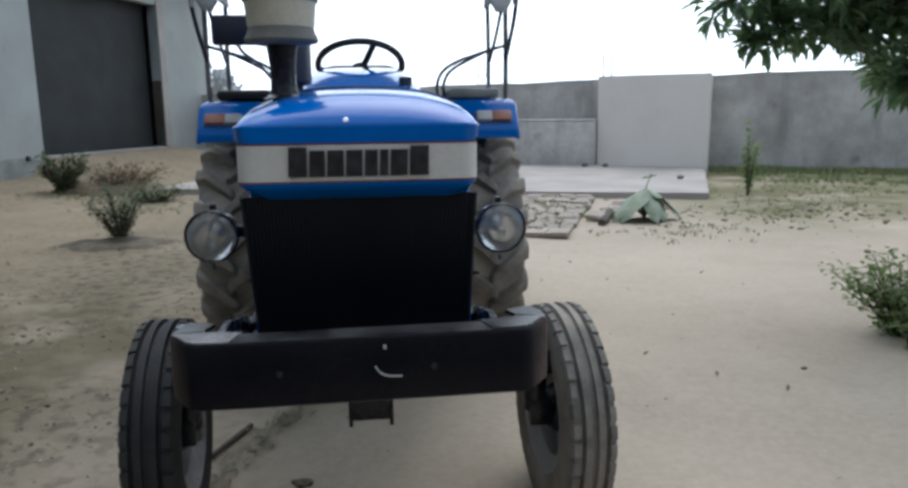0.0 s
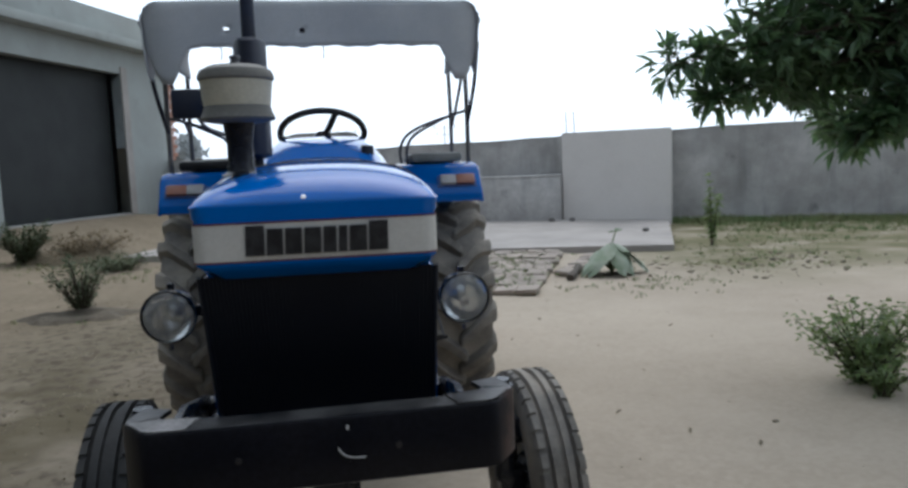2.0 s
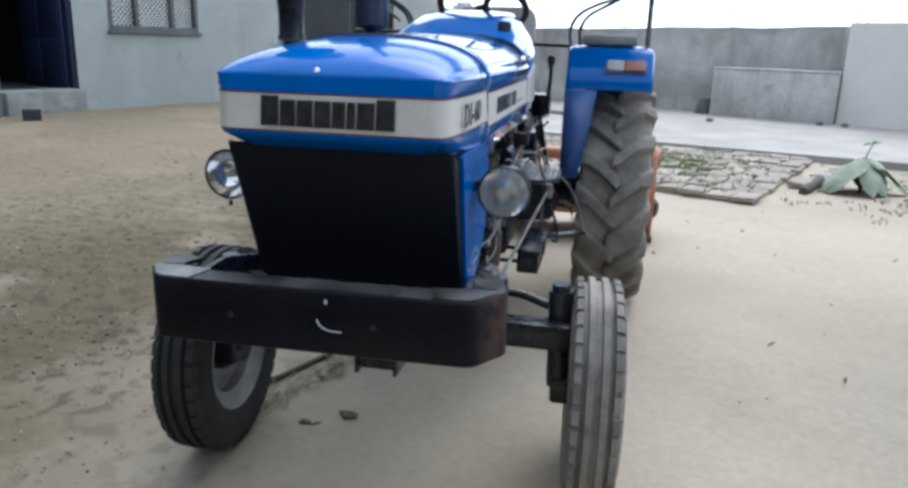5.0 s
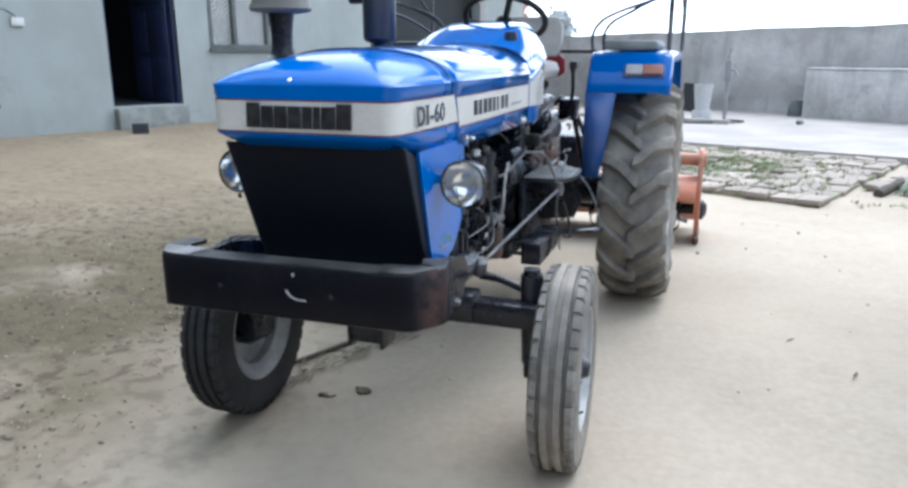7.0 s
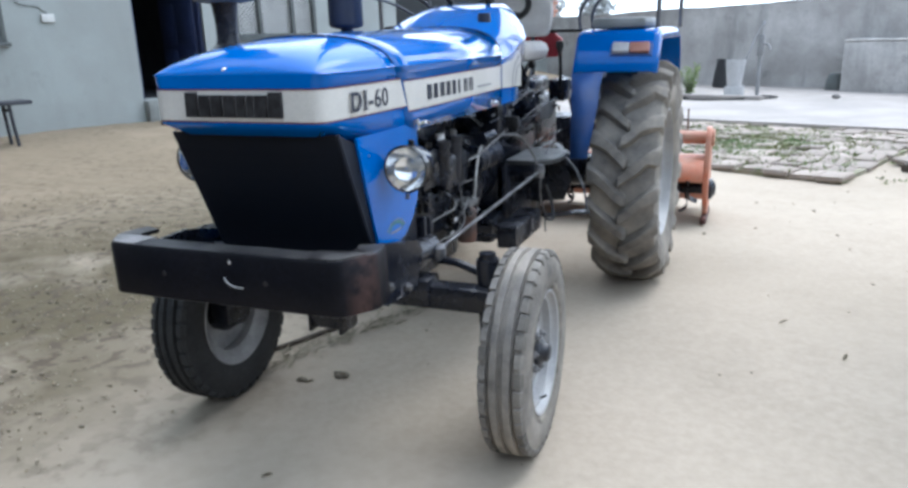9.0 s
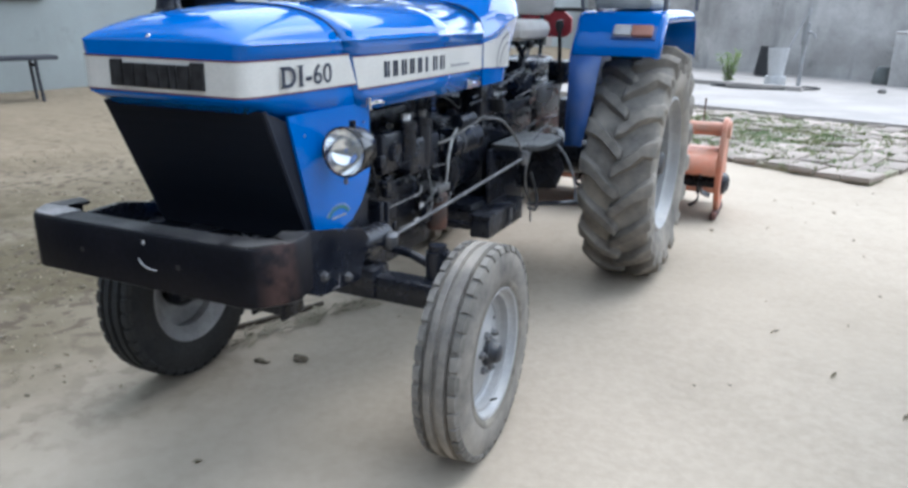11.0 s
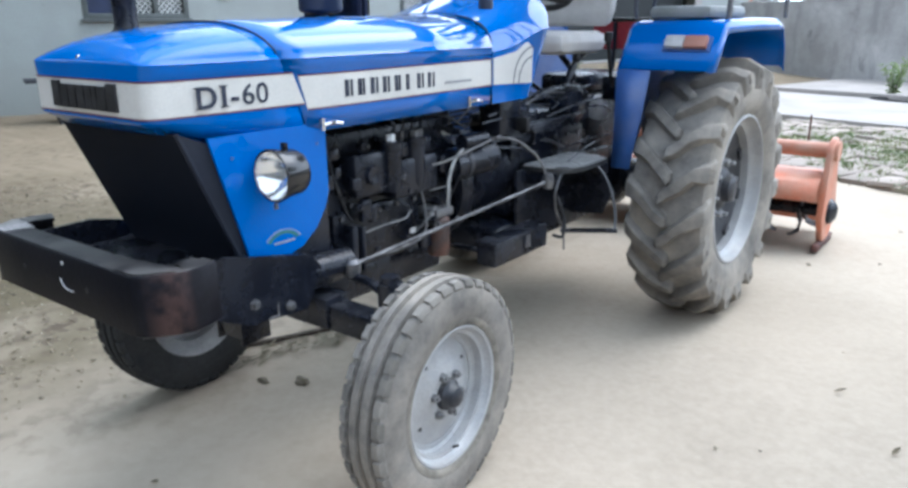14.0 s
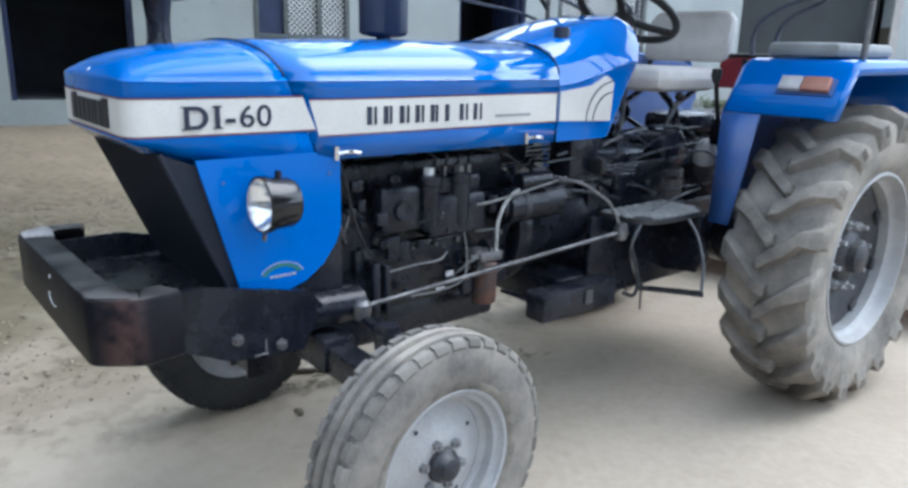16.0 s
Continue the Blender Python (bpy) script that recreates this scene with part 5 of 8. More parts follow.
def build_front_axle():
    bm = BM()
    box(bm, -0.14, 0.14, -0.12, 0.10, 0.545, 0.69, 0.015)
    part("axle_pivot", bm, M_BLACK, tractor, "black cast axle support")
    bm = BM()
    box(bm, -0.36, 0.36, -0.11, -0.01, 0.50, 0.60, 0.012)
    ax = part("front_axle", bm, M_BLACK, tractor, "black telescopic front axle beam")
    for sgn in (1, -1):
        bm = BM()
        box(bm, sgn * 0.30, sgn * 0.585, -0.10, -0.02, 0.498, 0.578, 0.01)
        part("axle_arm", bm, M_BLACK, ax)
        bm = BM()
        rod(bm, (sgn * 0.545, -0.02, 0.36), (sgn * 0.535, -0.02, 0.665), 0.038, seg=14)
        rod(bm, (sgn * 0.535, -0.02, 0.665), (sgn * 0.535, -0.02, 0.685), 0.028, seg=12)
        box(bm, sgn * 0.52, sgn * 0.60, -0.06, 0.02, 0.31, 0.40, 0.012)
        rod(bm, (sgn * 0.54, 0.03, 0.352), (sgn * 0.66, 0.03, 0.352), 0.028, seg=12)
        part("kingpin", bm, M_BLACK, ax, "black steering knuckle")
        # steering arm and ball joint
        bm = BM()
        tube(bm, [(sgn * 0.545, -0.01, 0.605), (sgn * 0.49, 0.012, 0.606), (sgn * 0.42, 0.020, 0.626), (sgn * 0.345, 0.020, 0.634)], 0.015, 8, 4)
        part("steering_arm", bm, M_BLACK, ax)
        bm = BM()
        lathe(bm, [(0.0, -0.03), (0.018, -0.03), (0.024, -0.01), (0.024, 0.015), (0.015, 0.028), (0.0, 0.03)], 14, pose(sgn * 0.342, 0.020, 0.662) @ Matrix.Diagonal((1.15, 1.15, 1.0, 1)))
        part("ball_joint", bm, M_STEEL, ax)
        bm = BM()
        rod(bm, (sgn * 0.342, 0.03, 0.668), (sgn * 0.396, 1.075, 0.750), 0.0068, seg=12)
        d = part("drag_link", bm, M_STEEL, tractor, "long bare steel steering rod")
        bm = BM()
        lathe(bm, [(0.0, -0.03), (0.02, -0.03), (0.027, 0.0), (0.02, 0.03), (0.0, 0.032)], 12, pose(sgn * 0.396, 1.085, 0.752))
        part("rod_end", bm, M_STEEL, d)
        bm = BM()
        tube(bm, [(sgn * 0.392, 1.085, 0.75), (sgn * 0.382, 1.075, 0.80), (sgn * 0.366, 1.053, 0.845), (sgn * 0.362, 1.02, 0.873), (sgn * 0.355, 0.90, 0.938), (sgn * 0.29, 0.86, 0.945)], 0.0058, 8, 4)
        part("drop_arm", bm, M_POST, d, "worn grey drop arm")
    # front support casting behind the bumper brackets
    bm = BM()
    for sgn in (1, -1):
        box(bm, sgn * 0.18, sgn * 0.325, -0.36, 0.02, 0.62, 0.70, 0.02)
        rod(bm, (sgn * 0.30, -0.12, 0.675), (sgn * 0.30, 0.04, 0.669), 0.045, seg=18)
    box(bm, -0.2, 0.2, -0.34, 0.14, 0.60, 0.69, 0.015)
    part("front_support", bm, M_BLACK, tractor, "black cast front support")


build_front_axle()


def build_engine():
    bm = BM()
    box(bm, -0.155, 0.155, 0.02, 0.76, 0.56, 0.90, 0.015)
    eng = part("engine", bm, M_BLACK, tractor, "greasy black diesel engine")

    def add(name, f, mat=M_BLACK, label=""):
        b = BM()
        f(b)
        return part(name, b, mat, eng, label)

    add("sump", lambda b: (box(b, -0.13, 0.13, 0.05, 0.72, 0.44, 0.558, 0.02),))
    add("cylinder_head", lambda b: (box(b, -0.12, 0.12, 0.03, 0.75, 0.902, 1.03, 0.012), box(b, -0.09, 0.09, 0.06, 0.73, 1.031, 1.10, 0.02)))
    add("timing_cover", lambda b: (box(b, -0.17, 0.17, -0.06, 0.018, 0.58, 0.95, 0.03),))
    add("fan_pulley", lambda b: (rod(b, (0, -0.12, 0.86), (0, -0.06, 0.86), 0.08, seg=20), rod(b, (0, -0.10, 0.70), (0, -0.06, 0.70), 0.085, seg=20)))
    for sgn in (1, -1):
        X = sgn
        add("pump_gear_case", lambda b: (lathe(b, [(0.0, 0.045), (0.03, 0.05), (0.035, 0.035), (0.055, 0.032), (0.062, 0.02), (0.062, -0.05)], 22, pose(X * 0.20, 0.235, 0.90, 0, 90 * X, 0)),
                                         box(b, X * 0.15, X * 0.235, 0.16, 0.31, 0.83, 0.97, 0.012)))
        add("injection_pump", lambda b: (box(b, X * 0.155, X * 0.25, 0.33, 0.56, 0.80, 0.93, 0.015), box(b, X * 0.165, X * 0.23, 0.345, 0.55, 0.93, 0.985, 0.01)))
        for k in range(4):
            yy = 0.37 + 0.05 * k
            add("delivery_union", lambda b: (rod(b, (X * 0.20, yy, 0.985), (X * 0.20, yy, 1.015), 0.011, seg=8),), M_STEEL)
            add("injector_pipe", lambda b: (tube(b, [(X * 0.20, yy, 1.01), (X * 0.21, yy, 1.05), (X * 0.17, yy + 0.06 * (k - 1.5), 1.09), (X * 0.10, 0.12 + 0.17 * k, 1.10)], 0.0045, 6, 4),))
        for yy, c in ((0.34, M_WHITECAP), (0.46, M_STEEL)):
            add("fuel_filter", lambda b: (lathe(b, [(0.0, -0.14), (0.030, -0.14), (0.036, -0.12), (0.036, 0.0), (0.040, 0.004), (0.040, 0.028), (0.015, 0.032), (0.0, 0.032)], 16, pose(X * 0.225, yy, 0.965)),),
                M_BLACK, "black fuel filter")
            add("filter_cap", lambda b: (rod(b, (X * 0.225, yy, 0.997), (X * 0.225, yy, 1.018), 0.017, seg=6),), c)
        add("oil_filter", lambda b: (lathe(b, [(0.0, -0.10), (0.038, -0.095), (0.042, -0.08), (0.042, 0.04), (0.034, 0.05), (0.0, 0.05)], 18, pose(X * 0.225, 0.585, 0.635)),), M_COPPER, "rusty oil filter canister")
        add("filter_head", lambda b: (box(b, X * 0.15, X * 0.262, 0.535, 0.635, 0.687, 0.722, 0.01), rod(b, (X * 0.24, 0.535, 0.705), (X * 0.24, 0.505, 0.705), 0.012, seg=8)), M_POST)
        add("starter_motor", lambda b: (rod(b, (X * 0.215, 0.66, 0.86), (X * 0.215, 0.92, 0.86), 0.062, seg=20), rod(b, (X * 0.215, 0.635, 0.86), (X * 0.215, 0.66, 0.86), 0.05, seg=20),
                                        rod(b, (X * 0.25, 0.70, 0.945), (X * 0.25, 0.84, 0.945), 0.03, seg=14)), M_BLACK, "black starter motor")
        add("dynamo_band", lambda b: (rod(b, (X * 0.215, 0.72, 0.86), (X * 0.215, 0.745, 0.86), 0.0645, seg=20),), M_HUB)
        add("braided_hose", lambda b: (tube(b, [(X * 0.25, 0.61, 0.712), (X * 0.262, 0.600, 0.765), (X * 0.266, 0.600, 0.825), (X * 0.264, 0.634, 0.885), (X * 0.255, 0.70, 0.920), (X * 0.235, 0.785, 0.922)], 0.006, 8, 5),), M_HOSE, "pale braided hose")
        add("fuel_line", lambda b: (tube(b, [(X * 0.235, 0.27, 0.62), (X * 0.26, 0.38, 0.63), (X * 0.265, 0.46, 0.655), (X * 0.25, 0.48, 0.74), (X * 0.24, 0.47, 0.82)], 0.0035, 6, 4),), M_POST)
        add("wire", lambda b: (tube(b, [(X * 0.24, 0.02, 1.06), (X * 0.26, 0.05, 0.9), (X * 0.25, 0.10, 0.80), (X * 0.22, 0.15, 0.76)], 0.004, 6, 4),), M_RUBBER)
        add("wire", lambda b: (tube(b, [(X * 0.20, 0.5, 1.07), (X * 0.24, 0.62, 1.05), (X * 0.25, 0.72, 1.0), (X * 0.22, 0.8, 1.02)], 0.004, 6, 4),), M_RUBBER)
        add("bracket", lambda b: (box(b, X * 0.20, X * 0.245, 0.125, 0.15, 0.58, 0.75, 0.004), box(b, X * 0.20, X * 0.25, 0.165, 0.182, 0.58, 0.74, 0.004)), M_BLACK)
        add("side_cover", lambda b: (box(b, X * 0.156, X * 0.185, 0.10, 0.52, 0.62, 0.78, 0.008),))
        for k in range(5):
            add("bolt", lambda b: (rod(b, (X * 0.185, 0.13 + 0.09 * k, 0.765), (X * 0.195, 0.13 + 0.09 * k, 0.765), 0.009, seg=6),), M_STEEL)
        add("throttle_rod", lambda b: (tube(b, [(X * 0.27, 0.50, 0.893), (X * 0.285, 0.60, 0.905), (X * 0.285, 0.90, 0.949)], 0.0045, 6, 3),), M_POST)
        add("tag_plate", lambda b: (box(b, X * 0.245, X * 0.248, 0.36, 0.395, 0.622, 0.634),), M_CLEAR, "small pale plate")
        add("breather_pipe", lambda b: (tube(b, [(X * 0.26, 0.39, 0.752), (X * 0.272, 0.35, 0.735), (X * 0.272, 0.256, 0.734), (X * 0.25, 0.18, 0.72)], 0.0035, 6, 4),), M_POST)
        add("tag_plate", lambda b: (box(b, X * 0.245, X * 0.248, 0.40, 0.43, 0.665, 0.682),), M_CLEAR, "small pale plate")
        # clutter of unions, brackets, small pipes
        rr = random.Random(77)
        for k in range(46):
            y, z, x = rr.uniform(0.05, 0.74), rr.uniform(0.60, 1.02), rr.uniform(0.17, 0.235)
            sz = rr.uniform(0.010, 0.026)
            kind_ = rr.random()
            if kind_ < 0.35:
                add("fitting", lambda b: (rod(b, (X * x, y, z), (X * (x + sz * 1.6), y + rr.uniform(-0.01, 0.01), z), sz * 0.6, seg=8), rod(b, (X * (x + sz), y, z), (X * (x + sz * 2), y, z), sz * 0.4, seg=6)), M_BLACK if rr.random() < 0.7 else M_STEEL)
            elif kind_ < 0.7:
                add("lug_plate", lambda b: (box(b, X * x, X * (x + sz), y - sz, y + sz, z - sz * rr.uniform(0.6, 2.2), z + sz, 0.004),))
            else:
                y2, z2 = y + rr.uniform(-0.14, 0.14), z + rr.uniform(-0.16, 0.16)
                add("pipe", lambda b: (tube(b, [(X * x, y, z), (X * (x + 0.03), (y + y2) / 2, (z + z2) / 2 + 0.02), (X * x, y2, z2)], rr.uniform(0.0025, 0.0045), 6, 4),), M_BLACK if rr.random() < 0.75 else M_POST)
    # clutch and gear housings
    bm = BM()
    lathe(bm, [(0.0, 0.0), (0.20, 0.0), (0.215, 0.02), (0.215, 0.05), (0.19, 0.08), (0.165, 0.35), (0.17, 0.40)], 28, pose(0, 0.77, 0.74, -90, 0, 0))
    gb = part("gearbox", bm, M_BLACK, tractor, "black clutch and gear housing")
    for f, nm in ((lambda b: box(b, -0.17, 0.17, 1.16, 1.80, 0.54, 0.90, 0.02), "gear_case"), (lambda b: box(b, -0.15, 0.15, 1.78, 2.36, 0.50, 1.02, 0.03), "rear_housing"),
                  (lambda b: box(b, -0.13, 0.13, 1.25, 1.75, 0.902, 0.98, 0.015), "gear_cover"), (lambda b: box(b, -0.12, 0.12, 1.85, 2.3, 1.022, 1.12, 0.03), "hydraulic_cover"),
                  (lambda b: box(b, -0.20, 0.20, 0.98, 1.95, 0.41, 0.538, 0.03), "gear_belly"), (lambda b: box(b, -0.215, -0.19, 1.14, 2.0, 0.43, 0.76, 0.008), "mud_shield"),
                  (lambda b: box(b, 0.19, 0.215, 1.14, 2.0, 0.43, 0.76, 0.008), "mud_shield")):
        b = BM()
        f(b)
        part(nm, b, M_BLACK, gb)
    for sgn in (1, -1):
        b = BM()
        lathe(b, [(0.15, 0.0), (0.15, 0.08), (0.10, 0.12), (0.09, 0.30), (0.11, 0.34), (0.11, 0.40)], 22, pose(sgn * 0.13, 2.166, 0.573, 0, 90 * sgn, 0))
        part("axle_trumpet", b, M_BLACK, gb)
        for k in range(6):
            b = BM()
            rod(b, (sgn * 0.172, 1.22 + 0.1 * k, 0.86), (sgn * 0.182, 1.22 + 0.1 * k, 0.86), 0.011, seg=6)
            part("bolt", b, M_STEEL, gb)
    # gear levers, pedals, linkage
    for x, y, h, lean in ((-0.05, 1.42, 0.42, 0.06), (0.06, 1.46, 0.38, -0.02), (0.16, 1.60, 0.22, 0.03), (-0.18, 1.62, 0.3, 0.04)):
        b = BM()
        tube(b, [(x, y, 0.97), (x + lean * 0.3, y + 0.02, 0.97 + h * 0.5), (x + lean, y + 0.07, 0.97 + h)], 0.008, 8, 4)
        lv = part("gear_lever", b, M_STEEL, tractor, "gear lever with a black knob")
        b = BM()
        bmesh.ops.create_uvsphere(b, u_segments=10, v_segments=8, radius=0.021, matrix=pose(x + lean, y + 0.07, 0.985 + h))
        part("knob", b, M_RUBBER, lv)
    for sgn in (1, -1):
        for dx in (0.0, 0.09) if sgn < 0 else (0.0,):
            b = BM()
            tube(b, [(sgn * 0.17, 1.30, 0.84), (sgn * (0.24 + dx), 1.22, 0.92), (sgn * (0.26 + dx), 1.10, 0.96)], 0.011, 8, 4)
            pd = part("pedal", b, M_BLACK, tractor, "black foot pedal")
            b = BM()
            box(b, sgn * (0.22 + dx), sgn * (0.30 + dx), 1.07, 1.10, 0.945, 1.0, 0.006)
            part("pad", b, M_RUBBER, pd)
        for k in range(4):
            b = BM()
            tube(b, [(sgn * (0.18 + 0.012 * k), 0.92 + 0.02 * k, 0.90 + 0.022 * k), (sgn * (0.22 + 0.01 * k), 1.2, 0.915 + 0.016 * k), (sgn * (0.20 + 0.02 * k), 1.5, 0.905 + 0.02 * k), (sgn * 0.2, 1.78, 0.93 + 0.01 * k)], 0.0065, 6, 5)
            part("control_rod", b, M_BLACK, tractor)
        rr = random.Random(5)
        for k in range(16):
            b = BM()
            y, z, x = rr.uniform(1.05, 1.7), rr.uniform(0.80, 1.08), rr.uniform(0.17, 0.34)
            d = Vector((rr.uniform(-0.03, 0.03), rr.uniform(0.08, 0.24), rr.uniform(-0.045, 0.03)))
            p0 = Vector((sgn * x, y, z))
            tube(b, [p0 - d, p0 + Vector((0.01, 0, 0.015)), p0 + d], rr.uniform(0.004, 0.007), 6, 3)
            part("linkage", b, M_BLACK if rr.random() < 0.75 else M_STEEL, tractor)
        b = BM()
        box(b, sgn * 0.13, sgn * 0.245, 0.96, 1.12, 0.93, 1.09, 0.02)
        part("steering_box", b, M_BLACK, tractor, "black steering box housing")
        b = BM()
        lathe(b, [(0.0, 0.06), (0.07, 0.06), (0.085, 0.05), (0.085, -0.04)], 20, pose(sgn * 0.17, 1.62, 0.99, 0, 90 * sgn, 0))
        part("brake_drum", b, M_BLACK, tractor)


build_engine()


def build_platform(sgn):
    # footboard of chequered plate
    out = [(0.19, 1.20), (0.31, 1.20), (0.365, 1.212), (0.402, 1.242), (0.424, 1.29), (0.43, 1.34), (0.43, 1.50), (0.422, 1.555), (0.395, 1.60), (0.36, 1.62), (0.19, 1.62)]
    bm = BM()
    prism(bm, [(sgn * x, y) for x, y in out], 0.757, 0.775, "z")
    pl = part("footboard", bm, M_TREAD, tractor, "worn chequered steel footboard")
    bm = BM()
    for i in range(9):
        for j in range(20):
            x, y = 0.205 + 0.025 * i, 1.215 + 0.024 * j
            if x > 0.41 or y > 1.60 or (y < 1.28 and x > 0.35) or (y > 1.56 and x > 0.37):
                continue
            a = radians(45 if (i + j) % 2 else -45)
            box(bm, -0.0115, 0.0115, -0.0036, 0.0036, 0.0, 0.005, 0.0, pose(sgn * x, y, 0.775) @ Matrix.Rotation(a, 4, "Z"))
    tagged(part("chequering", bm, M_WORN, pl, smooth=None), kind="stuff")
    bm = BM()
    box(bm, sgn * 0.19, sgn * 0.37, 1.205, 1.23, 0.70, 0.756, 0.004)
    part("support", bm, M_BLACK, pl)
    bm = BM()
    box(bm, sgn * 0.19, sgn * 0.42, 1.55, 1.58, 0.70, 0.756, 0.004)
    part("support", bm, M_BLACK, pl)
    # stirrup step hung on bent rods
    bm = BM()
    tube(bm, [(sgn * 0.375, 1.24, 0.765), (sgn * 0.37, 1.19, 0.68), (sgn * 0.365, 1.22, 0.58), (sgn * 0.37, 1.275, 0.505)], 0.0062, 8, 5)
    part("step_rod", bm, M_STEEL, pl, "bent steel rod of the stirrup step")
    bm = BM()
    tube(bm, [(sgn * 0.42, 1.46, 0.765), (sgn * 0.48, 1.45, 0.70), (sgn * 0.53, 1.43, 0.60), (sgn * 0.553, 1.398, 0.505)], 0.0062, 8, 5)
    part("step_rod", bm, M_STEEL, pl, "bent steel rod of the stirrup step")
    bm = BM()
    prism(bm, [(sgn * 0.352, 1.272), (sgn * 0.372, 1.250), (sgn * 0.572, 1.383), (sgn * 0.550, 1.415)], 0.492, 0.505, "z")
    part("step", bm, M_BLACK, pl, "black stirrup step")
    bm = BM()
    rod(bm, (sgn * 0.372, 1.268, 0.50), (sgn * 0.375, 1.270, 0.41), 0.004, seg=6)
    part("hook", bm, M_STEEL, pl)
    # plain apron closing the footboard towards the wheel
    bm = BM()
    prism(bm, [(sgn * 0.19, 0.766), (sgn * 0.36, 0.766), (sgn * 0.42, 0.60), (sgn * 0.38, 0.50), (sgn * 0.19, 0.48)], 1.622, 1.628, "y")
    part("apron", bm, M_BLACK, pl, "black sheet apron behind the footboard")
    # tool box
    bm = BM()
    box(bm, sgn * 0.318, sgn * 0.405, 0.695, 1.075, 0.484, 0.566, 0.008)
    tb = part("toolbox", bm, M_BLACK, tractor, "black steel toolbox beside the sump")
    bm = BM()
    box(bm, sgn * 0.313, sgn * 0.410, 0.69, 1.08, 0.567, 0.580, 0.005)
    part("lid", bm, M_BLACK, tb)
    for y in (0.78, 0.98):
        bm = BM()
        box(bm, sgn * 0.10, sgn * 0.32, y, y + 0.03, 0.50, 0.512, 0.002)
        part("strap", bm, M_BLACK, tb)
    bm = BM()
    box(bm, sgn * 0.406, sgn * 0.413, 0.90, 0.935, 0.515, 0.565, 0.002)
    part("clasp", bm, M_STEEL, tb)
    bm = BM()
    tube(bm, [(sgn * 0.43, 1.08, 0.53), (sgn * 0.45, 1.12, 0.52), (sgn * 0.44, 1.15, 0.58), (sgn * 0.41, 1.14, 0.68)], 0.007, 6, 5)
    part("hose", bm, M_RUBBER, tb)


for sgn in (1, -1):
    build_platform(sgn)


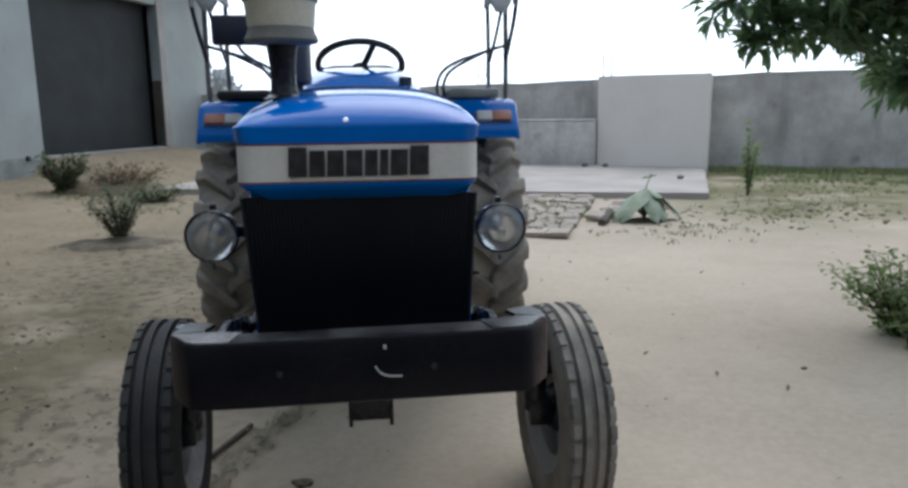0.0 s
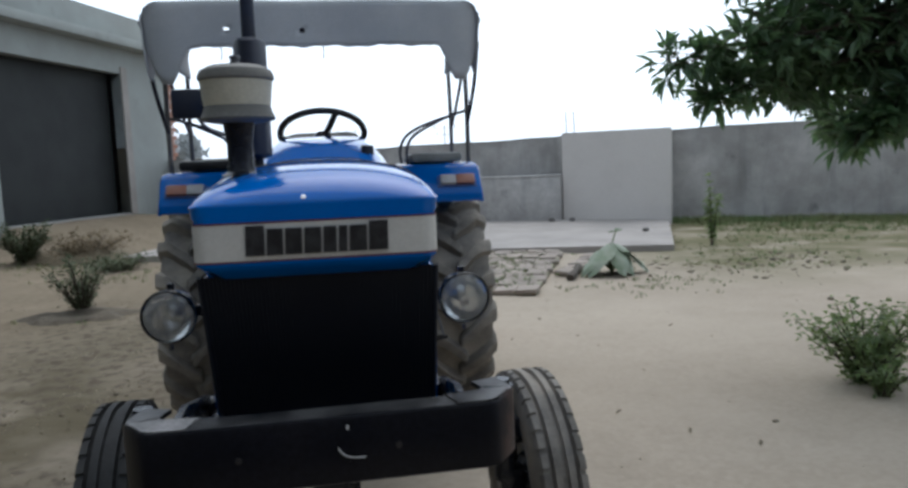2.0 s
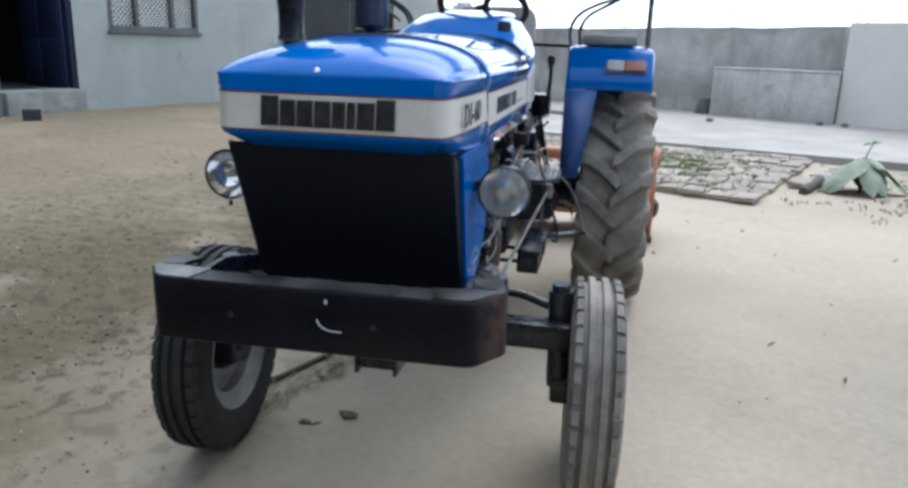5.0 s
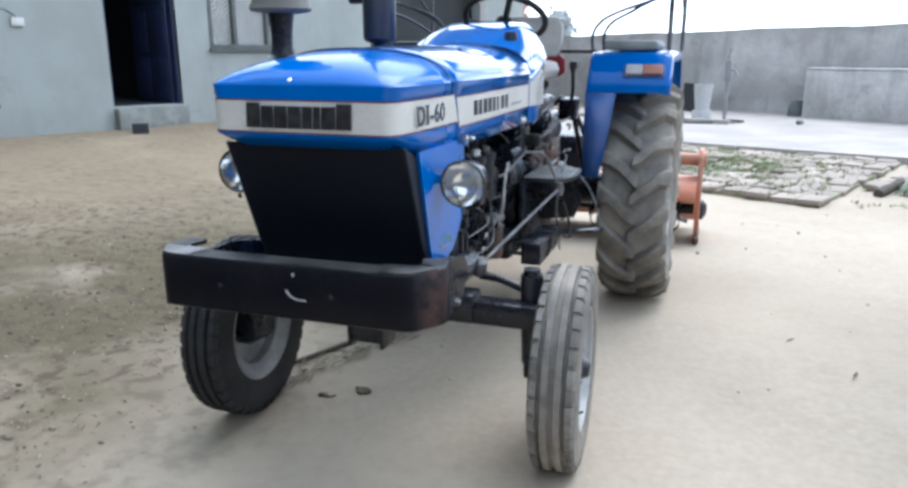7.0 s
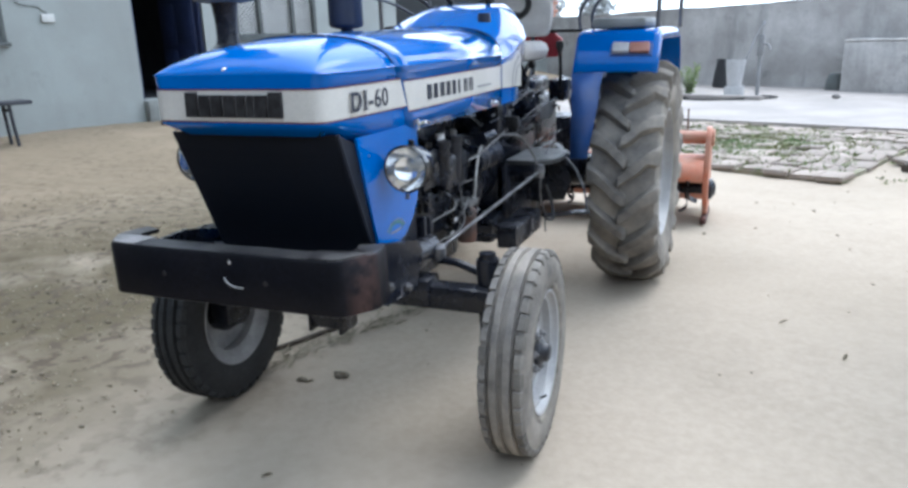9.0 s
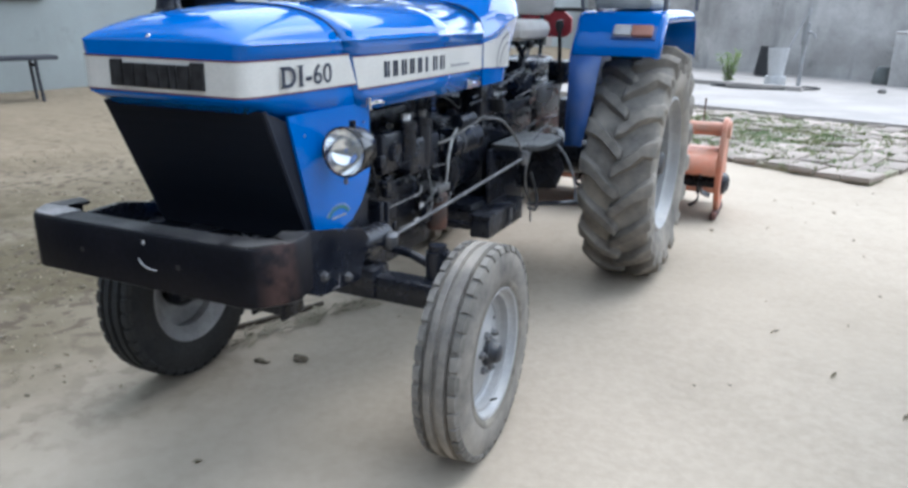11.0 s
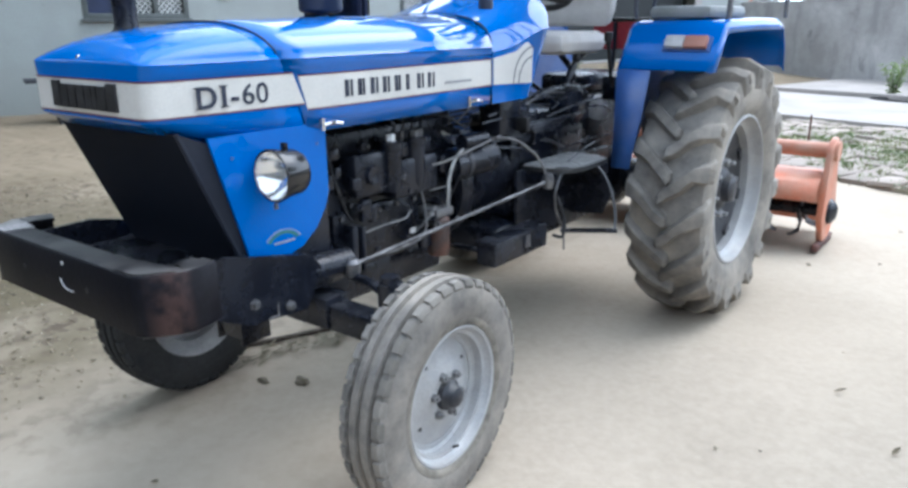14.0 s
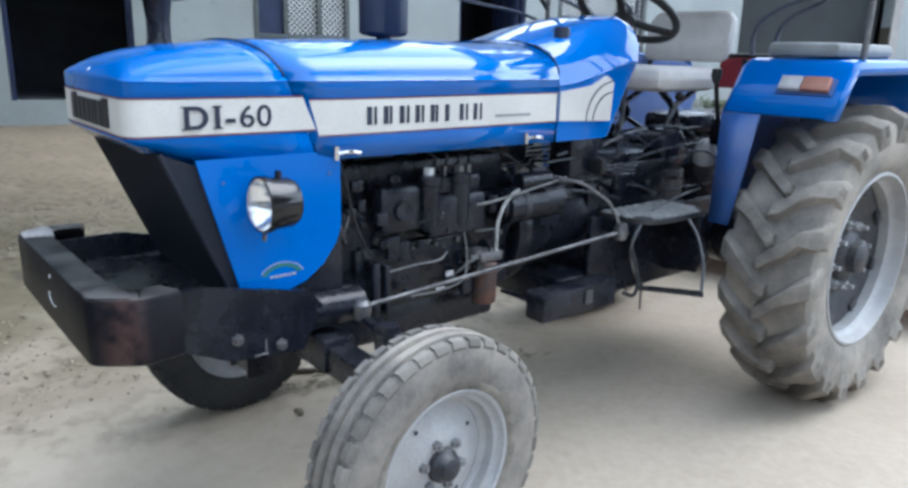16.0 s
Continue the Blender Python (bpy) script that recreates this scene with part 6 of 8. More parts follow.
def build_rear_wheel(sgn):
    m = pose(sgn * 0.688, 2.166, 0.573, 0, 90 * sgn, 0) @ Matrix.Diagonal((0.978, 0.978, 1, 1))
    bm = BM()
    prof = [(0.362, -0.135), (0.380, -0.150), (0.43, -0.172), (0.49, -0.178), (0.545, -0.172), (0.572, -0.163), (0.586, -0.135), (0.592, -0.08), (0.594, 0.0),
            (0.592, 0.08), (0.586, 0.135), (0.572, 0.163), (0.545, 0.172), (0.49, 0.178), (0.43, 0.172), (0.380, 0.150), (0.362, 0.135)]
    lathe(bm, prof, 96, m)
    ty = part("rear_wheel", bm, M_TYRE, tractor, "large dusty lugged rear tyre on a silver rim", smooth=38)
    n = 19
    prof_l = [(-0.024, 0.593), (-0.012, 0.594), (0.03, 0.594), (0.08, 0.592), (0.125, 0.586), (0.158, 0.572), (0.173, 0.545), (0.178, 0.50)]
    lift = [0.030, 0.044, 0.050, 0.052, 0.050, 0.044, 0.026, 0.004]
    swing = [-0.012, 0.0, 0.055, 0.125, 0.185, 0.225, 0.24, 0.25]
    half = [0.016, 0.026, 0.029, 0.029, 0.032, 0.038, 0.044, 0.046]
    wear = random.Random(17)
    for side in (1, -1):
        worn = []
        for _ in range(5):  # five states of wear
            bm = BM()
            rings = []
            for (z, r), hgt, a, hw in zip(prof_l, lift, swing, half):
                hgt *= wear.uniform(0.86, 1.06)
                a += wear.uniform(-0.012, 0.012)
                hw *= wear.uniform(0.88, 1.14)
                ca, pts = hw / r, []
                for da, up in ((-ca * 1.42, -0.006), (-ca * 1.12, hgt * 0.30), (-ca * 0.98, hgt * 0.90), (-ca * 0.86, hgt), (0.0, hgt * 1.01), (ca * 0.80, hgt), (ca * 0.95, hgt * 0.90), (ca * 1.10, hgt * 0.30), (ca * 1.48, -0.006)):
                    rr = r + up * (1.0 if z < 0.15 else 0.55)
                    zz = z + (up * 0.6 if z > 0.15 else 0)
                    pts.append(Vector((rr * math.cos((a + da) * -sgn), rr * math.sin((a + da) * -sgn), side * zz)))
                rings.append(pts)
            loft(bm, rings, True, True, True)
            for j in (-1, 0, 1):  # short ribs across the shoulder end
                aa = (0.235 + 0.021 * j) * -sgn
                tube(bm, [(0.592 * math.cos(aa), 0.592 * math.sin(aa), side * 0.183), (0.548 * math.cos(aa), 0.548 * math.sin(aa), side * 0.190)], 0.0035, 5, 1, False)
            worn.append(finish(bm, "lug", M_LUG, 33))
        for k in range(n):
            o = new("lug", worn[wear.randrange(5)])
            o.parent = ty
            o.matrix_local = m @ Matrix.Rotation(2 * math.pi * (k + (0.5 if side < 0 else 0)) / n, 4, "Z")
    bm = BM()
    lathe(bm, [(0.376, 0.140), (0.372, 0.152), (0.362, 0.154), (0.356, 0.142), (0.354, 0.115), (0.338, 0.095), (0.330, 0.09), (0.328, 0.02), (0.322, 0.0), (0.322, -0.05)], 64, m)
    lathe(bm, [(0.322, -0.05), (0.330, -0.09), (0.354, -0.115), (0.356, -0.142), (0.372, -0.152), (0.376, -0.14)], 64, m)
    part("rim", bm, M_RIM, ty, "dusty silver steel rim")
    bm = BM()
    lathe(bm, [(0.326, 0.047), (0.31, 0.057), (0.27, 0.055), (0.22, 0.035), (0.17, 0.025), (0.13, 0.025), (0.0, 0.025)], 48, m)
    part("wheel_disc", bm, M_HUB, ty, "dark wheel centre")
    bm = BM()
    lathe(bm, [(0.165, 0.026), (0.163, 0.043), (0.115, 0.047), (0.11, 0.060), (0.095, 0.075), (0.07, 0.083), (0.065, 0.115), (0.05, 0.125), (0.0, 0.126)], 28, m)
    part("hub", bm, M_HUB, ty, "greasy black hub")
    for k in range(8):
        a = math.pi / 4 * k + 0.2
        bm = BM()
        c = Vector((0.140 * math.cos(a), 0.140 * math.sin(a), 0))
        rod(bm, m @ (c + Vector((0, 0, 0.043))), m @ (c + Vector((0, 0, 0.068))), 0.020, seg=6)
        rod(bm, m @ (c + Vector((0, 0, 0.065))), m @ (c + Vector((0, 0, 0.095))), 0.010, seg=8)
        part("wheel_nut", bm, M_RIM_DARK, ty)
        a = math.pi / 4 * k + 0.5
        bm = BM()
        c = Vector((0.285 * math.cos(a), 0.285 * math.sin(a), 0))
        box(bm, -0.03, 0.03, -0.018, 0.018, 0.053, 0.071, 0.005, m @ Matrix.Translation(c) @ Matrix.Rotation(a + math.pi / 2, 4, "Z"))
        part("rim_lug", bm, M_HUB, ty)


for sgn in (1, -1):
    build_rear_wheel(sgn)


def build_fender(sgn):
    # outline in (y, z): sloping front face, flat top, down-turned tail
    line = [(1.633, 1.164), (1.690, 1.252), (1.742, 1.335), (1.770, 1.358), (1.82, 1.367), (2.25, 1.372), (2.56, 1.370), (2.64, 1.345), (2.70, 1.25), (2.727, 1.131)]
    xi, xo = 0.414, 0.835
    bm = BM()
    rings = []
    for y, z in line:
        rings.append([(sgn * xi, y, z), (sgn * (xi + 0.02), y, z + 0.004), (sgn * (xo - 0.035), y, z + 0.004), (sgn * (xo - 0.008), y, z - 0.004), (sgn * xo, y + (0.018 if y < 1.75 else 0), z - (0.004 if y < 1.75 else 0.022)), (sgn * (xo + 0.002), y + (0.045 if y < 1.75 else 0), z - (0.006 if y < 1.75 else 0.05 if y < 2.6 else 0.022))])
    loft(bm, rings)
    f = part("fender", bm, M_BLUE, tractor, "blue rear fender with an indicator lamp", smooth=40)
    f.modifiers.new("thickness", "SOLIDIFY").thickness = 0.005
    # inner side plate reaching down to the footboard, shade put into its blue
    poly = [(1.635, 1.162), (1.692, 1.250), (1.744, 1.333), (1.82, 1.363), (2.45, 1.366), (2.64, 1.32), (2.71, 1.14), (2.62, 0.95), (1.98, 0.95), (1.86, 0.80), (1.72, 0.71), (1.625, 0.725), (1.630, 0.90)]
    bm = BM()
    prism(bm, poly, sgn * (xi - 0.004), sgn * (xi + 0.004))
    part("side_plate", bm, M_BLUE2, f)
    # front skirt between side plate and tyre, in the same shaded blue
    bm = BM()
    loft(bm, [[(sgn * xi, 1.636, 1.162), (sgn * (xi + 0.155), 1.636, 1.162)], [(sgn * xi, 1.630, 0.95), (sgn * (xi + 0.125), 1.630, 0.95)], [(sgn * xi, 1.625, 0.725), (sgn * (xi + 0.085), 1.625, 0.725)]])
    sk = part("skirt", bm, M_BLUE2, f)
    sk.modifiers.new("thickness", "SOLIDIFY").thickness = 0.004
    # indicator: white half and amber half on a plinth
    mm = Matrix.Translation((0, 1.698, 1.270)) @ Matrix.Rotation(radians(-33), 4, "X")
    for x0, x1, mat, nm in ((0.608, 0.690, M_CLEAR, "white_lens"), (0.692, 0.790, M_AMBER, "amber_lens")):
        bm = BM()
        box(bm, sgn * x0, sgn * x1, -0.034, -0.008, -0.028, 0.028, 0.006, mm)
        part(nm, bm, mat, f)
    bm = BM()
    box(bm, sgn * 0.594, sgn * 0.802, -0.008, 0.006, -0.035, 0.035, 0.003, mm)
    part("lamp_base", bm, M_BLUE2, f)
    # cushion on top
    bm = BM()
    box(bm, sgn * 0.47, sgn * 0.75, 1.80, 2.29, 1.376, 1.430, 0.022)
    part("fender_cushion", bm, M_CUSHION if sgn > 0 else M_RUBBER, f, "grey padded cushion")
    # hand rails
    for y0, xx in ((1.80, 0.415), (1.90, 0.46)):
        bm = BM()
        tube(bm, [(sgn * xx, y0, 1.375), (sgn * (xx - 0.005), y0, 1.45), (sgn * (xx + 0.03), y0 + 0.01, 1.52), (sgn * (xx + 0.12), y0 + 0.05, 1.575), (sgn * 0.70, 1.88, 1.63), (sgn * 0.80, 1.90, 1.66)], 0.0085, 8, 5)
        part("hand_rail", bm, M_RAIL, f, "dark tubular hand rail")


for sgn in (1, -1):
    build_fender(sgn)


def build_canopy():
    # posts
    cb = BM()
    tube(cb, [(-0.78, 1.72, 1.97), (-0.6, 1.72, 2.08), (0.6, 1.72, 2.08), (0.78, 1.72, 1.97)], 0.014, 8, 4)
    can = part("canopy_frame", cb, M_NAVY, tractor, "dark tubular canopy frame")
    for sgn in (1, -1):
        for y, x in ((1.77, 0.80), (2.55, 0.83)):
            bm = BM()
            tube(bm, [(sgn * x, y, 1.374), (sgn * x, y, 1.7), (sgn * (x - 0.01), y - 0.02, 2.03)], 0.013, 8, 3)
            part("post", bm, M_POST, can)
        bm = BM()
        tube(bm, [(sgn * 0.80, 1.77, 1.58), (sgn * 0.81, 1.58, 1.78), (sgn * 0.80, 1.40, 1.97)], 0.011, 8, 3)
        part("brace", bm, M_NAVY, can)
        bm = BM()
        tube(bm, [(sgn * 0.83, 2.5, 1.62), (sgn * 0.82, 2.15, 1.78), (sgn * 0.80, 1.80, 1.95)], 0.010, 8, 3)
        part("brace", bm, M_NAVY, can)
    # canvas: cross-section over the top, hanging valance at the front
    nx = 64

    def over(x, y):
        e = abs(x) / 0.80
        q = min(1.0, max(0.0, (abs(x) - 0.71) / 0.09))
        return 2.16 - 0.10 * (1 - math.sqrt(1 - q * q)) - 0.010 * math.sin(y * 5 + 1) * (1 - e) * (y > 1.4) + 0.003 * math.sin(x * 9 + y * 4)

    cols = [-0.80 + 1.60 * i / nx for i in range(nx + 1)]
    bm = BM()
    rows = []
    for k in range(10):  # valance, bottom to top
        t = k / 9
        row = []
        for x in cols:
            e = abs(x) / 0.80
            side = max(0.0, (e - 0.80) / 0.2)
            a = abs(x)
            bottom = 1.942 - 0.165 * ease(0.585, 0.68, a) + 0.20 * max(0.0, (a - 0.735) / 0.065) + 0.004 * math.sin(x * 23) + 0.003 * math.sin(x * 61 + 2)
            z = bottom + (over(x, 1.3) - 0.015 - bottom) * t
            row.append((x * (0.985 + 0.015 * t), 1.285 + 0.008 * math.sin(x * 12) * (1 - t) + 0.05 * side * side, z))
        rows.append(row)
    rows.append([(x, 1.30, over(x, 1.3)) for x in cols])
    for y, up in ((1.36, 0.012), (1.55, 0.05), (1.75, 0.095), (1.95, 0.125), (2.2, 0.14), (2.45, 0.14)):
        rows.append([(x, y, over(x, y) + up * (1 - (abs(x) / 0.8) ** 4)) for x in cols])
    loft(bm, rows)
    holes = [f for f in bm.faces if abs(f.calc_center_median().y - 1.285) < 0.02 and
             min(abs(f.calc_center_median().x + 0.40) * 1.6 + abs(f.calc_center_median().z - 2.02), abs(f.calc_center_median().x + 0.072) * 2.2 + abs(f.calc_center_median().z - 2.02)) < 0.026]
    bmesh.ops.delete(bm, geom=holes, context="FACES")
    cv = part("canopy_canvas", bm, M_CANVAS, tractor, "grey canvas canopy with torn holes", smooth=60)
    shell(cv, 0.004)
    for sgn in (1, -1):  # side flaps
        bm = BM()
        rows = []
        for k in range(6):
            t = k / 5
            rows.append([(sgn * (0.80 - 0.012 * t + 0.008 * math.sin(y * 9)), y, 2.10 - t * (0.16 + 0.13 * math.exp(-((y - 1.42) / 0.16) ** 2))) for y in [1.30 + 1.15 * i / 24 for i in range(25)]])
        loft(bm, rows)
        fl = part("side_flap", bm, M_CANVAS, cv, "hanging canvas side flap", smooth=60)
        shell(fl, 0.004)
    for x in (-0.44, -0.36, 0.03):
        bm = BM()
        tube(bm, [(x, 1.29, 1.95), (x + 0.004, 1.29, 1.92), (x, 1.292, 1.885)], 0.003, 5, 2)
        part("loose_thread", bm, M_CANVAS, cv)
    can.location = cv.location = (0, 0.12, 0)  # over the seat, clear of the fenders' front


build_canopy()


def build_seat_and_wheel():
    # steering wheel
    m = pose(0.005, 1.52, 1.533, -30, 0, 0)
    bm = BM()
    rings = []
    for k in range(48):
        t = 2 * math.pi * k / 48
        o = Vector((math.cos(t), math.sin(t), 0))
        rings.append([m @ (Vector((0.205 * math.cos(t), 0.205 * math.sin(t), 0)) + o * 0.016 * math.cos(a) + Vector((0, 0, 0.016 * math.sin(a)))) for a in (2 * math.pi * j / 10 for j in range(10))])
    loft(bm, rings + [rings[0]], True)
    sw = part("steering_wheel", bm, M_RUBBER, tractor, "black three-spoke steering wheel")
    for a in (50, 170, 290):
        bm = BM()
        t = radians(a)
        tube(bm, [m @ Vector((0, 0, -0.03)), m @ Vector((0.1 * math.cos(t), 0.1 * math.sin(t), -0.02)), m @ Vector((0.2 * math.cos(t), 0.2 * math.sin(t), 0))], 0.016, 8, 3)
        part("spoke", bm, M_RUBBER, sw)
    bm = BM()
    lathe(bm, [(0.0, 0.0), (0.04, -0.005), (0.05, -0.03), (0.035, -0.06)], 18, m)
    part("hub", bm, M_RUBBER, sw)
    bm = BM()
    rod(bm, m @ Vector((0, 0, -0.05)), (0.0, 1.27, 1.20), 0.022, seg=12)
    part("steering_column", bm, M_BLACK, sw)
    # seat
    bm = BM()
    box(bm, -0.22, 0.22, 1.48, 1.93, 1.225, 1.325, 0.045)
    part("seat_cushion", bm, M_VINYL, tractor, "worn grey vinyl seat cushion")
    bm = BM()
    rings = []
    for k, (z, w) in enumerate(((1.345, 0.185), (1.36, 0.205), (1.42, 0.218), (1.48, 0.22), (1.525, 0.21), (1.555, 0.185), (1.564, 0.15))):
        y = 1.955 + 0.22 * (z - 1.34)
        th = 0.032 if 0 < k < 5 else (0.02 if k in (0, 5) else 0.006)
        rings.append([(-w, y, z), (-w * 0.96, y - th * 0.8, z), (-w * 0.6, y - th, z), (w * 0.6, y - th, z), (w * 0.96, y - th * 0.8, z), (w, y, z), (w * 0.95, y + th, z), (-w * 0.95, y + th, z)])
    loft(bm, rings, True, True, True)
    part("backrest", bm, M_VINYL, tractor, "worn grey vinyl seat backrest", smooth=60)
    for x in (-0.13, 0.13):
        bm = BM()
        tube(bm, [(x, 1.6, 1.24), (x, 1.75, 1.12), (x, 1.66, 1.02), (x, 1.85, 0.99)], 0.014, 8, 4)
        tube(bm, [(x, 1.9, 1.24), (x, 1.70, 1.13), (x, 1.9, 1.02)], 0.012, 8, 4)
        part("seat_support", bm, M_BLACK, tractor, "black sprung seat support")
    bm = BM()
    tube(bm, [(0.285, 1.86, 1.07), (0.31, 1.79, 1.10), (0.328, 1.73, 1.18), (0.330, 1.70, 1.29)], 0.0095, 8, 5)
    lathe(bm, [(0.0, 0.030), (0.018, 0.026), (0.021, 0.0), (0.012, -0.03)], 12, pose(0.330, 1.70, 1.295))
    part("hydraulic_lever", bm, M_RUBBER, tractor, "black hydraulic lever")
    bm = BM()
    box(bm, 0.225, 0.318, 1.86, 2.02, 1.00, 1.118, 0.01)
    part("lever_quadrant", bm, M_BLACK, tractor, "black control quadrant beside the seat")
    bm = BM()
    prism(bm, [(-0.22, 1.21), (0.07, 1.212), (0.108, 1.24), (0.108, 1.32), (0.06, 1.362), (0.0, 1.385), (-0.18, 1.385), (-0.22, 1.36)], 2.62, 2.64, "y")
    rp = part("rear_reflector", bm, M_RED, tractor, "red warning plate behind the seat")
    bm = BM()
    tube(bm, [(-0.08, 2.30, 0.98), (-0.08, 2.55, 1.05), (-0.08, 2.612, 1.15), (-0.08, 2.612, 1.36)], 0.013, 8, 4)
    part("bracket", bm, M_BLACK, rp, "black bent bracket")
    bm = BM()
    tube(bm, [(-0.404, 2.25, 1.22), (-0.400, 2.25, 1.31), (-0.385, 2.25, 1.348), (-0.345, 2.25, 1.372), (0.345, 2.25, 1.372), (0.385, 2.25, 1.348), (0.400, 2.25, 1.31), (0.404, 2.25, 1.22)], 0.011, 8, 5)
    part("cross_bar", bm, M_RUBBER, tractor, "black tubular bar behind the seat")
    bm = BM()  # pale cover on the housing under the seat
    lathe(bm, [(0.0, 0.075), (0.02, 0.073), (0.032, 0.06), (0.052, 0.0), (0.055, -0.03)], 14, pose(0.190, 1.905, 0.955, 30, 25, 0))
    part("pale_cover", bm, M_CAP, tractor, "pale plastic cap on the lift housing")


build_seat_and_wheel()


def build_stacks():
    # air pre-cleaner bowl on its stem
    m = pose(-0.174, -0.31, -0.030) @ Matrix.Diagonal((0.945, 0.945, 1, 1))
    bm = BM()
    lathe(bm, [(0.052, 1.352), (0.036, 1.362), (0.032, 1.38), (0.032, 1.43), (0.036, 1.462), (0.040, 1.488)], 18, pose(-0.175, -0.31, 0))
    st = part("air_cleaner_stem", bm, M_BLACK, tractor, "black air intake stem")
    bm = BM()
    lathe(bm, [(0.0, 1.514), (0.060, 1.512), (0.093, 1.518), (0.097, 1.524), (0.088, 1.542), (0.085, 1.555)], 28, m)
    part("bowl_base", bm, M_BOWLTOP, st, "dusty plastic base")
    bm = BM()
    lathe(bm, [(0.084, 1.548), (0.087, 1.56), (0.093, 1.612), (0.094, 1.618)], 28, m)
    part("dust_bowl", bm, M_BOWL, st, "cloudy cream plastic dust bowl")
    bm = BM()
    lathe(bm, [(0.094, 1.614), (0.0985, 1.618), (0.0985, 1.626), (0.092, 1.640), (0.07, 1.651), (0.03, 1.656), (0.0, 1.657)], 28, m)
    part("bowl_cap", bm, M_BOWLTOP, st, "dusty cap")
    bm = BM()
    lathe(bm, [(0.013, 1.654), (0.012, 1.670), (0.015, 1.672), (0.013, 1.678), (0.0, 1.678)], 12, m)
    part("cap_nut", bm, M_STEEL, st)
    # rear-view mirror on its stem, its back to the front
    bm = BM()
    box(bm, -0.585, -0.40, 0.925, 0.955, 1.585, 1.705, 0.014)
    mi = part("rear_view_mirror", bm, M_NAVY, tractor, "dark backed rear-view mirror on a thin stem")
    bm = BM()
    box(bm, -0.575, -0.41, 0.9555, 0.958, 1.595, 1.695)
    part("mirror_glass", bm, M_CHROME, mi)
    bm = BM()
    tube(bm, [(-0.49, 0.945, 1.595), (-0.485, 1.10, 1.565), (-0.46, 1.35, 1.535), (-0.43, 1.60, 1.47)], 0.007, 8, 4)
    part("mirror_stem", bm, M_RAIL, mi)
    # silencer: flattened drum with a stack
    bm = BM()
    rings = []
    for z, k in ((1.405, 0.55), (1.412, 0.9), (1.420, 1.0), (1.80, 1.0), (1.812, 0.9), (1.82, 0.5)):
        rings.append([(-0.215 + 0.056 * k * math.cos(t), 0.47 + 0.095 * k * math.sin(t), z) for t in (2 * math.pi * i / 28 for i in range(28))])
    loft(bm, rings, True, True, True)
    si = part("silencer", bm, M_NAVY, tractor, "navy exhaust silencer drum")
    bm = BM()
    rod(bm, (-0.215, 0.47, 1.34), (-0.215, 0.47, 1.415), 0.026, seg=14)
    part("inlet_pipe", bm, M_NAVY, si)
    bm = BM()
    rod(bm, (-0.215, 0.47, 1.815), (-0.215, 0.47, 2.36), 0.024, seg=16)
    part("exhaust_pipe", bm, M_NAVY, si, "navy exhaust stack")
    bm = BM()
    lathe(bm, [(0.06, 1.365), (0.055, 1.375), (0.03, 1.382)], 16, pose(-0.215, 0.47, 0))
    part("collar", bm, M_RUBBER, si)


build_stacks()

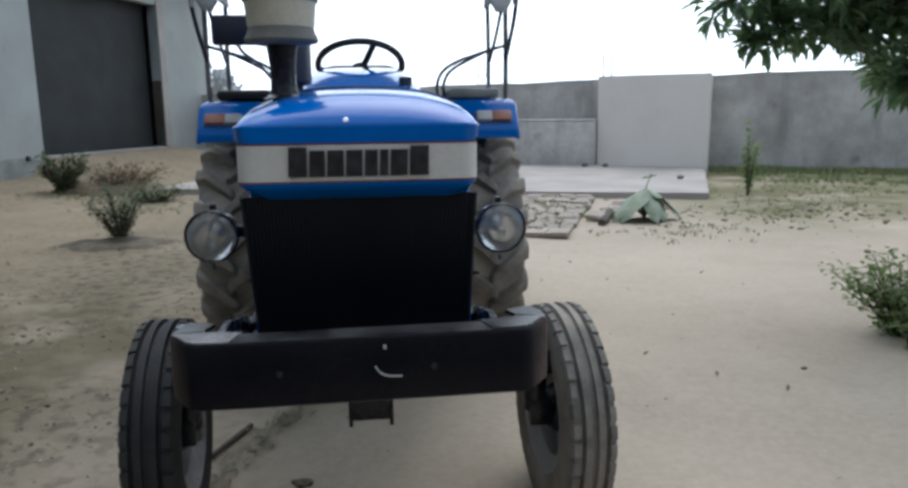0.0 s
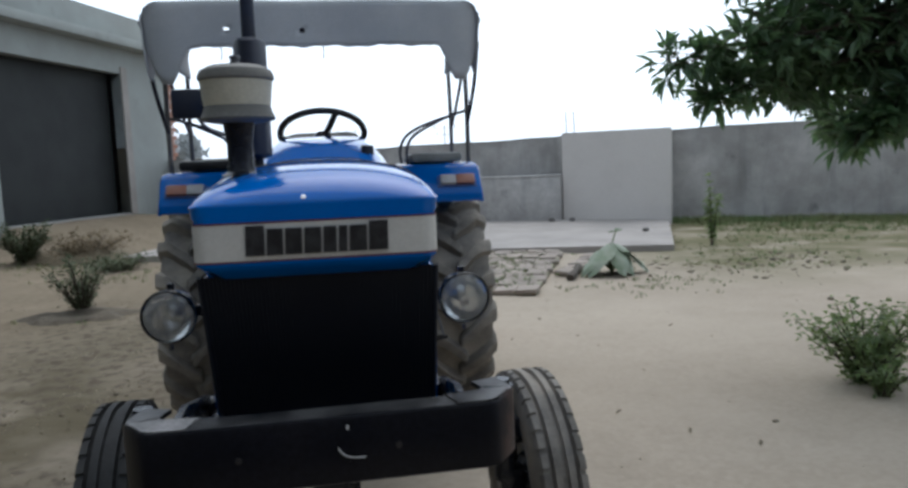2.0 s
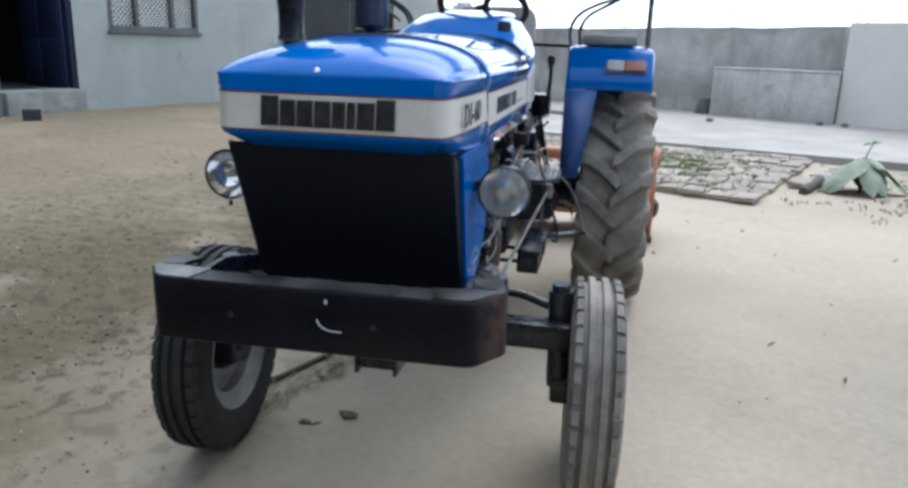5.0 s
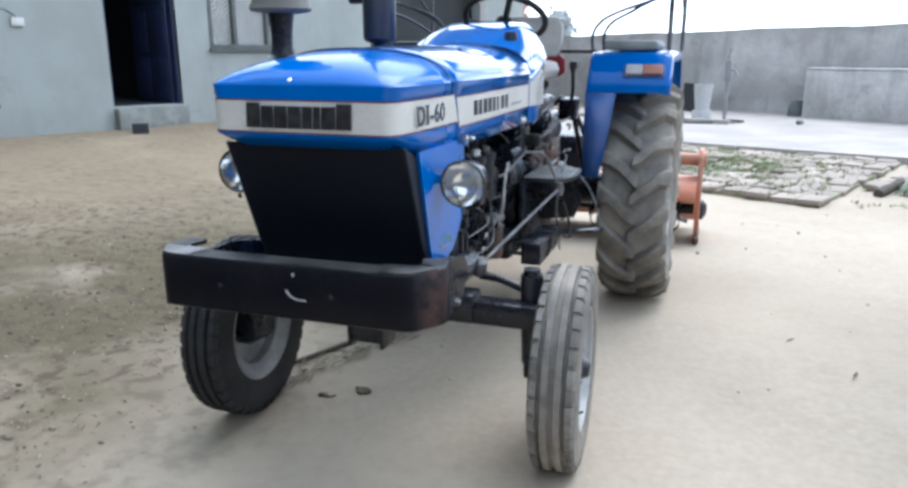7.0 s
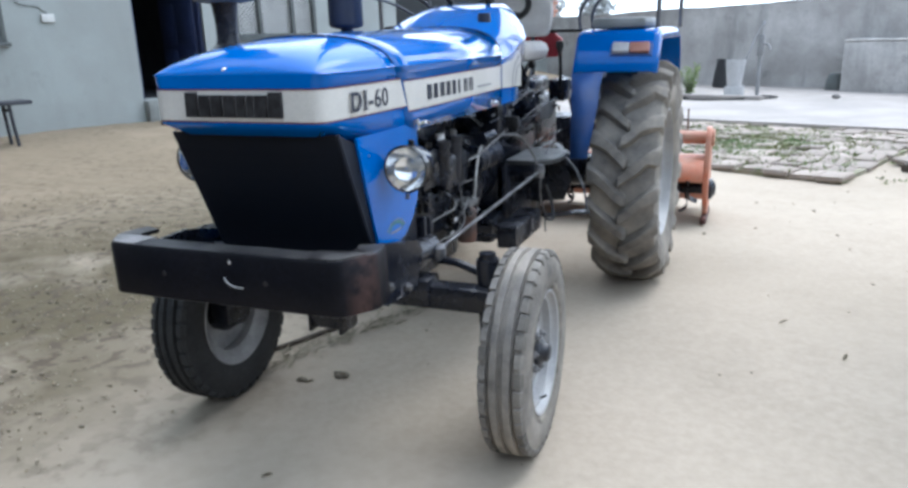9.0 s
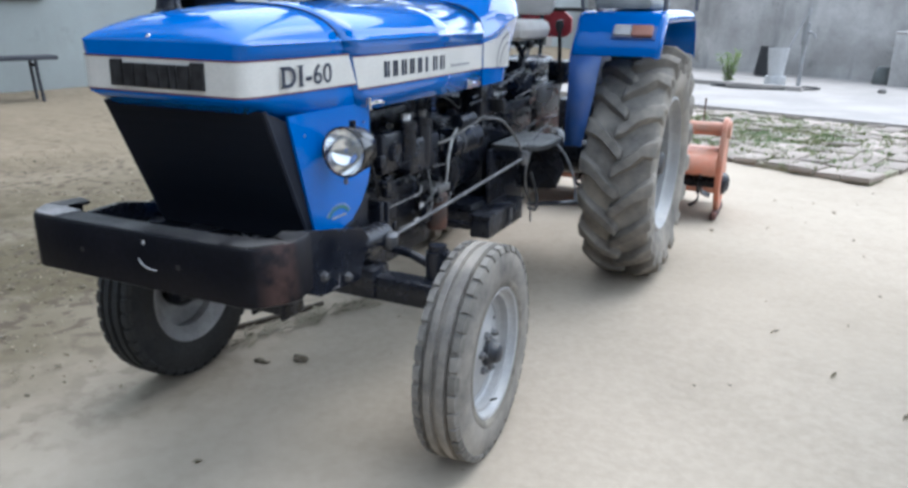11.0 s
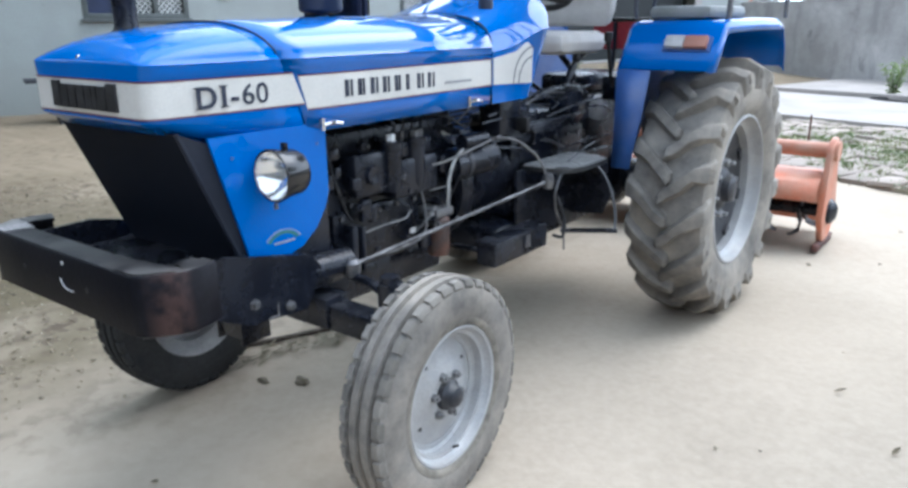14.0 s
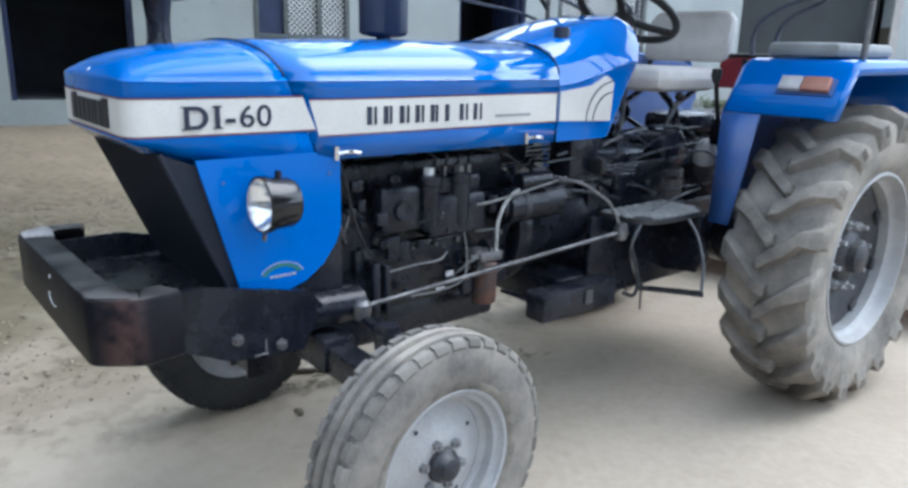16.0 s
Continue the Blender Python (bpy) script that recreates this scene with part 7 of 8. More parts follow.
# ---- rotary tiller behind the tractor ----
def build_tiller():
    t = thing("rotary_tiller", "orange rotary tiller hitched behind the tractor", "farm implement", pose(0.0, 3.45, 0))
    bm = BM()
    rod(bm, (-1.0, 0, 0.60), (1.0, 0, 0.60), 0.047, seg=20)
    part("cross_tube", bm, M_ORANGE, t, "orange cross tube")
    for sgn in (1, -1):
        poly = [(-0.14, 0.40), (-0.09, 0.62), (-0.04, 0.675), (0.03, 0.68), (0.09, 0.63), (0.12, 0.45), (0.20, 0.24), (0.16, 0.10), (0.04, 0.02), (-0.08, 0.05), (-0.16, 0.2)]
        bm = BM()
        prism(bm, poly, sgn * 1.0, sgn * 1.035)
        bmesh.ops.bevel(bm, geom=bm.edges[:], offset=0.006, segments=1, affect="EDGES")
        s = part("side_plate", bm, M_ORANGE, t, "orange side plate")
        bm = BM()
        rod(bm, (sgn * 1.034, 0.0, 0.60), (sgn * 1.055, 0.0, 0.60), 0.062, seg=18)
        part("flange", bm, M_ORANGE, s)
        bm = BM()
        lathe(bm, [(0.0, 0.05), (0.04, 0.045), (0.075, 0.02), (0.08, 0.0)], 18, pose(sgn * 1.034, 0.02, 0.22, 0, 90 * sgn, 0))
        part("bearing_cap", bm, M_BLACK, s)
        for k in range(6):
            a = k * math.pi / 3
            bm = BM()
            rod(bm, (sgn * 1.034, 0.02 + 0.06 * math.cos(a), 0.22 + 0.06 * math.sin(a)), (sgn * 1.05, 0.02 + 0.06 * math.cos(a), 0.22 + 0.06 * math.sin(a)), 0.009, seg=6)
            part("bolt", bm, M_STEEL, s)
        bm = BM()
        box(bm, sgn * 1.0, sgn * 1.04, -0.2, 0.2, 0.0, 0.05, 0.01)
        part("skid", bm, M_RUST, s)
    bm = BM()
    rows = [[(x, y, z) for x in (-1.0, -0.5, 0.0, 0.5, 1.0)] for y, z in ((-0.26, 0.33), (-0.2, 0.43), (-0.05, 0.475), (0.12, 0.46), (0.26, 0.38))]
    loft(bm, rows)
    c = part("hood", bm, M_ORANGE, t, "orange rotor hood")
    c.modifiers.new("thickness", "SOLIDIFY").thickness = 0.008
    bm = BM()
    loft(bm, [[(x, y, z) for x in (-1.0, 0.0, 1.0)] for y, z in ((0.26, 0.38), (0.36, 0.22), (0.40, 0.06))])
    part("rear_board", bm, M_ORANGE, t, "orange levelling board").modifiers.new("thickness", "SOLIDIFY").thickness = 0.006
    bm = BM()
    rod(bm, (-0.99, 0.02, 0.22), (0.99, 0.02, 0.22), 0.04, seg=16)
    r = part("rotor", bm, M_BLACK, t, "black rotor shaft with curved blades")
    for k in range(9):
        x = -0.88 + 0.22 * k
        bm = BM()
        rod(bm, (x - 0.006, 0.02, 0.22), (x + 0.006, 0.02, 0.22), 0.09, seg=18)
        part("blade_disc", bm, M_BLACK, r)
        for j in range(4):
            a = j * math.pi / 2 + k * 0.5
            bm = BM()
            d = Vector((0, math.cos(a), math.sin(a)))
            e = Vector((0, -math.sin(a), math.cos(a)))
            c0 = Vector((x + 0.008, 0.02, 0.22))
            sd = 0.05 if j % 2 else -0.05
            ring = [[c0 + d * q + e * w + Vector((sx, 0, 0)) for w in (-0.02, 0.02)] + [c0 + d * q + e * w + Vector((sx + 0.008, 0, 0)) for w in (0.02, -0.02)] for q, sx in ((0.06, 0), (0.15, 0), (0.185, sd * 0.5), (0.195, sd))]
            loft(bm, ring, True, True, True)
            part("blade", bm, M_STEEL, r)
    bm = BM()
    box(bm, -0.16, 0.16, -0.16, 0.16, 0.48, 0.76, 0.03)
    part("gear_case", bm, M_BLACK, t, "black gear case")
    for sgn in (1, -1):
        bm = BM()
        tube(bm, [(sgn * 0.2, 0.0, 0.62), (sgn * 0.12, -0.2, 0.9), (0.0, -0.22, 1.05)], 0.02, 8, 3)
        part("mast", bm, M_BLACK, t, "black mast")
        bm = BM()
        rod(bm, (sgn * 0.33, -0.95, 0.52), (sgn * 0.24, -1.05, 1.0), 0.016, seg=10)
        part("lift_rod", bm, M_BLACK, t, "black lift rod")
        bm = BM()
        tube(bm, [(sgn * 0.42, -0.1, 0.55), (sgn * 0.40, -0.6, 0.52), (sgn * 0.30, -1.05, 0.50)], 0.022, 8, 3)
        part("lower_link", bm, M_BLACK, t, "black hitch link")
    bm = BM()
    rod(bm, (0.86, 0.05, 0.56), (0.86, 0.05, 0.80), 0.006, seg=6)
    part("pin", bm, M_RUST, t)


build_tiller()

# ---- plants ----
def leaf_mesh(bm, p, axis, up, length, width, fold=0.25, curl=0.15):
    """One pointed leaf: six vertices folded along the midrib, its tip drooping."""
    a = axis.normalized()
    s = a.cross(up)
    s = s.normalized() if s.length > 1e-4 else a.orthogonal().normalized()
    u = s.cross(a)
    q = [p, p + a * length * 0.35 + s * width / 2 + u * width * fold, p + a * length * 0.72 + s * width * 0.36 + u * (width * fold - length * curl * 0.4),
         p + a * length - u * length * curl, p + a * length * 0.72 - s * width * 0.36 + u * (width * fold - length * curl * 0.4), p + a * length * 0.35 - s * width / 2 + u * width * fold]
    v = [bm.verts.new(x) for x in q]
    c1, c2 = bm.verts.new(p + a * length * 0.35), bm.verts.new(p + a * length * 0.72 - u * length * curl * 0.4)
    for f in ((v[0], v[1], c1), (v[0], c1, v[5]), (v[1], v[2], c2, c1), (c1, c2, v[4], v[5]), (v[2], v[3], c2), (c2, v[3], v[4])):
        bm.faces.new(f)


def rand_dir(rng, z0=-1.0, z1=1.0):
    z = rng.uniform(z0, z1)
    t = rng.uniform(0, 2 * math.pi)
    r = math.sqrt(max(0, 1 - z * z))
    return Vector((r * math.cos(t), r * math.sin(t), z))


def rosette(bm, rng, p, out, n, length):
    """A spray of leaves at a twig's end, drooping a little."""
    for _ in range(n):
        v = rand_dir(rng) * 0.9
        d = (out * 0.8 + Vector((v.x, v.y, v.z * 0.6 - 0.12))).normalized()
        leaf_mesh(bm, p - out * rng.uniform(0.0, 0.14) + rand_dir(rng) * 0.02, d, Vector((0, 0, 1)) + rand_dir(rng) * 0.5, length * rng.uniform(0.6, 1.45), length * rng.uniform(0.26, 0.42))


def build_tree(name, label, foot, limbs, rng, trunk_r, leaf=0.15, fill=1.0):
    """limbs: lists of (x, y, z, spread): a limb's points and how far its twigs reach there."""
    t = thing(name, label, "tree", pose(*foot))
    f = Vector(foot)
    top = Vector(limbs[0][0][:3])
    bm = BM()
    tube(bm, [f - f + Vector((0, 0, -0.3)), (top - f) * 0.35 + Vector((0.08, 0.05, 0)), (top - f) * 0.7 + Vector((-0.04, 0.06, 0)), top - f], lambda u: trunk_r * (1.25 - 0.6 * u), 12, 6)
    part("trunk", bm, M_BARK, t, "rough brown trunk")
    leaves = BM()
    for limb in limbs:
        pts = [Vector(q[:3]) - f for q in limb]
        bm = BM()
        tube(bm, pts, lambda u: trunk_r * 0.30 * (1 - u) ** 1.6 + 0.004, 8, 6)
        part("limb", bm, M_BARK, t)
        path = smooth_path(pts, 8)
        n = len(path)
        tw = BM()
        made = 0
        for i, q in enumerate(path):
            u = i / (n - 1)
            k = u * (len(limb) - 1)
            a = min(int(k), len(limb) - 2)
            spread = limb[a][3] + (limb[a + 1][3] - limb[a][3]) * (k - a)
            if u < 0.12:
                continue
            for _ in range(max(1, int(spread * 14 * fill))):
                d = rand_dir(rng, -0.7, 0.8)
                e = q + d * spread * rng.uniform(0.25, 1.0) ** 0.7
                tube(tw, [q, q + (e - q) * 0.5 + Vector((0, 0, 0.02)), e], 0.0035, 4, 2)
                rosette(leaves, rng, e, (e - q).normalized(), rng.randint(6, 10), leaf)
                made += 1
        ro = path[-1]
        rosette(leaves, rng, ro, (path[-1] - path[-2]).normalized(), 8, leaf)
        part("twig", tw, M_BARK, t, smooth=None) if made else tw.free()
    c = part("crown", leaves, M_LEAF, t, "dark green long pointed leaves", smooth=None)
    tagged(c, kind="stuff")
    return t


rng = random.Random(11)
TIP = (4.82, 0.9, 2.5)
build_tree("tree", "leafy mango tree with drooping dark green branches", (5.1, 0.7, 0), [
    [(*TIP, 0.5), (3.8, 1.35, 2.25, 0.42), (2.75, 1.65, 2.02, 0.34), (1.98, 1.8, 1.87, 0.17)],
    [(*TIP, 0.5), (3.6, 1.5, 2.05, 0.38), (2.75, 1.8, 1.80, 0.32), (2.25, 1.85, 1.68, 0.16)],
    [(*TIP, 0.6), (3.9, 1.8, 2.5, 0.55), (3.3, 2.1, 2.2, 0.45), (2.75, 2.1, 2.05, 0.28)],
    [(*TIP, 0.6), (4.3, 1.5, 2.9, 0.6), (3.6, 1.9, 2.95, 0.5), (3.0, 2.0, 2.85, 0.35)],
    [(*TIP, 0.5), (3.9, 1.3, 1.95, 0.42), (3.25, 1.5, 1.62, 0.26), (3.0, 1.55, 1.42, 0.12)],
    [(*TIP, 0.5), (3.9, 1.3, 2.6, 0.5), (3.0, 1.5, 2.5, 0.3), (2.45, 1.5, 2.32, 0.14)],
    [(*TIP, 0.6), (4.0, 1.6, 2.2, 0.5), (3.4, 1.9, 1.9, 0.35), (2.9, 2.0, 1.75, 0.2)],
    [(*TIP, 0.6), (4.2, 1.9, 1.8, 0.5), (3.8, 2.3, 1.6, 0.4), (3.5, 2.5, 1.5, 0.3)],
    [(*TIP, 0.6), (4.0, 1.0, 3.2, 0.6), (3.0, 1.1, 3.0, 0.4), (2.1, 1.4, 2.62, 0.16)],
    [(*TIP, 0.6), (3.8, 1.6, 2.7, 0.5), (3.0, 2.0, 2.55, 0.36), (2.55, 2.1, 2.42, 0.2)],
    [(*TIP, 0.7), (4.6, 2.2, 3.4, 0.7), (4.4, 3.2, 3.2, 0.6), (4.3, 3.9, 2.8, 0.5)],
], rng, 0.14, 0.125, 1.8)
# one limb tip shows; the wide unseen crown is added to shade the yard
build_tree("tree", "leafy tree overhanging the yard, its wide unseen crown added for shade", (-6.8, -2.4, 0), [
    [(-6.6, -2.2, 3.0, 0.7), (-5.8, -0.8, 3.4, 0.8), (-4.6, 0.4, 3.0, 0.6), (-3.2, 1.5, 2.5, 0.35), (-2.2, 1.7, 2.26, 0.15)],
    [(-6.6, -2.2, 3.0, 0.7), (-5.4, -1.0, 3.9, 1.0), (-3.9, 0.2, 4.2, 1.0), (-2.6, 1.4, 4.1, 0.8)],
    [(-6.6, -2.2, 3.0, 0.7), (-5.4, -1.8, 4.0, 1.0), (-4.0, -1.4, 4.6, 1.1), (-2.5, -1.2, 4.6, 0.9)],
    [(-6.6, -2.2, 3.0, 0.7), (-5.0, -2.8, 4.0, 0.9), (-3.4, -3.2, 4.5, 0.9), (-1.8, -3.6, 4.4, 0.8)],
    [(-6.6, -2.2, 3.0, 0.7), (-6.6, -0.2, 4.0, 1.0), (-6.2, 1.6, 4.4, 1.0), (-5.4, 3.0, 4.4, 0.8)],
    [(-6.6, -2.2, 3.0, 0.7), (-7.4, -0.8, 4.2, 1.1), (-7.8, 0.8, 4.8, 1.2), (-7.4, 2.4, 4.9, 1.1)],
    [(-6.6, -2.2, 3.0, 0.7), (-7.6, -2.4, 4.2, 1.1), (-9.2, -1.6, 4.8, 1.2), (-10.0, -0.4, 4.9, 1.1)],
    [(-6.6, -2.2, 3.0, 0.7), (-6.4, -3.2, 4.4, 0.9), (-5.0, -3.6, 5.0, 0.9), (-3.4, -3.8, 4.9, 0.8)],
], rng, 0.17, 0.16, 1.5)


def gz(x, y):
    return ground_z(x, y)


def build_shrub(name, label, x, y, height, spread, stems, leaf, seed, mat=None, per=10):
    r = random.Random(seed)
    t = thing(name, label, "plant", pose(x, y, gz(x, y)))
    leaves = BM()
    for k in range(stems):
        a = 2 * math.pi * k / stems + r.uniform(-0.4, 0.4)
        o = Vector((math.cos(a), math.sin(a), 0)) * spread * r.uniform(0.3, 1.0)
        h = height * r.uniform(0.6, 1.05)
        pts = [Vector((0, 0, -0.03)) + o * 0.08, o * 0.45 + Vector((0, 0, h * 0.5)), o + Vector((0, 0, h))]
        bm = BM()
        tube(bm, pts, lambda u: 0.008 * (1 - u) + 0.002, 5, 4)
        part("stem", bm, M_BARK, t)
        for q in smooth_path(pts, 5)[2:]:
            for _ in range(per // 2 + 1):
                d = rand_dir(r, -0.2, 0.8)
                leaf_mesh(leaves, q + rand_dir(r) * spread * 0.12, d, Vector((0, 0, 1)), leaf * r.uniform(0.6, 1.2), leaf * r.uniform(0.4, 0.55))
    c = part("foliage", leaves, mat or M_LEAF2, t, smooth=None)
    tagged(c, kind="stuff")
    return t


M_DULLWEED = material("dull_weed_leaf", (0.058, 0.092, 0.04), (0.095, 0.125, 0.058), 0.8, 0, 5, 40, 0.2, 0.1, dust=((0.18, 0.16, 0.12), 0.3, 5))
build_shrub("shrub", "small-leaved green shrub growing from dusty ground", 3.12, 1.60, 0.44, 0.42, 28, 0.050, 1, per=14)
build_shrub("shrub", "low green seedling in the dust", 3.0, 1.32, 0.22, 0.18, 8, 0.05, 9, per=6)
build_shrub("sapling", "thin green sapling in the grass", 5.70, 8.26, 1.1, 0.15, 5, 0.09, 2, per=10)
build_shrub("weed", "dark green weed clump near the house", -4.80, 10.25, 0.58, 0.46, 26, 0.085, 3, M_DULLWEED, per=10)
build_shrub("weed", "green weed growing on a small mound", -2.52, 5.66, 0.58, 0.32, 26, 0.045, 4, M_DULLWEED, per=10)
build_shrub("weed", "dry brown weed heap", -3.95, 10.5, 0.42, 0.72, 28, 0.065, 5, M_DRYWEED, per=10)
build_shrub("weed", "low green weed trailing from the heap", -3.2, 9.3, 0.18, 0.62, 24, 0.06, 6, M_DULLWEED, per=8)
build_shrub("weed", "green seedling by the far wall", 0.0, 13.4, 0.75, 0.3, 7, 0.09, 7, per=8)


def build_mound(name, label, cx, cy, rx, ry, h, mat, seed):
    bm = BM()
    r = random.Random(seed)
    rings = []
    for i in range(7):
        u = i / 6
        ring = []
        for k in range(32):
            a = 2 * math.pi * k / 32
            x = cx + rx * u * math.cos(a) * (1 + 0.16 * math.sin(3 * a + seed) + 0.08 * math.sin(7 * a))
            y = cy + ry * u * math.sin(a) * (1 + 0.15 * math.sin(2 * a + 1) + 0.08 * math.sin(5 * a + seed))
            ring.append((x, y, gz(x, y) + h * (1 - u * u) * (1 + 0.5 * math.sin(7 * x) * math.sin(9 * y)) - (0.015 if i == 6 else 0) + r.uniform(-0.1, 0.1) * h))
        rings.append(ring)
    loft(bm, rings, True)
    bmesh.ops.remove_doubles(bm, verts=bm.verts[:], dist=0.02)
    single(name, bm, mat, label, "mound", smooth=60)


M_MOUND = material("grey_mound_soil", (0.120, 0.098, 0.070), (0.075, 0.062, 0.043), 0.95, 0, 5, 40, 0.25, 0.6, 0.015)
M_HEAP = material("brown_heap_soil", (0.20, 0.155, 0.10), (0.13, 0.11, 0.07), 0.95, 0, 7, 40, 0.3, 0.7, 0.02)
build_mound("soil_mound", "low mound of grey soil grown over with weeds", -2.48, 5.50, 0.58, 0.36, 0.08, M_MOUND, 12)
build_mound("earth_mound", "brown heap of earth and straw with weeds", -4.05, 10.6, 1.0, 0.7, 0.22, M_HEAP, 4)


def build_gourd():
    """A big-leaved plant flopped over a log."""
    t = thing("gourd_plant", "flopped plant with large pale green leaves beside a log", "plant", pose(3.27, 6.10, gz(3.27, 6.10)))
    r = random.Random(5)
    for k in range(11):
        a = 2 * math.pi * k / 11 + r.uniform(-0.3, 0.3)
        L, W = r.uniform(0.34, 0.52), r.uniform(0.22, 0.32)
        d = Vector((math.cos(a), math.sin(a) * 0.75, 0))
        s = Vector((-d.y, d.x, 0)).normalized()
        bm = BM()
        rows = []
        for i in range(7):
            u = i / 6
            wd = W * math.sin(math.pi * min(1, 0.12 + u * 0.9)) ** 0.8
            c = d * L * u + Vector((0, 0, 0.36 - 0.36 * u ** 1.7 + r.uniform(-0.01, 0.01)))
            rows.append([c + s * wd * j + Vector((0, 0, -0.10 * abs(j) * wd / W + 0.012 * math.sin(9 * u + 5 * j))) for j in (-0.5, -0.25, 0, 0.25, 0.5)])
        loft(bm, rows)
        part("leaf", bm, M_GOURD, t, smooth=60)
        bm = BM()
        tube(bm, [Vector((0, 0, 0)), d * 0.05 + Vector((0, 0, 0.2)), d * 0.03 + Vector((0, 0, 0.36))], 0.008, 6, 3)
        part("stem", bm, M_LEAF2, t)
    bm = BM()
    tube(bm, [(0.0, 0, 0.3), (0.02, 0, 0.42), (0.06, 0.02, 0.50)], 0.007, 6, 3)
    part("stem", bm, M_LEAF2, t)
    lv = BM()
    for k in range(5):
        leaf_mesh(lv, Vector((0.06, 0.02, 0.50)), rand_dir(r, 0, 0.6), Vector((0, 0, 1)), 0.09, 0.05)
    part("shoot", lv, M_LEAF, t, smooth=None)
    bm = BM()
    tube(bm, [(2.65, 5.78, gz(2.65, 5.78) + 0.03), (2.83, 6.12, gz(2.83, 6.12) + 0.05), (2.98, 6.48, gz(2.98, 6.48) + 0.05)], lambda u: 0.045 + 0.008 * math.sin(9 * u), 10, 5)
    single("log", bm, M_BARK, "short weathered log lying on the ground", "log")


M_GOURD = material("dusty_gourd_leaf", (0.13, 0.19, 0.10), (0.19, 0.24, 0.17), 0.65, 0, 6, 60, 0.15, 0.2, 0.003, dust=((0.32, 0.33, 0.27), 0.45, 7))
build_gourd()


def build_grass():
    r = random.Random(21)
    bm = BM()

    def tuft(x, y, z, n, h):
        for _ in range(n):
            d = (rand_dir(r, 0.5, 1.0) + Vector((0, 0, 0.4))).normalized()
            p = Vector((x + r.gauss(0, 0.03), y + r.gauss(0, 0.03), z))
            s = Vector((-d.y, d.x, 0)).normalized() * 0.0055
            L = h * r.uniform(0.5, 1.2)
            m = p + d * L * 0.6
            e = p + d * L + Vector((d.x, d.y, 0)) * L * 0.35
            v = [bm.verts.new(q) for q in (p - s, p + s, m + s * 0.7, m - s * 0.7, e)]
            bm.faces.new((v[0], v[1], v[2], v[3]))
            bm.faces.new((v[3], v[2], v[4]))

    for _ in range(900):  # strip of grass at the foot of the boundary wall
        x = r.uniform(6.9, 12.5)
        y = 16.35 - 0.5 * x - r.uniform(0.1, 3.2) ** 1.0
        tuft(x, y, gz(x, y), 7, r.uniform(0.04, 0.11))
    for _ in range(1500):  # dense band right at the wall's foot
        x = r.uniform(6.9, 12.5)
        y = 16.35 - 0.5 * x - 0.06 - abs(r.gauss(0, 0.45))
        tuft(x, y, gz(x, y), 7, r.uniform(0.06, 0.16))
    for _ in range(1500):  # tufts in the joints of the brick paving
        a, b = r.choice((r.gauss(1.3, 0.5), r.gauss(2.6, 0.6), r.uniform(0.2, 4.0))), abs(r.gauss(1.7, 0.8))
        q = PAVE @ Vector((-a, b, 0.04))
        tuft(q.x, q.y, q.z, 7, r.uniform(0.02, 0.06))
    for cx, cy, sx, n in ((3.5, 5.4, 0.9, 60), (5.2, 6.6, 1.3, 120), (7.0, 8.4, 1.6, 200), (-2.5, 5.5, 0.42, 30), (-3.0, 8.2, 0.6, 40), (-4.2, 9.9, 1.0, 120), (-2.2, 9.0, 0.9, 25)):
        for _ in range(n):
            x, y = cx + r.gauss(0, sx * 0.6), cy + r.gauss(0, sx * 0.4)
            tuft(x, y, gz(x, y), 6, r.uniform(0.02, 0.06))
    tagged(single("grass", bm, M_GRASS, "sparse short green and dry grass", "grass", kind="stuff", smooth=None))


PAVE = pose(2.07, 5.03, 0, 0, 0, -22)
M_GRASS = material("short_grass", (0.12, 0.18, 0.065), (0.18, 0.19, 0.085), 0.8, 0, 1.5, 30, 0.2, 0)
build_grass()

# ---- things along the house and the wall ----
def build_bench():
    m = FAC @ pose(-9.20, 1.0, 0)
    t = thing("bench", "low black wooden bench standing by the house wall", "bench", m)
    bm = BM()
    box(bm, -1.12, 1.12, -0.19, 0.19, 0.65, 0.70, 0.008)
    part("seat", bm, M_DARK, t)
    for x in (-0.80, 0.85):
        for y in (-0.12, 0.12):
            bm = BM()
            w = m @ Vector((x, y, 0))
            tube(bm, [(x, y, 0.649), (x + 0.01, y, 0.4), (x + 0.03, y * 1.15, gz(w.x, w.y) - 0.01)], 0.025, 6, 2)
            part("leg", bm, M_DARK, t)
        bm = BM()
        box(bm, x - 0.015, x + 0.015, -0.12, 0.12, 0.56, 0.60, 0.003)
        part("rail", bm, M_DARK, t)
    w = m @ Vector((-0.62, 0.0, 0))
    bm = BM()
    lathe(bm, [(0.0, 0), (0.17, 0), (0.21, 0.2), (0.22, 0.36), (0.20, 0.36), (0.15, 0.03), (0.0, 0.03)], 18, pose(w.x, w.y, gz(w.x, w.y) - 0.005))
    single("basin", bm, M_BIN, "black rubber basin under the bench", "basin")


build_bench()


M_STONE = material("grey_stone", (0.17, 0.16, 0.15), (0.10, 0.095, 0.09), 0.9, 0, 12, 60, 0.2, 0.3)
M_PUMP = material("weathered_iron", (0.26, 0.265, 0.27), (0.20, 0.2, 0.2), 0.6)


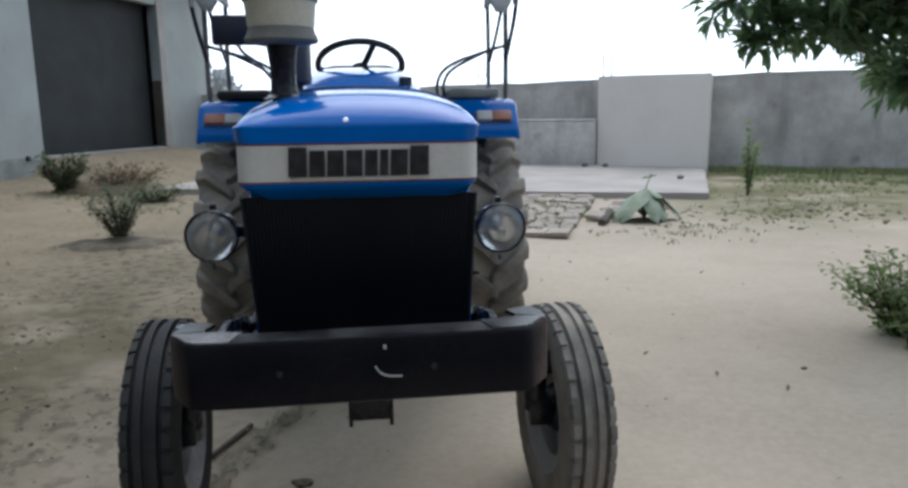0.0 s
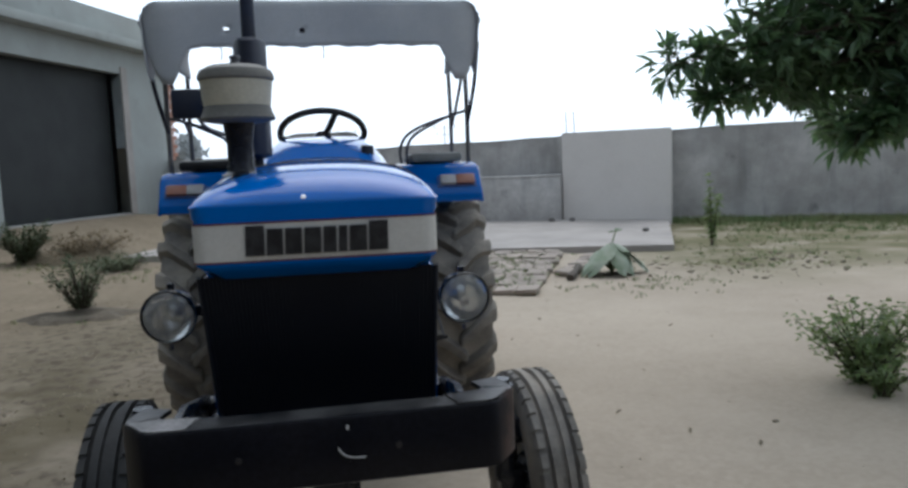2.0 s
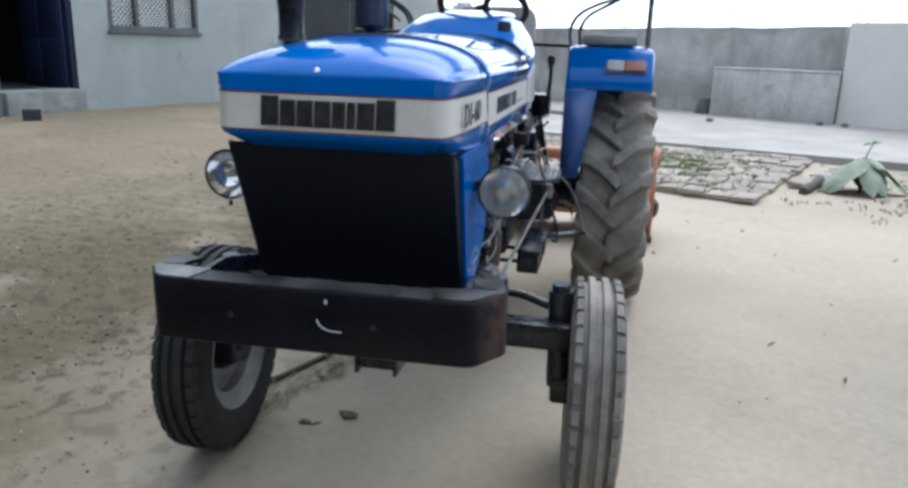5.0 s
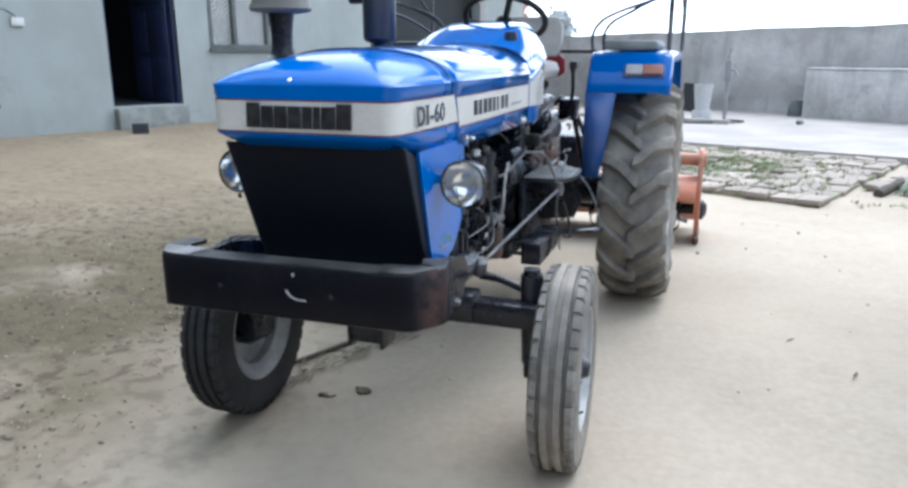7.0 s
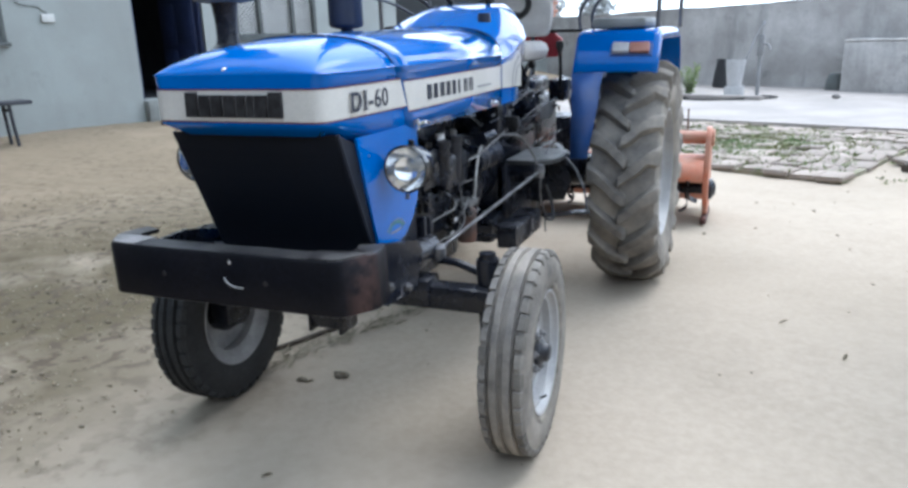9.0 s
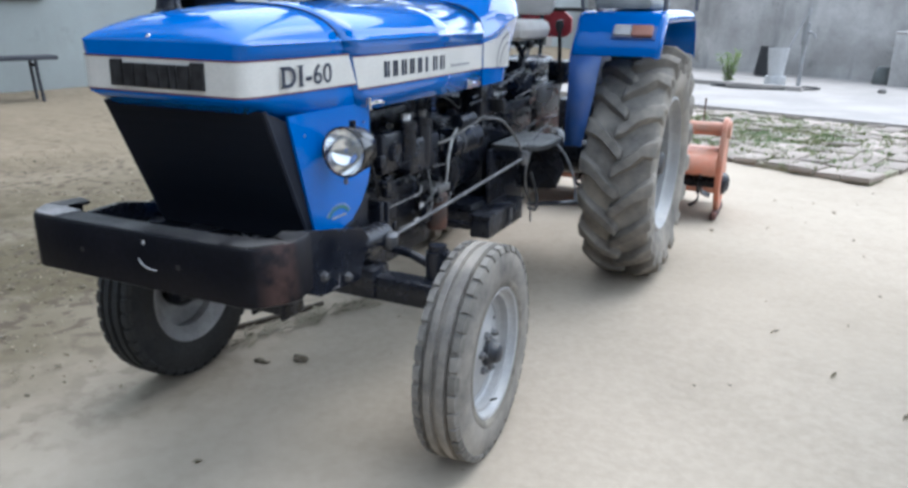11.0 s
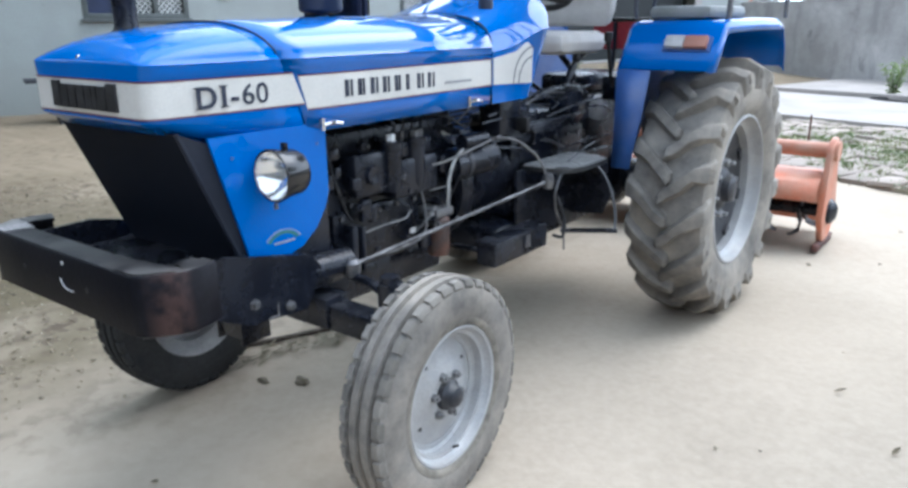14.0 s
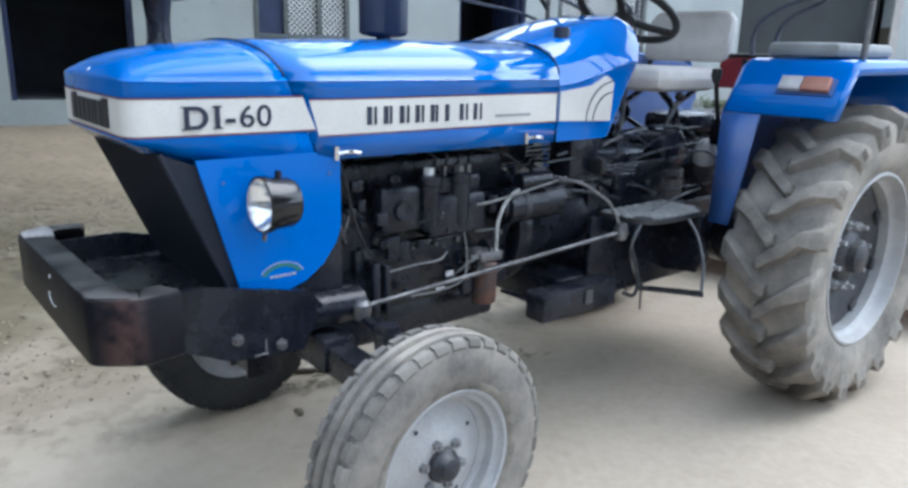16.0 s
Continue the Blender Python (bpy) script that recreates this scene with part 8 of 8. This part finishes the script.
def build_wall_things():
    # hand pump on the slab
    t = thing("hand_pump", "grey iron hand pump on the concrete slab", "pump", pose(1.25, 12.6, 0.085))
    for f, nm in ((lambda b: rod(b, (0, 0, 0), (0, 0, 0.75), 0.035, seg=12), "pipe"), (lambda b: rod(b, (0, 0, 0.75), (0, 0, 1.12), 0.06, seg=14), "barrel"),
                  (lambda b: tube(b, [(0, 0, 0.95), (0.12, -0.1, 0.95), (0.16, -0.14, 0.86)], 0.022, 8, 3), "spout"),
                  (lambda b: tube(b, [(0.05, 0.05, 1.35), (0, 0, 1.25), (-0.08, -0.08, 1.1), (-0.22, -0.2, 0.7)], 0.016, 8, 4), "handle"), (lambda b: rod(b, (0, 0, 1.12), (0, 0, 1.36), 0.014, seg=8), "piston_rod")):
        b = BM()
        f(b)
        part(nm, b, M_PUMP, t)
    # leaning black drum and pale bucket
    b = BM()
    lathe(b, [(0.0, 0), (0.22, 0), (0.235, 0.1), (0.23, 0.6), (0.24, 0.66), (0.22, 0.66), (0.2, 0.1), (0.0, 0.08)], 22, pose(0.50, 15.2, 0.08, -6, 8, 0) @ Matrix.Diagonal((0.85, 0.85, 0.9, 1)))
    single("drum", b, M_BIN, "black plastic drum leaning by the wall", "drum")
    b = BM()
    lathe(b, [(0.0, 0), (0.13, 0), (0.16, 0.26), (0.18, 0.5), (0.165, 0.5), (0.12, 0.02), (0.0, 0.02)], 20, pose(0.83, 13.3, 0.24))
    lathe(b, [(0.15, 0), (0.19, 0.0), (0.18, 0.155), (0.0, 0.155)], 18, pose(0.83, 13.3, 0.085))
    single("bucket", b, M_PAIL, "pale plastic bucket on a dark stone", "bucket")
    b = BM()
    tube(b, [(0.95, 13.05, 0.10), (0.5, 12.6, 0.10), (-0.2, 12.5, 0.10), (0.3, 12.1, 0.10), (1.2, 12.3, 0.10), (1.6, 12.7, 0.10), (1.3, 13.0, 0.10)], 0.016, 8, 6)
    single("hose", b, M_RUBBER, "dark garden hose coiled on the slab", "hose")
    for x, y, rr in ((2.55, 12.6, 0.06), (4.55, 12.9, 0.06), (4.95, 12.75, 0.06), (5.35, 9.9, 0.055)):
        b = BM()
        bmesh.ops.create_icosphere(b, subdivisions=2, radius=rr, matrix=pose(x, y, 0.085 + rr * 0.55) @ Matrix.Diagonal((1.2, 0.9, 0.7, 1)))
        single("stone", b, M_STONE, "grey stone lying on the slab", "stone")


build_wall_things()

# brick lying by the doorstep
w = FAC @ Vector((-5.95, 0.75, 0))
bm = BM()
box(bm, -0.12, 0.12, -0.06, 0.06, -0.02, 0.16, 0.006, pose(w.x, w.y, gz(w.x, w.y), 0, 0, 40))
single("brick", bm, M_DARK, "dark brick standing by the doorstep", "brick")

# ---- distance: power poles and trees, haze put into their colour ----
def build_pole(x, y, h):
    t = thing("power_pole", "distant power pole with cross arms, painted pale for haze", "pole", pose(x, y, 0), group="power poles")
    b = BM()
    rod(b, (0, 0, -0.5), (0, 0, h), 0.12, 0.07, 8)
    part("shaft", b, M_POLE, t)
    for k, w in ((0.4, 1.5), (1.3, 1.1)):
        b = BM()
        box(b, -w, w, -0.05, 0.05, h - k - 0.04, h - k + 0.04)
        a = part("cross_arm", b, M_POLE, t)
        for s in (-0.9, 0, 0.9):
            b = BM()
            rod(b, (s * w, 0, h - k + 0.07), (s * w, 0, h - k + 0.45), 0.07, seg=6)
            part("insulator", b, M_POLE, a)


build_pole(14.5, 95, 6.6)
build_pole(2.0, 110, 7.2)


def build_far_trees():
    r = random.Random(8)
    for (x, y, h, w) in ((-14.5, 55, 5.2, 2.6), (-11.2, 58, 4.8, 2.2), (-21, 60, 6.0, 3.2), (-27, 62, 5.0, 3.0), (-34, 60, 5.5, 3.5)):
        t = thing("far_tree", "distant tree beyond the wall, painted pale for haze", "tree", pose(x, y, 0), group="far trees")
        b = BM()
        rod(b, (0, 0, -0.3), (0.1, 0, h * 0.5), 0.18, 0.09, 8)
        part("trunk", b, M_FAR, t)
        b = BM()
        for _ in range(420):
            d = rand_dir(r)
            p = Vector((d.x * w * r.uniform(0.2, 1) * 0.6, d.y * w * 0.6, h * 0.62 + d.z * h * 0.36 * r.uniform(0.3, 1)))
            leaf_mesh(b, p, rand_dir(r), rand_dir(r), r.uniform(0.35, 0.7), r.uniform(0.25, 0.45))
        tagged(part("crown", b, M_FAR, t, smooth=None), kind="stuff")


build_far_trees()

M_SHADEWALL = material("dark_shading_wall", (0.085, 0.08, 0.07), (0.06, 0.06, 0.055), 0.95, 0, 0.8, 30, 0.15, 0.3, 0.005)
# plain walls closing the yard; dark south one added, unseen, to dim reflections
for nm, a, b_ in (("wall_south", (-16.0, -5.4), (14.0, -5.4)), ("wall_east", (14.0, -5.2), (14.0, 9.2)), ("wall_west", (-16.0, -5.2), (-16.0, 8.0))):
    bm = BM()
    x0, x1, y0, y1 = min(a[0], b_[0]) - 0.12, max(a[0], b_[0]) + 0.12, min(a[1], b_[1]) - 0.12, max(a[1], b_[1]) + 0.12
    box(bm, x0, x1, y0, y1, -0.4, 3.4 if nm == "wall_south" else 2.4, 0.02)
    single(nm, bm, M_SHADEWALL if nm == "wall_south" else M_WALL, "plain dark unseen wall added to darken reflections on the tractor's front" if nm == "wall_south" else "plain grey cement-rendered yard wall", "wall", kind="structure")

# ---- litter on the ground ----
M_STRAW = material("pale_straw", (0.33, 0.30, 0.23), (0.24, 0.21, 0.15), 0.9)


def litter_spot(r):
    """A spot in the patchy litter between the tractor and the house."""
    while True:
        x, y = r.uniform(-5.2, -0.55), r.uniform(-1.6, 6.4)
        lump = 0.5 + 0.28 * math.sin(2.6 * x + 1.1 * y) + 0.22 * math.sin(3.9 * y - 1.7 * x + 2)
        edge = ease(-0.55, -1.35, x) * (0.35 + 0.65 * ease(4.6, 2.6, y - 0.2 * x))
        if r.random() < lump * edge:
            return x, y


def build_litter():
    r = random.Random(31)
    for name, label, mat, count, long_ in (("leaf_litter", "scattered dry brown leaves on the dust", M_DEADLEAF, 5200, 0.022), ("straw_litter", "pale bits of straw and dry leaf in the dust", M_STRAW, 2000, 0.018)):
        bm = BM()
        for k in range(count):
            x, y = litter_spot(r) if k % 110 else (r.uniform(-0.8, 5.5), r.uniform(-0.6, 7.0))
            a = r.uniform(0, 2 * math.pi)
            leaf_mesh(bm, Vector((x, y, gz(x, y) + 0.006)), Vector((math.cos(a), math.sin(a), 0.1)), Vector((r.gauss(0, 0.3), r.gauss(0, 0.3), 1)), 0.010 + long_ * r.random() ** 2, 0.005 + 0.009 * r.random(), 0.3, -0.15)
        single(name, bm, mat, label, "litter", kind="stuff", smooth=None)
    bm = BM()
    for k in range(2400):
        x, y = litter_spot(r) if k % 60 else (r.uniform(-0.8, 4.5), r.uniform(-1.0, 6.0))
        s = 0.003 + 0.011 * r.random() ** 4
        bmesh.ops.create_icosphere(bm, subdivisions=1, radius=s, matrix=pose(x, y, gz(x, y) + s * 0.3) @ Matrix.Diagonal((r.uniform(0.8, 1.5), 1, 0.7, 1)))
    for k in range(220):  # broken earth beyond the slab's corner
        x, y = r.gauss(5.4, 1.1), r.gauss(6.2, 0.6)
        if x < 3.5:
            continue
        s = 0.008 + 0.030 * r.random() ** 3
        bmesh.ops.create_icosphere(bm, subdivisions=1, radius=s, matrix=pose(x, y, gz(x, y) + s * 0.2) @ Matrix.Diagonal((r.uniform(0.8, 1.7), 1, 0.6, 1)))
    single("soil_crumb", bm, M_CLOD, "small dark clods and pebbles in the dust", "clods", kind="stuff", smooth=None)
    for x, y, s in ((-0.215, 0.272, 0.026), (-0.24, 0.29, 0.016), (-0.36, 0.19, 0.018)):
        b = BM()
        bmesh.ops.create_icosphere(b, subdivisions=2, radius=s, matrix=pose(x, y, gz(x, y) + s * 0.25) @ Matrix.Diagonal((1.4, 0.9, 0.5, 1)))
        for v in b.verts:
            v.co += rand_dir(r) * s * 0.22
        single("clod", b, M_CLOD, "dark clod of earth on the dust", "clod", smooth=None)
    b = BM()
    tube(b, [(-0.75, 0.25, gz(-0.75, 0.25) + 0.012), (-0.62, 0.45, gz(-0.62, 0.45) + 0.014), (-0.48, 0.80, gz(-0.48, 0.8) + 0.012)], 0.012, 6, 4)
    single("stick", b, M_BARK, "thin brown stick lying under the tractor", "stick")
    bm = BM()
    for k in range(260):  # a swept line of dry stalks and leaves under the tractor
        u = r.random()
        x, y = -0.60 + 0.40 * u + r.gauss(0, 0.035), 0.18 + 1.05 * u + r.gauss(0, 0.05)
        a = 1.2 + r.gauss(0, 0.7)
        leaf_mesh(bm, Vector((x, y, gz(x, y) + 0.006 + 0.01 * r.random())), Vector((math.cos(a), math.sin(a), 0.12)), Vector((r.gauss(0, 0.3), r.gauss(0, 0.3), 1)), r.uniform(0.02, 0.075), r.uniform(0.006, 0.018), 0.3, -0.12)
    single("dry_stalks", bm, M_STRAW, "swept line of dry stalks and leaves on the dust", "litter", kind="stuff", smooth=None)
    for x, y, a in ((1.5, 1.45, 0.4), (1.75, 1.09, 1.2), (-0.085, -0.47, 0.1), (2.65, 3.26, 0.3), (1.98, 0.85, 1.0), (-0.33, 0.16, 0.2), (0.2, -0.9, 2.0)):
        b = BM()
        leaf_mesh(b, Vector((x, y, gz(x, y) + 0.008)), Vector((math.cos(a), math.sin(a), 0.15)), Vector((0.2, 0, 1)), 0.05, 0.018, 0.35, -0.2)
        single("fallen_leaf", b, M_DEADLEAF, "curled dry leaf on the dust", "leaf", group="fallen leaves", smooth=None)


build_litter()

# ---- brick paving, laid last ----
M_BEDDING = material("grassy_sand_bedding", (0.15, 0.155, 0.08), (0.30, 0.265, 0.21), 0.95, 0, 2.2, 60, 0.25, 0.4, 0.01)


def build_paving():
    pv = thing("brick_paving", "worn brick paving with grass in the joints", "pavement", PAVE, kind="structure")
    bm = BM()
    prism(bm, [(-4.2, 0.03), (-0.03, 0.03), (-0.03, 3.55), (-4.2, 3.55)], -0.2, 0.026, "z")
    part("bedding", bm, M_BEDDING, pv)
    r = random.Random(3)
    shapes = []
    for k in range(6):
        bm = BM()
        box(bm, -0.112, 0.112, -0.172, 0.172, -0.05, 0.0, 0.012)
        for v in bm.verts:
            v.co += Vector((r.uniform(-0.006, 0.006), r.uniform(-0.006, 0.006), r.uniform(-0.004, 0.004)))
        shapes.append(finish(bm, "brick", M_BRICK, 40))
    for j in range(10):
        for i in range(17):
            if r.random() < 0.03:
                continue
            x, y = -0.125 - 0.247 * i - (0.06 if j % 2 else 0), 0.18 + 0.362 * j
            o = new("brick", shapes[r.randrange(6)])
            o.parent = pv
            o.matrix_local = pose(x + r.gauss(0, 0.008), y + r.gauss(0, 0.012), 0.050 + r.gauss(0, 0.009), r.gauss(0, 2.2), r.gauss(0, 2.2), r.gauss(0, 3.0))
    for k in range(5):  # loose course along the edge
        o = new("brick", shapes[k])
        o.parent = pv
        o.matrix_local = pose(0.20 + 0.05 * k, 1.35 + 0.36 * k, 0.06, r.gauss(0, 4), r.gauss(0, 3), -14 + r.gauss(0, 4))


build_paving()
